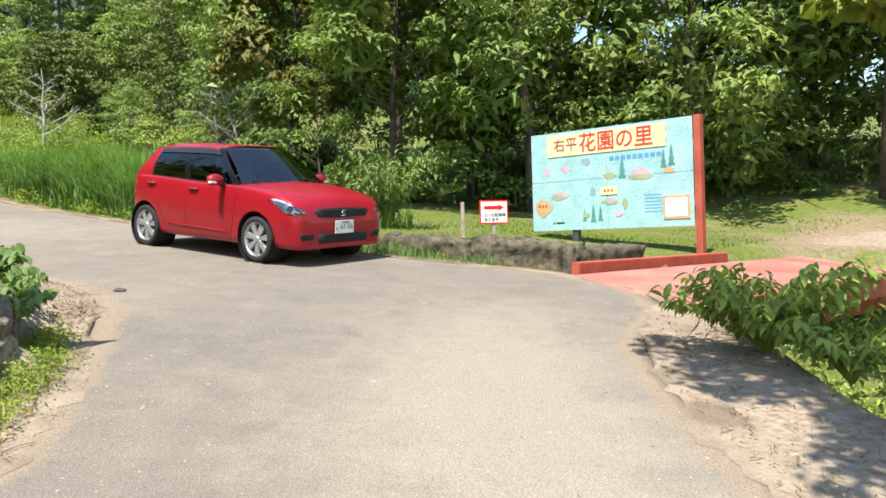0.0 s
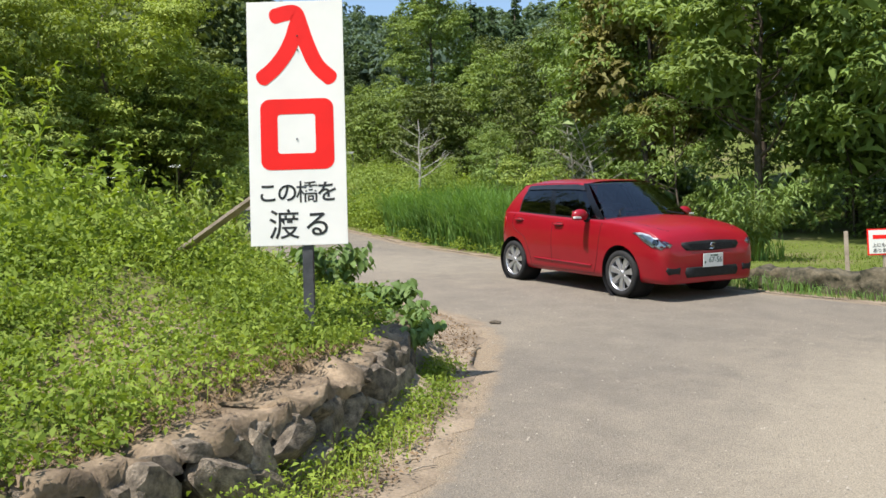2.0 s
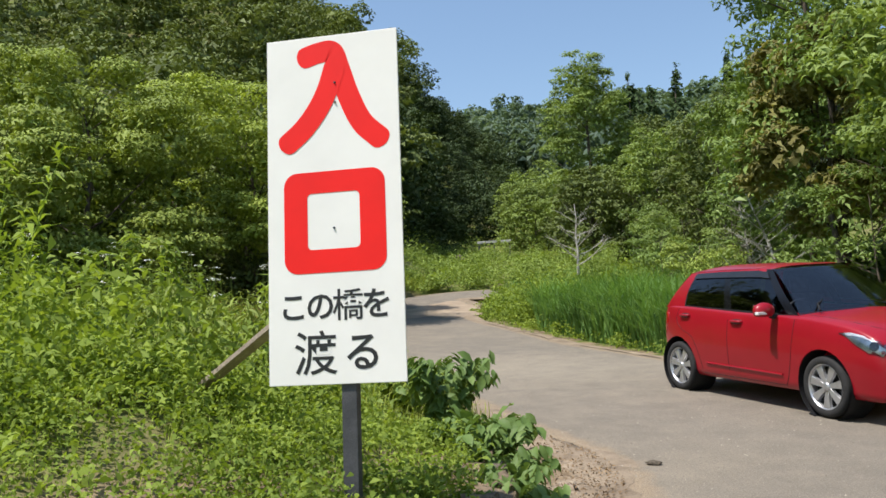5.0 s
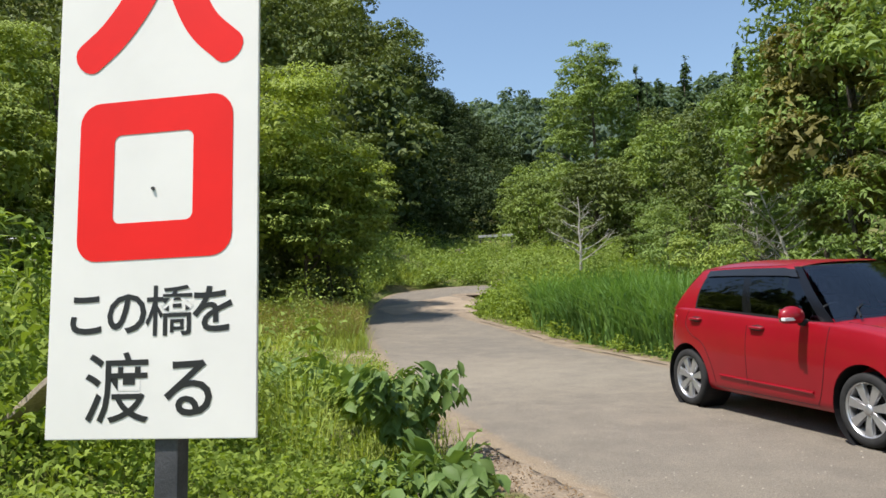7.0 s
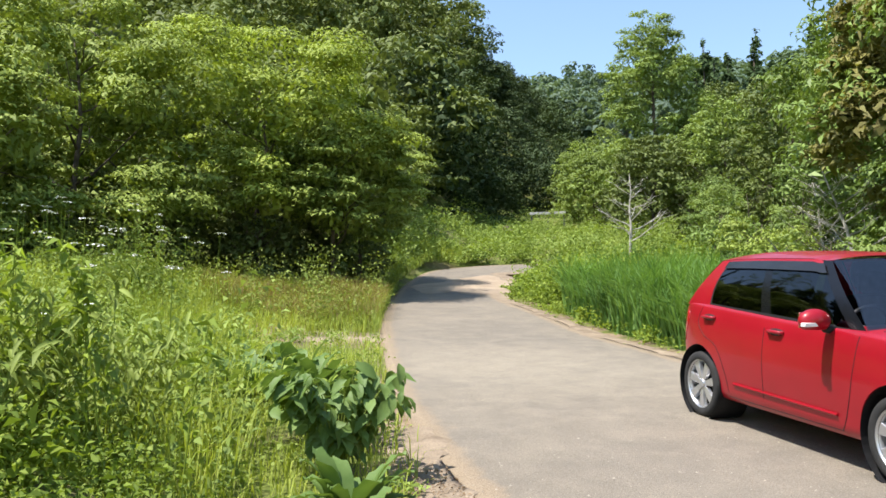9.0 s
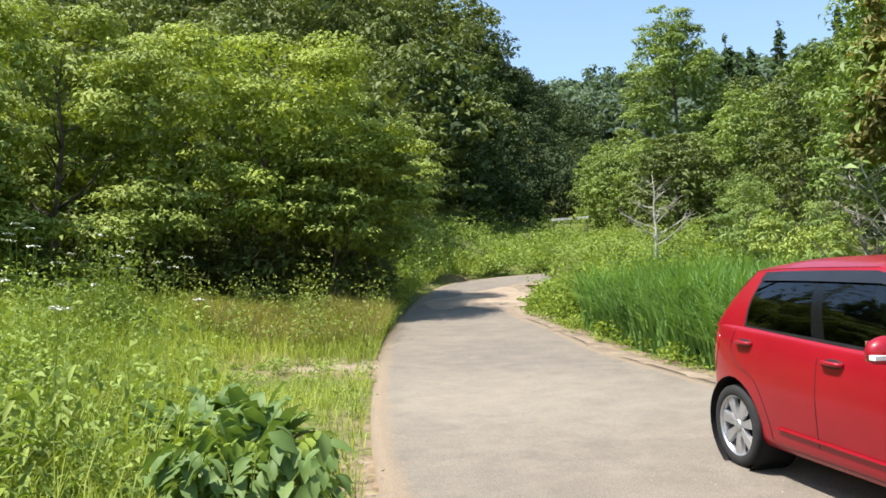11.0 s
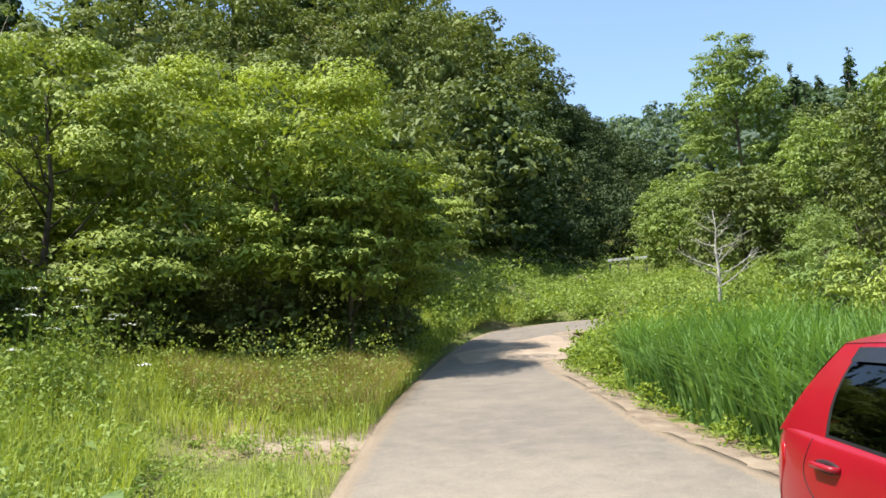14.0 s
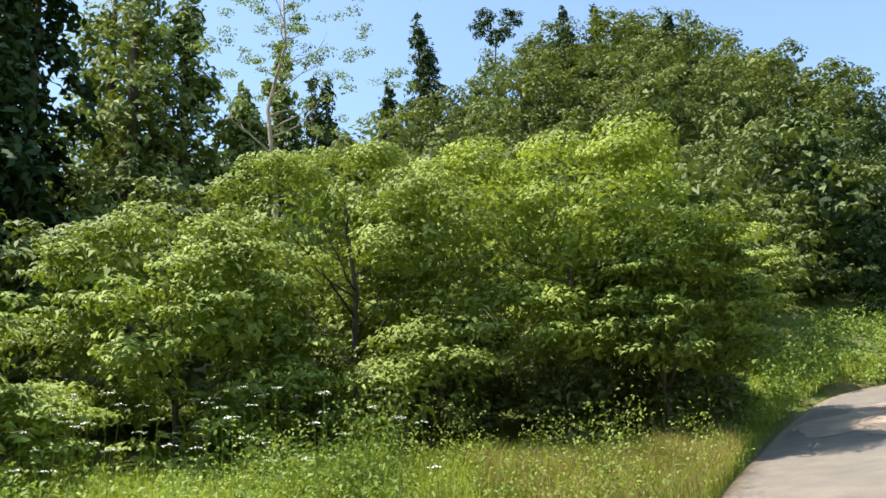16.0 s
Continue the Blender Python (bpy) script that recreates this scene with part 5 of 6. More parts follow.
for i, (x, y, h, w) in enumerate([(-0.5, 27.5, 12, 9), (4.5, 26.5, 12, 9), (9.5, 25.5, 12, 9), (15, 24.5, 12, 9), (20, 23, 12, 9), (-9.5, 36, 11, 8), (1.5, 32, 14, 10), (8, 31, 14, 10), (14.5, 30, 14, 10)]):
    make_tree("laurel_tree", "tall evergreen tree deep in the shaded wood", x, y, h, w, 0.0, LEAF_DEEP, 7500, 0.38, 230 + i, blobs=150, limbs=8, aspect=0.36, size=0.28, group="wood beside the lawn")
for i, (x, y, h, w, n, mat) in enumerate([(-0.2, 23.4, 3.4, 4.6, 3500, LEAF_DEEP), (3.2, 23.2, 3.6, 4.8, 3500, LEAF_DEEP), (6.8, 22.6, 3.6, 4.8, 3500, LEAF_DEEP), (10.6, 22.0, 3.6, 4.8, 3500, LEAF_DEEP), (1.6, 25.4, 4.0, 4.6, 3000, LEAF_DEEP), (5.2, 24.8, 4.0, 4.6, 3000, LEAF_DEEP), (-4.8, 24.6, 3.4, 4.2, 3000, LEAF_DEEP), (14.2, 21.6, 2.8, 4.4, 3000, LEAF_DEEP), (-3.0, 24.2, 2.6, 4.0, 3500, LEAF_DEEP), (-6.6, 21.5, 1.8, 3.0, 3000, LEAF_PALE), (-9.6, 25.5, 2.2, 3.4, 3000, LEAF_BUSH), (-12.5, 29.0, 2.4, 3.6, 3000, LEAF_DEEP), (-13.5, 33.0, 3.2, 4.0, 3500, LEAF_PALE), (-16.5, 36.5, 3.4, 4.4, 3500, LEAF_DEEP), (-10.5, 30.5, 3.4, 3.6, 3500, LEAF_DEEP), (-18.2, 19.4, 1.7, 2.6, 2600, LEAF_HILL), (-18.8, 16.6, 1.7, 2.8, 2600, LEAF_HILL), (-18.8, 13.6, 1.6, 2.8, 2600, LEAF_HILL), (-18.8, 10.8, 1.7, 2.8, 2600, LEAF_HILL), (-23.0, 19.5, 3.2, 4.4, 3600, LEAF_HILL), (-23.2, 15.5, 3.2, 4.4, 3600, LEAF_HILL), (-22.8, 11.4, 3.2, 4.4, 3600, LEAF_HILL), (-21.4, 7.0, 2.8, 4.2, 3600, LEAF_HILL), (-20.6, 2.6, 2.8, 4.2, 3000, LEAF_HILL)]):
    make_tree("shrub", "leafy green shrub growing at the edge of the wood", x, y, h, w, 0.0, mat, n, 0.15, 260 + i, "shrub", blobs=22, limbs=8, radius=0.03, aspect=0.32, size=0.34, group="shrubs along the wood")

# the valley beyond the meadow
for i, (x, y, h, w, base, n, mat, leaf) in enumerate([
        (-27.1, 50.0, 13.4, 8.6, 0.6, 24000, LEAF_PALE, 0.29), (-21.0, 47.5, 7.6, 7.5, 0.5, 9000, LEAF_PALE, 0.32), (-24.6, 45.5, 5.4, 6.5, 0.0, 8000, LEAF_HILL, 0.34), (-16.5, 45.0, 8.5, 7.5, 0.4, 9000, LEAF_HILL, 0.34),
        (-12.5, 42.0, 9.5, 8.0, 0.4, 9000, LEAF_DEEP, 0.34), (-33.5, 53.0, 5.0, 6.5, 0.2, 7000, LEAF_PALE, 0.34), (-37.5, 58.0, 5.5, 7.0, 0.3, 7000, LEAF_PALE, 0.36), (-25.0, 55.0, 9.0, 8.0, 0.5, 8000, LEAF_HILL, 0.38), (-18.0, 54.0, 10.0, 9.0, 0.5, 8000, LEAF_HILL, 0.4)]):
    make_tree("valley_tree", "light green broadleaf tree rising from the valley meadow", x, y, h, w, base, mat, n, leaf * 0.8, 300 + i, blobs=760, limbs=12, aspect=0.4, size=0.20, flat=1.0, group="trees in the valley", thick=0.28, taper=0.3 if i == 0 else 0.1)


def make_bare_tree(x, y, h, seed, lean=(0, 0)):
    r = np.random.default_rng(seed)
    root = thing("bare_tree", "small leafless tree with pale grey branches in the meadow", "tree", Matrix.Translation(W(x, y, float(ground(x, y)))), "bare trees")
    bm = bmesh.new()
    pts = [Vector((lean[0] * k / 5 + r.normal(0, 0.03), lean[1] * k / 5 + r.normal(0, 0.03), h * k / 5 - (0.3 if k == 0 else 0))) for k in range(6)]
    tube(bm, pts, [0.075, 0.062, 0.05, 0.036, 0.022, 0.008], 7)
    part("trunk", bm, DEADWOOD, root, "", True)
    for i in range(16):
        u = 0.22 + 0.72 * i / 16
        k = min(4, int(u * 5))
        p = pts[k].lerp(pts[k + 1], u * 5 - k)
        a = i * 2.4 + r.uniform(-0.4, 0.4)
        L = h * (0.50 - 0.34 * u) * r.uniform(0.8, 1.25)
        bm = bmesh.new()
        q = [p]
        for j in range(4):
            q.append(q[-1] + Vector((math.cos(a), math.sin(a), 0.35 + 0.18 * j)) * L / 4 + Vector(r.normal(0, 0.03, 3)))
        r0 = 0.03 * (1.1 - u)
        tube(bm, q, [r0 * 1.2, r0, r0 * 0.75, r0 * 0.5, 0.004], 5)
        for j in (1, 2, 3):
            for sgn in (-1, 1):
                b = a + sgn * r.uniform(0.5, 1.1)
                e = q[j] + Vector((math.cos(b), math.sin(b), r.uniform(0.2, 0.8))) * L * 0.36
                tube(bm, [q[j], q[j].lerp(e, 0.5) + Vector((0, 0, 0.02)), e], [r0 * 0.5, r0 * 0.35, 0.003], 4)
        part("branch", bm, DEADWOOD, root)


make_bare_tree(-19.2, 34.6, 3.6, 5)
make_bare_tree(-9.0, 31.0, 4.2, 6, (-1.3, -0.2))
make_bare_tree(-10.2, 31.6, 3.2, 8, (-0.6, 0.3))


def conifer(r, h, w, n):
    """A spire of uneven drooping boughs: points, facing."""
    k = int(26 + h * 6)
    ub = np.sort(r.random(k)) ** 0.85
    ab = r.uniform(0, 2 * math.pi, k)
    lb = (w / 2 * (1 - ub) ** 0.8 + 0.12) * r.uniform(0.5, 1.2, k)
    i = r.choice(k, n, p=lb / lb.sum())
    t = np.sqrt(r.uniform(0.02, 1, n))
    q = lb[i] * t
    a = ab[i] + r.normal(0, 0.16, n)
    z = h * (0.06 + 0.93 * ub[i]) + 0.22 * q - 0.5 * q * t + r.normal(0, 0.035 * w, n)
    p = np.stack([q * np.cos(a), q * np.sin(a), z], -1) + r.normal(0, 0.03 * w, (n, 3))
    return p, np.stack([0.7 * np.cos(a), 0.7 * np.sin(a), 0.8 + 0 * a], -1)


def make_conifers(name, label, spots, leaf, per, group, mat=None):
    for i, (x, y, h, w) in enumerate(spots):
        r = np.random.default_rng(400 + i)
        root = thing(name, label, "tree", Matrix.Translation(W(x, y, float(ground(x, y)))), group)
        bm = bmesh.new()
        tube(bm, [(0, 0, -0.5), (0, 0, h * 0.5), (0, 0, h * 0.97)], [w * 0.05, w * 0.03, 0.02], 7)
        part("trunk", bm, BARK, root, "", True)
        p, d = conifer(r, h, w, per)
        v, f = leaves(p, d, leaf, 0.4, 0.5, r)
        mesh_object("crown", v, f, mat or LEAF_CONIFER, root)


make_conifers("cedar", "tall dark pointed cedar on the wooded ridge", [(-28.9, 3.4, 18, 5.5), (-31.2, 4.6, 18, 5.0), (-32.6, 2.2, 19, 7), (-30.5, 0.6, 18, 7), (-27.5, 0.5, 16, 6)], 0.52, 4400, "cedars on the hillside")
make_conifers("cedar", "ragged olive-green conifer standing above the thicket", [(-34.1, 7.7, 16, 6.5), (-36.6, 6.8, 17, 6.5), (-35.4, 9.6, 14, 5.0), (-36.5, 12.0, 9.5, 5.0), (-38.7, 13.8, 12.5, 4.2)], 0.42, 4800, "conifers above the thicket", LEAF_OLIVE)
make_conifers("cedar", "small dark cedar on the skyline of the hill", [(-62.1, 19.6, 14.5, 4.5), (-63.9, 21.2, 13.5, 4.2), (-77.4, 34.0, 14.5, 5.0), (-77.4, 35.0, 11.5, 5.0), (-70.4, 28.3, 10.5, 4.0), (-75.2, 49.5, 9.5, 3.6), (-75.3, 53.4, 9.5, 3.6), (-69.8, 58.2, 9.0, 3.6)], 0.6, 1600, "cedars on the skyline")
make_tree("ridge_pine", "flat-topped pine standing out on the skyline", -76.2, 41.8, 12.0, 6.0, 8.6, LEAF_CONIFER, 1800, 0.4, 410, blobs=9, limbs=6, aspect=0.3, size=0.3)
rr = np.random.default_rng(12)
make_conifers("cedar", "dark pointed cedar in a row across the valley", [(-42 + 1.5 * k + rr.uniform(-0.8, 0.8), 84 + rr.uniform(-5, 5) - 0.4 * k, rr.uniform(9.5, 13.0), 3.4) for k in range(24)], 0.6, 1000, "cedars across the valley")


def make_sapling():
    x, y = -29.5, 12.3
    r = np.random.default_rng(77)
    root = thing("tall_sparse_tree", "tall sparse tree with thin limbs above the thicket", "tree", Matrix.Translation(W(x, y, float(ground(x, y)))))
    bm = bmesh.new()
    wood(bm, 13.5, 0.10, 14, r, 0.05, 0.3, 0.45)
    part("trunk", bm, TIMBER, root, "", True)
    p, d = crown_points([(r.normal(0, 1.9), r.normal(0, 1.9), r.uniform(8.5, 14.5), 0.36, 0.36, 0.12) for _ in range(120)], 6500, r, 0.1)
    v, f = leaves(p, d + np.array((0, 0, 0.5)), 0.11, 0.5, 0.8, r)
    mesh_object("crown", v, f, LEAF_PALE, root)


make_sapling()


def woods(name, label, spots, templates, mat):
    """Many far crowns as one sheet of foliage."""
    r = np.random.default_rng(21)
    parts = []
    for k, (x, y, s) in enumerate(spots):
        v, f = templates[k % len(templates)]
        a = r.uniform(0, 2 * math.pi)
        c, q = math.cos(a), math.sin(a)
        rot = np.array(((c, -q, 0), (q, c, 0), (0, 0, 1)))
        parts.append(((v @ rot.T) * s * r.uniform(0.9, 1.1, 3) + np.array(W(x, y, float(ground(x, y)))), f))
    v, f = join(parts)
    ob = mesh_object(name, v, f, mat)
    tagged(ob, label, "woodland", kind="stuff")


def templates(n, leaf, w, h, blobs, k=6, aspect=0.5, size=0.36):
    out = []
    for i in range(k):
        r = np.random.default_rng(500 + i)
        out.append(crown(w, h, 0.0, blobs, n, leaf, r, size, flat=0.6, aspect=aspect, spread=0.25))
    return out


def hill_spots():
    r = np.random.default_rng(9)
    out = []
    for s in np.concatenate([np.arange(8, 98, 4.4), np.arange(98, 124, 5.5)]):
        foot = -7.5 + 1.5 * smooth(18, 27, s) + 6.5 * smooth(42, 56, s) + 7 * smooth(56, 110, s)
        for m in np.arange(1.5, 38, 4.4):
            ss, ll = s + r.uniform(-1.8, 1.8), foot - m + r.uniform(-1.8, 1.8)
            x, y = -0.61 * ss + 0.79 * ll, 0.79 * ss + 0.61 * ll
            if math.hypot(x + 2, y - 8) < 31:
                continue
            if math.hypot(x + 2, y - 8) > 135:
                continue
            out.append((x, y, r.uniform(0.8, 1.25) if ll < -3.2 else r.uniform(0.5, 0.75)))
            if ll > -5:
                for _ in range(2):
                    out.append((x + r.uniform(-2.6, 2.6), y + r.uniform(-2.6, 2.6), r.uniform(0.45, 0.65)))
    return out


HILL = hill_spots()
HILL_CROWNS = templates(1150, 0.39, 7.0, 6.9, 80, size=0.40)
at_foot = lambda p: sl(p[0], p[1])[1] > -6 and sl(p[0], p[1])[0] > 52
woods("hillside_woods", "dense dark green broadleaf woods covering the hillside", [p for p in HILL if not at_foot(p)], HILL_CROWNS, LEAF_HILL)
# same hill crowns in a darker leaf: the flank's shade is in the colour
LEAF_SHADE = leaf_material("shaded_evergreen_leaf", (0.034, 0.058, 0.022), (0.058, 0.092, 0.034), (0.092, 0.132, 0.048), patch=0.12, gloss=0.25, through=0.15)
woods("shaded_evergreen_woods", "evergreens crowding the steep foot of the hill, leaves coloured dark for its shade", [p for p in HILL if at_foot(p)], HILL_CROWNS, LEAF_SHADE)


def far_spots():
    r = np.random.default_rng(10)
    out = []
    for s in np.arange(64, 200, 8):
        for l in np.arange(-20, 50, 8):
            x, y = -0.61 * s + 0.79 * l + r.uniform(-3, 3), 0.79 * s + 0.61 * l + r.uniform(-3, 3)
            foot = -1.5
            if l < foot + 2 or (s < 100 and l < 6):
                continue
            if y < 44:
                continue
            out.append((x, y, r.uniform(0.85, 1.3)))
    return out


woods("far_woods", "green woods on the far side of the valley, leaves paled and blued for haze", far_spots(), templates(620, 0.88, 9, 7, 90, size=0.36), LEAF_HAZED)


# ---- ground growth ----
def blades(x, y, z, h, w, lean, r):
    """Bent blades of grass, two faces each."""
    n = len(x)
    a = r.uniform(0, 2 * math.pi, n)
    d = np.stack([np.cos(a), np.sin(a), 0 * a], -1)
    side = np.stack([-np.sin(a), np.cos(a), 0 * a], -1)
    root = to_world(x, y, z)
    up = np.array((0, 0, 1.0))
    k = (lean * r.uniform(0.3, 1.5, n))[:, None]
    H = h[:, None]
    w = np.broadcast_to(w, n)[:, None] if np.ndim(w) < 2 else w
    mid = root + up * H * 0.6 + d * H * 0.22 * k
    tip = root + up * H * (1.0 - 0.25 * k) + d * H * 0.75 * k
    v = np.stack([root - side * w / 2, root + side * w / 2, mid - side * w * 0.42, mid + side * w * 0.42, tip - side * w * 0.06, tip + side * w * 0.06], 1).reshape(-1, 3)
    i = np.arange(n)[:, None] * 6
    return v, np.vstack([np.hstack([i, i + 1, i + 3, i + 2]), np.hstack([i + 2, i + 3, i + 5, i + 4])])


def spread(poly, n, r, keep=None, clear=0.05):
    """Random places in a polygon, off the road."""
    poly = np.array(poly)
    lo, hi = poly.min(0), poly.max(0)
    x, y = r.uniform(lo[0], hi[0], n * 3), r.uniform(lo[1], hi[1], n * 3)
    ok = inside(x, y, poly) & ~inside(x, y, OUTLINE)
    x, y = x[ok], y[ok]
    ok = (far_from(x, y, OUTLINE) > clear)
    if keep is not None:
        ok &= keep(x, y, r)
    return x[ok][:n], y[ok][:n]


def patchy(x, y, k=0.8, seed=0.0):
    return 0.5 + 0.5 * ripple(x + seed, y - seed, k) * 0.7 + 0.3 * ripple(x * 1.7 - seed, y * 1.7, k * 1.9) * 0.5


def grass_sheet(name, label, poly, n, h0, h1, w, mat, seed, keep=None, lean=0.6, clear=0.05):
    r = np.random.default_rng(seed)
    x, y = spread(poly, n, r, keep, clear)
    h = (h0 + (h1 - h0) * np.clip(patchy(x, y, 0.8, seed * 0.1), 0, 1)) * r.uniform(0.55, 1.15, len(x))
    v, f = blades(x, y, ground(x, y) - 0.02, h, w, lean, r)
    tagged(mesh_object(name, v, f, mat), label, "grass", kind="stuff")


def weed_sheet(name, label, poly, n, h0, h1, leaf, mat, seed, keep=None, clump=0.16, aspect=0.45, clear=0.05, per=22, gather=0.0):
    """Leafy weeds: stems of small leaves, in clumps; gather draws the stems into domed tufts that wide."""
    r = np.random.default_rng(seed)
    x, y = spread(poly, n // per, r, keep, clear)
    h = (h0 + (h1 - h0) * np.clip(patchy(x, y, 0.9, seed * 0.1), 0, 1)) * r.uniform(0.6, 1.2, len(x))
    if gather:
        tuft = r.integers(0, max(1, len(x) // 7), len(x))
        q = np.abs(r.normal(0, 0.5, len(x)))
        a = r.uniform(0, 2 * math.pi, len(x))
        wide = (gather * r.uniform(0.5, 1.3, len(x)))[tuft]
        nx, ny = x[tuft] + wide * q * np.cos(a), y[tuft] + wide * q * np.sin(a)
        tall = r.uniform(0.55, 1.25, len(x))[tuft] * (1.15 - 0.65 * np.minimum(q, 1.2))
        ok = (r.random(len(x)) < 0.78) & (inside(nx, ny, np.array(poly))) & ~inside(nx, ny, OUTLINE)
        x, y, h = np.where(ok, nx, x), np.where(ok, ny, y), np.where(ok, h[tuft] * tall, h * 0.5)
    z = ground(x, y)
    k = np.repeat(np.arange(len(x)), per)
    u = r.random(len(k)) ** 0.7
    p = to_world(x[k], y[k], z[k]) + np.array((0, 0, 1)) * (u * h[k])[:, None] + r.normal(0, 1, (len(k), 3)) * np.array((clump, clump, 0.02)) * (0.35 + 0.65 * h[k] / h1)[:, None]
    v, f = leaves(p, np.tile((0.0, 0.0, 1.0), (len(k), 1)), leaf * r.uniform(0.6, 1.4, len(k)), aspect, 0.75, r)
    tagged(mesh_object(name, v, f, mat), label, "weeds", kind="stuff")


DRY = leaf_material("dry_grass_blade", (0.20, 0.15, 0.06), (0.30, 0.23, 0.09), (0.38, 0.31, 0.13), gloss=0.2, through=0.3, patch=0.6)


def off_wall(x, y, r):
    d = far_from(x, y, WALL_LINE)
    bare_strip = (d < 0.20 + 0.14 * ripple(x, y, 2.3))
    return ~bare_strip & (r.random(len(x)) < 1.15 - 0.75 * (ripple(x * 1.3, y * 1.3, 1.9) > 0.72))


BANK_NEAR = [(-1.75, -1.5), (-1.78, 3.2), (-1.95, 4.0), (-2.25, 4.9), (-2.6, 5.6), (-3.1, 6.2), (-4.2, 6.6), (-6.5, 6.6), (-9.0, 4.0), (-7.0, -1.5)]
weed_sheet("bank_weeds", "dense bright green weeds covering the bank behind the stone wall", BANK_NEAR, 150000, 0.07, 0.46, 0.040, WEED, 31, off_wall, 0.12, gather=0.5)
weed_sheet("bank_ground_cover", "low creeping green leaves under the bank weeds", BANK_NEAR, 36000, 0.04, 0.16, 0.045, WEED, 52, off_wall, 0.1)
grass_sheet("bank_grass", "thin grass growing among the weeds on the bank", BANK_NEAR, 9000, 0.08, 0.26, 0.0045, GRASS, 32, off_wall, 0.8)
BANK_BACK = [(-3.9, 1.5), (-3.7, 5.2), (-4.6, 6.4), (-7.5, 6.8), (-10.0, 4.0), (-8.0, -1.5), (-4.8, -1.5)]
weed_sheet("tall_weeds", "tall leafy weeds at the top of the bank", BANK_BACK, 38000, 0.35, 0.98, 0.070, WEED, 33, None, 0.17, gather=0.6)
strip = lambda x, y, r: (far_from(x, y, WALL_LINE) < 0.42) & (x > np.interp(y, WALL_LINE[:, 1], WALL_LINE[:, 0]) + 0.06)
FOOT = [(-1.7, -2.0), (-1.1, -2.0), (-1.1, 3.0), (-1.5, 4.4), (-1.9, 5.6), (-2.5, 6.8), (-3.6, 7.4), (-3.8, 6.5), (-2.9, 6.1), (-2.2, 4.9)]
weed_sheet("wall_foot_weeds", "low green weeds along the foot of the stone wall", FOOT, 34000, 0.05, 0.24, 0.030, WEED, 34, strip, 0.1, clear=0.0)
grass_sheet("wall_foot_grass", "tufts of grass along the foot of the stone wall", FOOT, 2600, 0.08, 0.24, 0.007, GRASS, 35, strip, 0.8, 0.0)

sand = lambda x, y, r: r.random(len(x)) > 1.25 * bare(x, y)
SHELF = [(-3.2, 7.0), (-4.4, 6.7), (-9.0, 6.2), (-14.0, 2.0), (-19.0, 4.0), (-19.0, 22.0), (-16.0, 18.5), (-10.0, 13.0), (-5.4, 9.4)]
grass_sheet("verge_grass", "sunlit yellow-green grass on the verge beside the road", SHELF, 32000, 0.10, 0.38, 0.009, GRASS, 36, sand, 1.0)
weed_sheet("verge_low_weeds", "small leafy weeds among the verge grass", SHELF, 40000, 0.10, 0.45, 0.05, VINE, 50, sand, 0.12, gather=0.4)
grass_sheet("dry_grass", "patches of dry brown grass at the edge of the thicket", [(-12.5, 14.9), (-15.8, 18.2), (-17.0, 18.8), (-16.5, 13.5), (-14.5, 13.0)], 9000, 0.3, 0.8, 0.010, DRY, 51, None, 0.7)
open_verge = lambda x, y, r: sand(x, y, r) & (np.hypot((x + 7.5) / 1.5, (y - 9.3) / 0.9) > 1) & (far_from(x, y, LEFT) > 0.8)
SHELF_TALL = [(-4.6, 7.0), (-9.0, 6.4), (-15.0, 3.0), (-17.5, 6.0), (-16.5, 12.0), (-11.8, 11.6), (-7.8, 9.6)]
weed_sheet("verge_weeds", "tall leafy weeds growing on the verge", SHELF_TALL, 56000, 0.35, 1.25, 0.075, VINE, 37, open_verge, 0.17, gather=0.7)
grass_sheet("tall_verge_grass", "tall seeding grass standing on the verge", SHELF_TALL, 14000, 0.5, 1.15, 0.009, GRASS, 38, open_verge, 0.8)
THICKET_EDGE = [(-11.0, 14.6), (-13.5, 11.5), (-14.5, 5.0), (-17.0, 5.0), (-16.8, 17.0), (-17.2, 20.5), (-16.0, 18.9)]
weed_sheet("thicket_weeds", "mixed weeds and dry stalks at the edge of the thicket", THICKET_EDGE, 18000, 0.4, 1.35, 0.06, LEAF_BUSH, 39, None, 0.16, gather=0.5)
grass_sheet("thicket_grass", "tall pale grass at the edge of the thicket", THICKET_EDGE, 12000, 0.3, 0.8, 0.010, GRASS, 49, None, 0.9)

REEDS = [(-6.4, 15.7), (-8.6, 17.2), (-11.4, 19.4), (-12.6, 21.4), (-10.5, 23.0), (-7.2, 20.8), (-4.6, 17.4), (-4.0, 15.2)]
grass_sheet("reed_bed", "dense bed of long dark green reed blades", REEDS, 12500, 0.7, 1.6, 0.033, REED, 40, None, 0.75, 0.45)
RIGHT_EDGE = [(-2.2, 12.6), (-3.4, 13.4), (-6.0, 15.0), (-8.6, 16.7), (-12.1, 19.3), (-15.6, 22.0), (-18.6, 26.2), (-16.5, 26.6), (-12.0, 22.5), (-8.4, 18.2), (-5.6, 16.2), (-2.2, 14.6)]
weed_sheet("roadside_weeds", "low green weeds bordering the reed bed along the road", RIGHT_EDGE, 34000, 0.12, 0.5, 0.070, WEED, 41, None, 0.12, clear=0.16, gather=0.4)
BUSHY = [(-12.2, 19.8), (-15.4, 22.6), (-17.6, 26.0), (-14.5, 26.0), (-11.6, 22.6)]
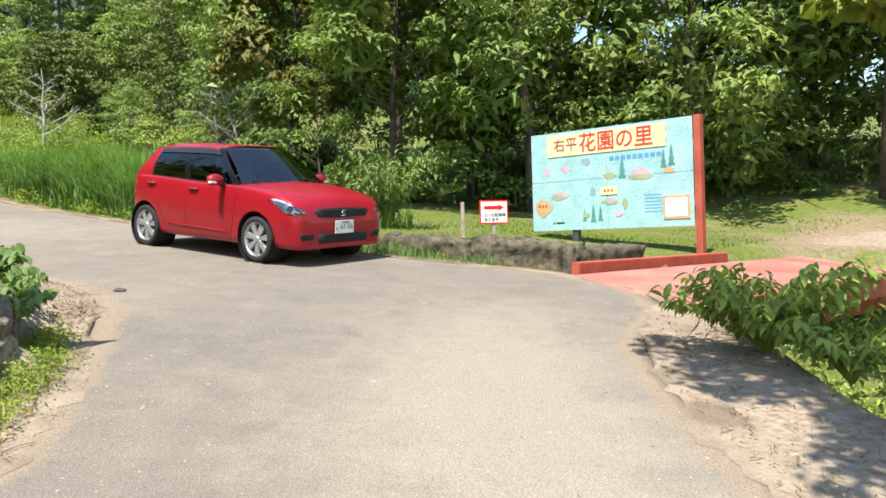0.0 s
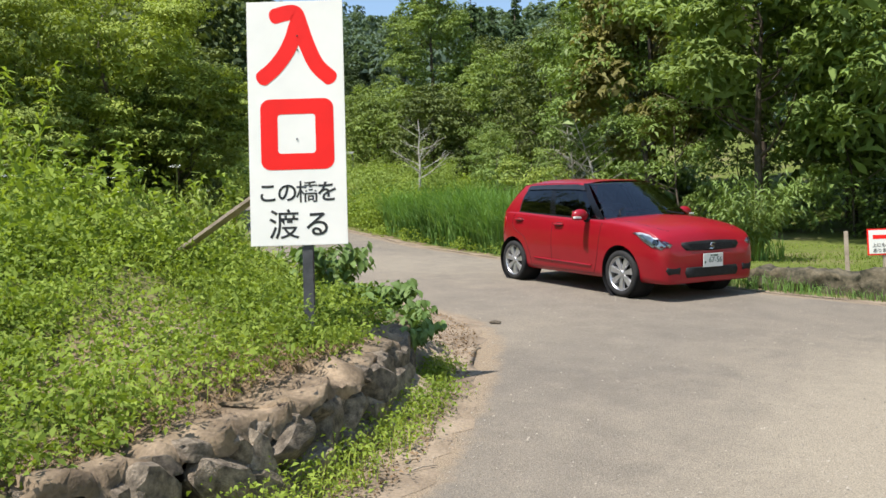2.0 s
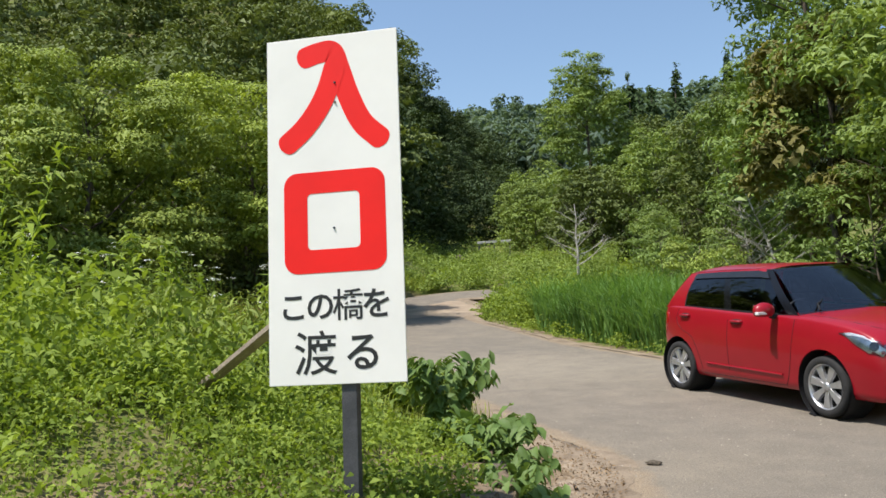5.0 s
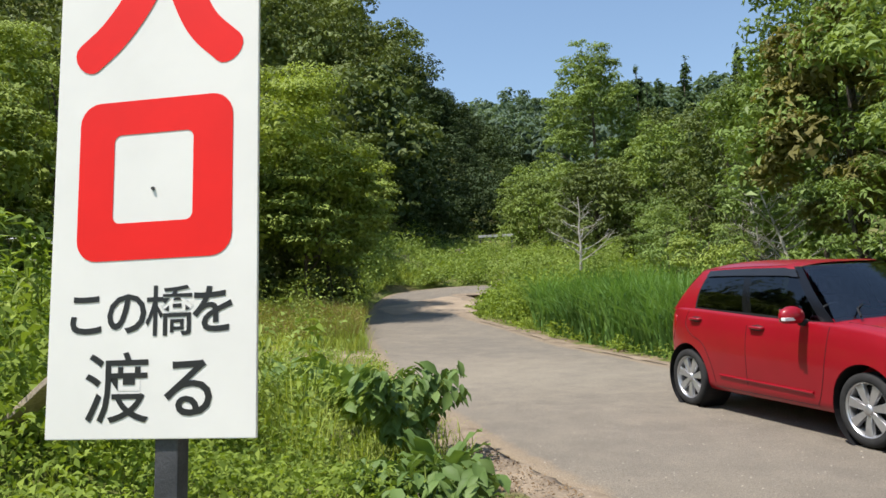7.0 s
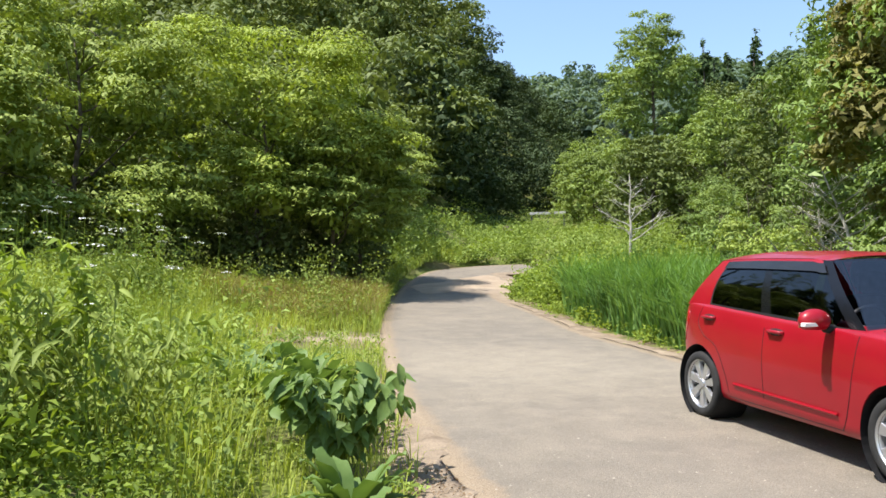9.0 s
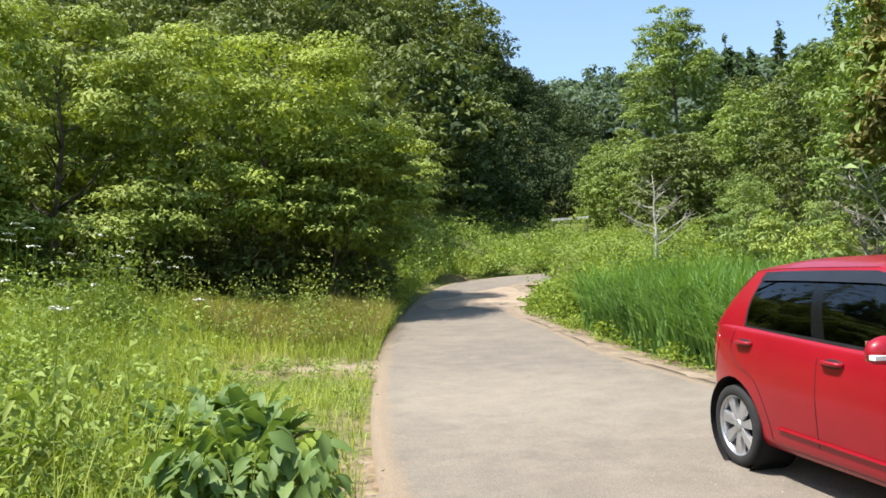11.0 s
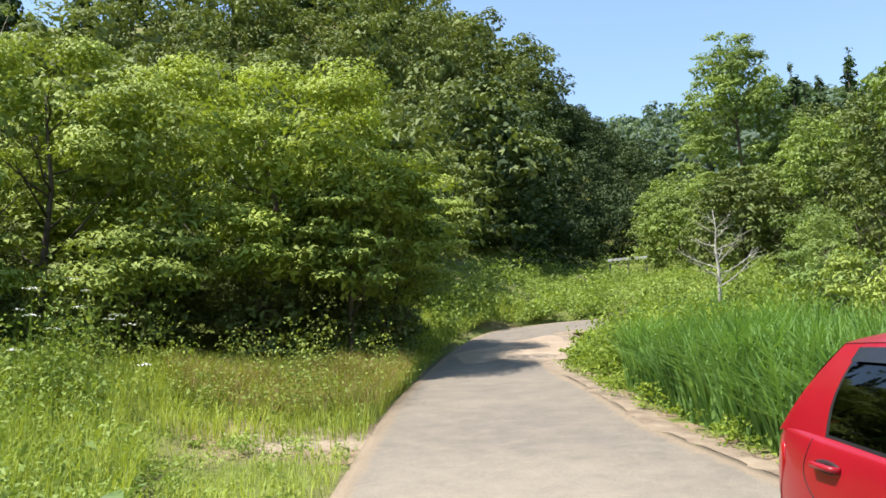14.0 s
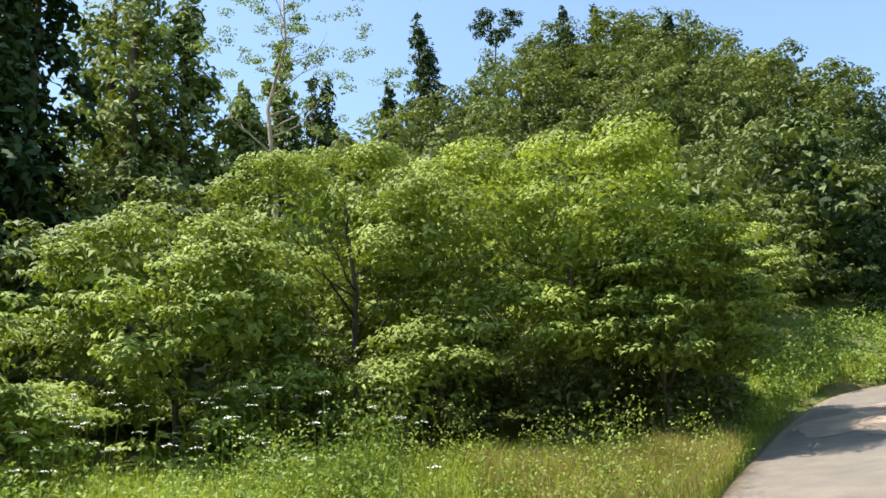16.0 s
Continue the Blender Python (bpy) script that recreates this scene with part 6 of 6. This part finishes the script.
weed_sheet("roadside_bush", "rounded leafy growth on the inside of the bend", BUSHY, 16000, 0.5, 1.15, 0.11, WEED, 42, None, 0.22, clear=0.2, gather=0.8)
MEADOW = [(-18.5, 27.0), (-12.5, 22.5), (-7.0, 21.2), (-3.5, 17.5), (-2.0, 14.6), (-1.0, 17.0), (-4.5, 22.5), (-9.0, 28.0), (-14.0, 36.0), (-20.5, 40.0), (-22.0, 33.0)]
grass_sheet("meadow_grass", "long green meadow grass beyond the reeds", MEADOW, 14000, 0.3, 0.7, 0.026, REED, 43, None, 0.6)
TURF = leaf_material("turf_blade", (0.13, 0.21, 0.032), (0.20, 0.30, 0.045), (0.30, 0.38, 0.07), gloss=0.3, through=0.4, patch=0.5)
LAWN = [(-1.0, 12.5), (0.4, 12.0), (1.7, 11.4), (2.9, 12.6), (3.8, 13.9), (6.0, 16.9), (8.5, 19.0), (2.0, 20.5), (-4.0, 20.5), (-2.0, 14.5)]
grass_sheet("lawn_grass", "short sunlit lawn behind the low stone wall", LAWN, 17000, 0.03, 0.09, 0.016, TURF, 44, sand, 0.7)
WALL_TUFTS = [(-1.3, 11.85), (-0.6, 11.6), (0.4, 11.2), (1.4, 10.9), (1.2, 11.2), (0.2, 11.65), (-0.9, 12.1), (-2.0, 12.8), (-2.4, 12.4)]
grass_sheet("wall_tufts", "grass tufts against the low mossy wall", WALL_TUFTS, 1500, 0.06, 0.32, 0.008, REED, 45, lambda x, y, r: patchy(x, y, 2.2) > 0.45, 1.0, 0.0)
MOUND = [(-21.6, 24.2), (-23.0, 26.6), (-23.0, 29.8), (-21.0, 32.2), (-17.5, 33.2), (-20.5, 41.0), (-25.0, 47.0), (-36.0, 48.0), (-34.0, 40.0), (-28.0, 30.0), (-23.2, 22.8)]
weed_sheet("mound_growth", "sunlit vines and weeds over the mound by the bend", MOUND, 40000, 0.3, 1.6, 0.14, VINE, 46, None, 0.3, gather=1.4)
weed_sheet("mound_bushes", "darker leafy bushes scattered over the mound", MOUND, 16000, 0.5, 1.7, 0.15, WEED, 56, lambda x, y, r: patchy(x, y, 0.55, 3.0) > 0.62, 0.35, gather=1.0)
BEND = [(-16.9, 19.6), (-20.3, 22.9), (-23.2, 26.8), (-23.2, 30.0), (-26.0, 31.0), (-26.0, 25.0), (-21.0, 19.0)]
weed_sheet("bend_weeds", "tangled green weeds along the outside of the bend", BEND, 14000, 0.15, 0.8, 0.09, VINE, 57, None, 0.2, clear=0.25, gather=0.7)
grass_sheet("bend_grass", "tall grass along the outside of the bend", BEND, 7000, 0.2, 0.7, 0.014, GRASS, 58, None, 0.8, 0.2)
FIELD = [(-18.8, 27.8), (-16.0, 26.6), (-11.0, 31.0), (-15.0, 42.0), (-20.2, 44.0), (-17.6, 33.6)]
weed_sheet("field_growth", "rough green growth filling the field below the trees", FIELD, 22000, 0.3, 1.3, 0.18, WEED, 47, None, 0.35, gather=1.2)
SHADE = [(3.1, 3.5), (3.4, 5.0), (3.2, 6.6), (3.0, 8.4), (4.2, 10.0), (8.0, 14.0), (9.0, 8.0), (6.0, 3.0)]
weed_sheet("ditch_weeds", "shaded weeds filling the ditch beside the bridge", SHADE, 9000, 0.1, 0.5, 0.08, LEAF_BUSH, 48, None, 0.15, clear=0.5)


def make_leafy_plant(name, label, x, y, h, w, n, leaf, mat, seed, category="plant", aspect=0.42, z=None):
    """A low shrub: arching stems with single leaves along them."""
    r = np.random.default_rng(seed)
    root = thing(name, label, category, Matrix.Translation(W(x, y, float(ground(x, y)) if z is None else z)))
    pts, face = [], []
    for i in range(n):
        stems = bmesh.new()
        a = r.uniform(0, 2 * math.pi)
        reach, top = w / 2 * math.sqrt(r.uniform(0.1, 1)), h * r.uniform(0.55, 1.0)
        q = [Vector((math.cos(a) * reach * t ** 1.3, math.sin(a) * reach * t ** 1.3, top * (1.25 * t - 0.35 * t * t))) for t in (0, 0.3, 0.6, 0.85, 1.0)]
        q[0].z = -0.05
        tube(stems, q, [0.006, 0.005, 0.004, 0.003, 0.002], 4)
        part("stalk", stems, LEAF_BUSH, root)
        for j in range(11):
            t = 0.25 + 0.75 * j / 10
            k = min(3, int(t * 4))
            p = q[k].lerp(q[k + 1], t * 4 - k)
            b = a + (1 if j % 2 else -1) * r.uniform(0.6, 1.4)
            pts.append(p + Vector((math.cos(b), math.sin(b), 0.1)) * leaf * 0.5)
            face.append((0.45 * math.cos(b), 0.45 * math.sin(b), 1.0))
    v, f = ovate_leaves(np.array(pts), np.array(face), leaf * 1.15, aspect, 0.3, 0.4, r)
    mesh_object("foliage", v, f, mat, root)


make_leafy_plant("roadside_shrub", "broad-leaved green shrub leaning over the asphalt edge", 3.05, 6.75, 0.75, 1.8, 95, 0.10, LEAF_BUSH, 60, "shrub")
make_leafy_plant("shrub", "upright narrow-leaved shrub standing on the lawn behind the car", -1.45, 16.3, 1.7, 1.8, 110, 0.13, LEAF_DEEP, 65, "shrub", 0.24)
make_leafy_plant("roadside_shrub", "low dark shrub beside the ditch", 3.45, 6.1, 0.5, 1.5, 50, 0.085, LEAF_BUSH, 61, "shrub")
make_leafy_plant("bank_shrub", "large-leaved green shrub at the end of the bank", -4.95, 8.1, 0.85, 0.95, 40, 0.125, DOCK, 62, "shrub", 0.5)
make_leafy_plant("bank_shrub", "large-leaved plant overhanging the end of the wall", -3.05, 6.2, 0.34, 0.7, 34, 0.09, DOCK, 63, "shrub", 0.55, 0.3)
for k, (x, y, h, w) in enumerate([(-2.25, 5.4, 0.26, 0.55), (-2.5, 5.75, 0.28, 0.6), (-2.8, 6.05, 0.28, 0.6), (-3.35, 6.5, 0.36, 0.7)]):
    make_leafy_plant("bank_shrub", "dark green leaves hanging over the end of the stone wall", x, y, h, w, 22, 0.075, DOCK, 660 + k, "shrub", 0.5, 0.22)
make_leafy_plant("bank_shrub", "leafy weeds beside the sandy verge", -5.9, 8.7, 0.6, 1.1, 30, 0.11, WEED, 64, "shrub", 0.5)
for k, (x, y, h, w) in enumerate([(-5.3, 6.3, 1.15, 1.0), (-5.9, 6.9, 1.25, 1.1), (-4.8, 5.9, 1.0, 0.9), (-6.7, 7.4, 1.2, 1.1), (-6.3, 6.2, 1.2, 1.1), (-7.4, 7.0, 1.3, 1.2), (-5.5, 5.4, 1.0, 1.0)]):
    make_leafy_plant("tall_weed", "tall leafy weed with dark narrow leaves on the bank", x, y, h, w, 34, 0.10, LEAF_BUSH, 640 + k, "weed", 0.25)


def broad_leaf(bm, base, a, length, width, rise, droop):
    """One large ribbed leaf, cupped along its midrib."""
    n = 7
    d, s = Vector((math.cos(a), math.sin(a), 0)), Vector((-math.sin(a), math.cos(a), 0))
    prev = None
    for i in range(n + 1):
        t = i / n
        c = base + d * length * t * (0.75 + 0.1 * t) + Vector((0, 0, rise * (1.6 * t - droop * t * t)))
        w = width / 2 * (0.12 + math.sin(math.pi * min(1, 0.08 + t * 0.92)) ** 0.8) * (1 if i < n else 0.1)
        wave = 0.014 * math.sin(t * 19 + a * 5)
        row = [bm.verts.new(c - s * w + Vector((0, 0, w * 0.32 + wave))), bm.verts.new(c), bm.verts.new(c + s * w + Vector((0, 0, w * 0.32 - wave)))]
        if prev:
            for k in range(2):
                bm.faces.new((prev[k], prev[k + 1], row[k + 1], row[k]))
        prev = row


def make_big_leaf_plant(x, y, seed, size=1.0, z=None):
    r = np.random.default_rng(seed)
    root = thing("broad_leaf_plant", "clump of large ribbed green leaves on the grass verge", "plant", Matrix.Translation(W(x, y, float(ground(x, y)) if z is None else z)), "broad-leaved plants")
    for i in range(26):
        bm = bmesh.new()
        a = i * 2.4 + r.uniform(-0.3, 0.3)
        k = i / 26
        broad_leaf(bm, Vector((0.05 * math.cos(a), 0.05 * math.sin(a), 0.02)), a, size * (0.55 - 0.2 * k) * r.uniform(0.8, 1.15), size * 0.165 * r.uniform(0.8, 1.2), size * (0.26 + 0.34 * k) * r.uniform(0.8, 1.2), 1.0 - 0.3 * k)
        part("leaf", bm, DOCK, root, "", True)


for k, (x, y) in enumerate([(-7.75, 9.8), (-7.25, 9.65), (-8.15, 9.45), (-7.55, 9.25), (-7.0, 9.3), (-7.9, 9.1), (-8.4, 9.85)]):
    make_big_leaf_plant(x, y, 170 + k, 0.98 - 0.04 * (k % 3))
make_big_leaf_plant(-4.15, 7.55, 72, 0.75)
make_big_leaf_plant(-3.75, 7.2, 73, 0.6)

PETAL = plain("white_petals", (0.82, 0.82, 0.76), 0.7)


def make_umbels():
    r = np.random.default_rng(80)
    fl, st = [], bmesh.new()
    spots = [(r.uniform(-16.0, -11.5), r.uniform(6.0, 12.0)) for _ in range(60)] + [(r.uniform(-9.2, -6.4), r.uniform(6.6, 8.0)) for _ in range(10)]
    for x, y in spots:
        p = W(x, y, float(ground(x, y)))
        h = r.uniform(1.0, 1.75)
        top = p + Vector((r.normal(0, 0.08), r.normal(0, 0.08), h))
        tube(st, [p, p.lerp(top, 0.5) + Vector((0.02, 0, 0)), top], [0.006, 0.005, 0.003], 4)
        n = 26
        a, q = r.uniform(0, 6.28, n), 0.09 * np.sqrt(r.random(n))
        c = np.array(top) + np.stack([q * np.cos(a), q * np.sin(a), 0.02 - q * 0.25], -1)
        fl.append(leaves(c, np.tile((0.0, 0.0, 1.0), (n, 1)), 0.028, 0.9, 0.3, r))
    v, f = join(fl)
    tagged(mesh_object("white_umbels", v, f, PETAL), "flat white flower heads standing over the verge weeds", "flowers", kind="stuff")
    ob = part("umbel_stems", st, WEED)
    tagged(ob, "thin green stems of the white flowers", "stems", kind="stuff")


make_umbels()


def make_spikes():
    """Tall stalks with narrow leaves along the crest of the bank."""
    r = np.random.default_rng(81)
    pts, face, st = [], [], bmesh.new()
    for _ in range(190):
        x, y = r.uniform(-9.5, -4.6), r.uniform(1.0, 6.9)
        p = W(x, y, float(ground(x, y)))
        h = r.uniform(0.95, 1.55)
        lean = Vector((r.normal(0, 0.12), r.normal(0, 0.12), 0))
        tube(st, [p, p + Vector((0, 0, h * 0.6)) + lean * 0.4, p + Vector((0, 0, h)) + lean], [0.006, 0.005, 0.002], 4)
        for j in range(34):
            t = 0.25 + 0.75 * j / 34
            a = j * 2.4
            q = p + Vector((0, 0, h * t)) + lean * t * t
            L = 0.15 * (1.25 - t)
            pts.append(q + Vector((math.cos(a), math.sin(a), 0.35)) * L * 0.6)
            face.append((-0.4 * math.cos(a), -0.4 * math.sin(a), 1.0))
    v, f = leaves(np.array(pts), np.array(face), 0.17, 0.2, 0.25, r)
    tagged(mesh_object("spike_leaves", v, f, WEED), "narrow leaves of tall stalks along the crest of the bank", "weeds", kind="stuff")
    tagged(part("spike_stems", st, WEED), "upright stalks along the crest of the bank", "stems", kind="stuff")


make_spikes()


def make_shade_tree():
    """The tree whose shadow falls over the sandy edge."""
    r = np.random.default_rng(90)
    at = W(3.85, 5.1, -0.3)
    root = thing("shade_tree", "mossy old tree leaning over the sandy road edge", "tree", Matrix.Translation(at))
    bm = bmesh.new()
    tube(bm, [(0, 0, -0.4), (0.02, 0, 0.5), (0.2, -0.5, 1.6), (0.2, -1.8, 3.6), (-0.3, -3.0, 5.4), (-0.9, -3.8, 6.8)], [0.34, 0.27, 0.21, 0.16, 0.1, 0.04], 12)
    for i in range(9):
        a = i * 2.4
        p = Vector((0.15 - 0.11 * i, -2.0 - 0.22 * i, 3.9 + 0.3 * i))
        e = p + Vector((math.cos(a) * 1.5, math.sin(a) * 1.5, 0.5))
        tube(bm, [p, p.lerp(e, 0.5) + Vector((0, 0, 0.2)), e], [0.06, 0.04, 0.012], 6)
    part("trunk", bm, MOSSY, root, "moss-grown leaning trunk", True)
    p, d = crown_points([(-1.65 + r.normal(0, 0.7), -3.9 + r.normal(0, 1.4), 6.4 + r.normal(0, 0.7), 0.6, 0.6, 0.35) for _ in range(34)], 8000, r)
    v, f = leaves(p, d + np.array((0, 0, 0.5)), 0.2, 0.45, 0.6, r)
    mesh_object("crown", v, f, LEAF_BUSH, root)


make_shade_tree()
# stands out of view; added only to throw shade over ditch and bridge side
make_tree("unseen_ditch_tree", "broad tree out of view, added to shade the ditch beside the bridge", 8.2, 7.0, 8.5, 7.5, 4.2, LEAF_BUSH, 8000, 0.25, 91, blobs=70, size=0.22)


WORN_WHITE = plain("worn_white_steel", (0.45, 0.45, 0.42), 0.6, grime=0.3)


def make_small_things():
    r = np.random.default_rng(95)
    rail = thing("guard_rail", "low white guard rail far along the road", "guard rail", frame_at(W(-33.2, 45.6, 3.35), W(-31.5, 46.6, 3.4)))
    for k in range(2):
        bm = bmesh.new()
        box(bm, (0.0 + 1.5 * k, 0.16, -0.04), (1.3 + 0.9 * k, 0.32, 0.04), None, 0.02)
        part("panel", bm, WORN_WHITE, rail)
    for k in range(3):
        bm = bmesh.new()
        box(bm, (0.05 + 1.0 * k, -0.9, -0.1), (0.15 + 1.0 * k, 0.25, -0.05))
        part("post", bm, STEEL_DARK, rail)
    # fallen sticks and stones on the sandy verge
    me = stone_mesh(11)
    for i in range(46):
        x, y = r.uniform(-3.2, -1.5), r.uniform(3.0, 8.2)
        if inside(np.array([x]), np.array([y]), OUTLINE)[0] or x < np.interp(y, WALL_LINE[:, 1], WALL_LINE[:, 0]) + 0.25:
            continue
        ob = new("pebble", me)
        k = r.uniform(0.02, 0.06)
        ob.matrix_world = Matrix.LocRotScale(W(x, y, 0.0), Euler(r.uniform(0, 3, 3)), (k * 1.4, k, k * 0.7))
        tagged(ob, "small rough stone lying on the sandy verge", "stone", "stones on the verge")
    ob = new("pebble", me)
    ob.matrix_world = Matrix.LocRotScale(W(-2.75, 7.9, 0.03), Euler((0.2, 0.1, 0.4)), (0.14, 0.08, 0.05))
    tagged(ob, "dark flat stone lying on the asphalt", "stone", "stones on the verge")
    for i in range(60):
        x, y = r.uniform(-3.4, -1.2), r.uniform(3.0, 8.4)
        if inside(np.array([x]), np.array([y]), OUTLINE)[0] or x < np.interp(y, WALL_LINE[:, 1], WALL_LINE[:, 0]) + 0.3:
            continue
        a, L = r.uniform(0, 6.28), r.uniform(0.08, 0.3)
        bm = bmesh.new()
        p = Vector((x, y, 0.022))
        e = p + Vector((math.cos(a), math.sin(a), 0)) * L
        tube(bm, [SLOPE @ p, SLOPE @ (p.lerp(e, 0.5) + Vector((0, 0, 0.01))), SLOPE @ e], [0.005, 0.004, 0.002], 4)
        tagged(part("twig", bm, TIMBER), "dry twig lying on the sandy verge", "twig", "twigs on the verge")
    big = new("pale_rock", stone_mesh(13))
    big.matrix_world = Matrix.LocRotScale(W(-28.6, 38.0, 2.45), Euler((0.1, 0.2, 0.5)), (0.55, 0.4, 0.45))
    tagged(big, "pale weathered rock among the weeds on the mound", "rock")


make_small_things()


def make_gravel():
    """Loose grit strewn over the asphalt at the junction, thicker towards its edges."""
    r = np.random.default_rng(96)
    x, y = r.uniform(-4.5, 3.0, 26000), r.uniform(0.5, 12.5, 26000)
    d = far_from(x, y, OUTLINE)
    ok = inside(x, y, OUTLINE) & (r.random(len(x)) < 0.24 + 0.86 * np.exp(-d / 0.22) + 0.45 * np.exp(-((x - 1.0) / 1.0) ** 2 - ((y - 5.5) / 2.8) ** 2))
    x, y = x[ok], y[ok]
    z = road_height(x, y) + 0.014 + 0.012 * ripple(x, y, 0.8)
    n = len(x)
    size = 0.0035 + 0.010 * r.random(n) ** 3
    dirs = np.array(((1, 0, 0), (-0.4, 0.9, 0), (-0.5, -0.8, 0), (0, 0.1, 0.7)))
    v = to_world(x, y, z)[:, None, :] + dirs[None] * size[:, None, None] * r.uniform(0.6, 1.4, (n, 4, 3))
    i = np.arange(n)[:, None] * 4
    f = np.stack([np.hstack([i, i + 1, i + 3]), np.hstack([i + 1, i + 2, i + 3]), np.hstack([i + 2, i, i + 3])], 1).reshape(-1, 3)
    m = grainy("loose_grit", (0.09, 0.078, 0.06), (0.46, 0.41, 0.33), 30, 0.95, 90, 0.2)
    tagged(mesh_object("gravel", v.reshape(-1, 3), f, m), "loose pale grit strewn over the worn asphalt", "gravel", kind="stuff")


make_gravel()


STRAW = leaf_material("dry_litter", (0.09, 0.055, 0.028), (0.20, 0.125, 0.065), (0.36, 0.25, 0.14), gloss=0.1, through=0.1, patch=2.0)


def make_litter():
    """Dead leaves and straw on the sandy edges."""
    r = np.random.default_rng(97)
    xs, ys = [], []
    for poly, n in (([(-1.0, 1.0), (-1.1, 3.2), (-1.3, 4.6), (-1.65, 5.8), (-2.4, 7.4), (-3.4, 8.2), (-4.6, 9.0), (-4.9, 8.6), (-3.4, 7.2), (-2.4, 6.2), (-1.75, 4.6), (-1.6, 3.0), (-1.6, 1.0)], 6500), ([(2.0, 3.0), (1.9, 6.0), (2.1, 7.2), (2.7, 8.6), (3.2, 7.0), (3.2, 3.0)], 900), ([(-2.3, 3.0), (-1.75, 1.0), (-1.8, 3.4), (-2.2, 4.8), (-2.7, 5.7), (-3.0, 5.5)], 2200)):
        p = np.array(poly)
        x, y = r.uniform(p[:, 0].min(), p[:, 0].max(), n * 3), r.uniform(p[:, 1].min(), p[:, 1].max(), n * 3)
        ok = inside(x, y, p)
        xs.append(x[ok][:n])
        ys.append(y[ok][:n])
    x, y = np.concatenate(xs), np.concatenate(ys)
    off = ~inside(x, y, OUTLINE)
    x, y = x[off], y[off]
    z = np.maximum(ground(x, y), 0.0) + 0.03
    p = to_world(x, y, z)
    k = len(p) // 2
    v, f = join([leaves(p[:k], np.tile((0.0, 0.0, 1.0), (k, 1)), 0.034, 0.4, 0.35, r), leaves(p[k:], np.tile((0.0, 0.0, 1.0), (len(p) - k, 1)), 0.11, 0.06, 0.15, r)])
    tagged(mesh_object("dry_litter", v, f, STRAW), "dead leaves and straw strewn over the sandy verge", "leaf litter", kind="stuff")


make_litter()


def make_sand_patch():
    """Sand washed over the asphalt at the bend."""
    r = np.random.default_rng(98)
    m = grainy("washed_sand", (0.23, 0.175, 0.12), (0.36, 0.285, 0.20), 1.5, 0.95, 40, 0.6)
    ring = []
    for k in range(40):
        a = 2 * math.pi * k / 40
        q = 1 + 0.16 * math.sin(3 * a + 1) + 0.1 * math.sin(7 * a) + r.uniform(-0.05, 0.05)
        u, w = 3.0 * q * math.cos(a), 1.5 * q * math.sin(a)
        ring.append((-18.0 - 0.6 * u + 0.79 * w, 23.6 + 0.79 * u + 0.61 * w))
    pts = [(-18.0, 23.6)] + [(-18.0 + (x + 18.0) * t, 23.6 + (y - 23.6) * t) for t in (0.5, 1.0) for x, y in ring]
    x, y = np.array(pts).T
    v = to_world(x, y, road_height(x, y) + 0.012 + 0.012 * ripple(x, y, 0.8) + 0.008)
    n = 40
    bm = bmesh.new()
    vs = [bm.verts.new(c) for c in v]
    for k in range(n):
        bm.faces.new((vs[0], vs[1 + k], vs[1 + (k + 1) % n]))
        bm.faces.new((vs[1 + k], vs[1 + n + k], vs[1 + n + (k + 1) % n], vs[1 + (k + 1) % n]))
    tagged(part("sand_drift", bm, m), "pale sand washed over the asphalt at the bend", "sand", kind="structure")


make_sand_patch()
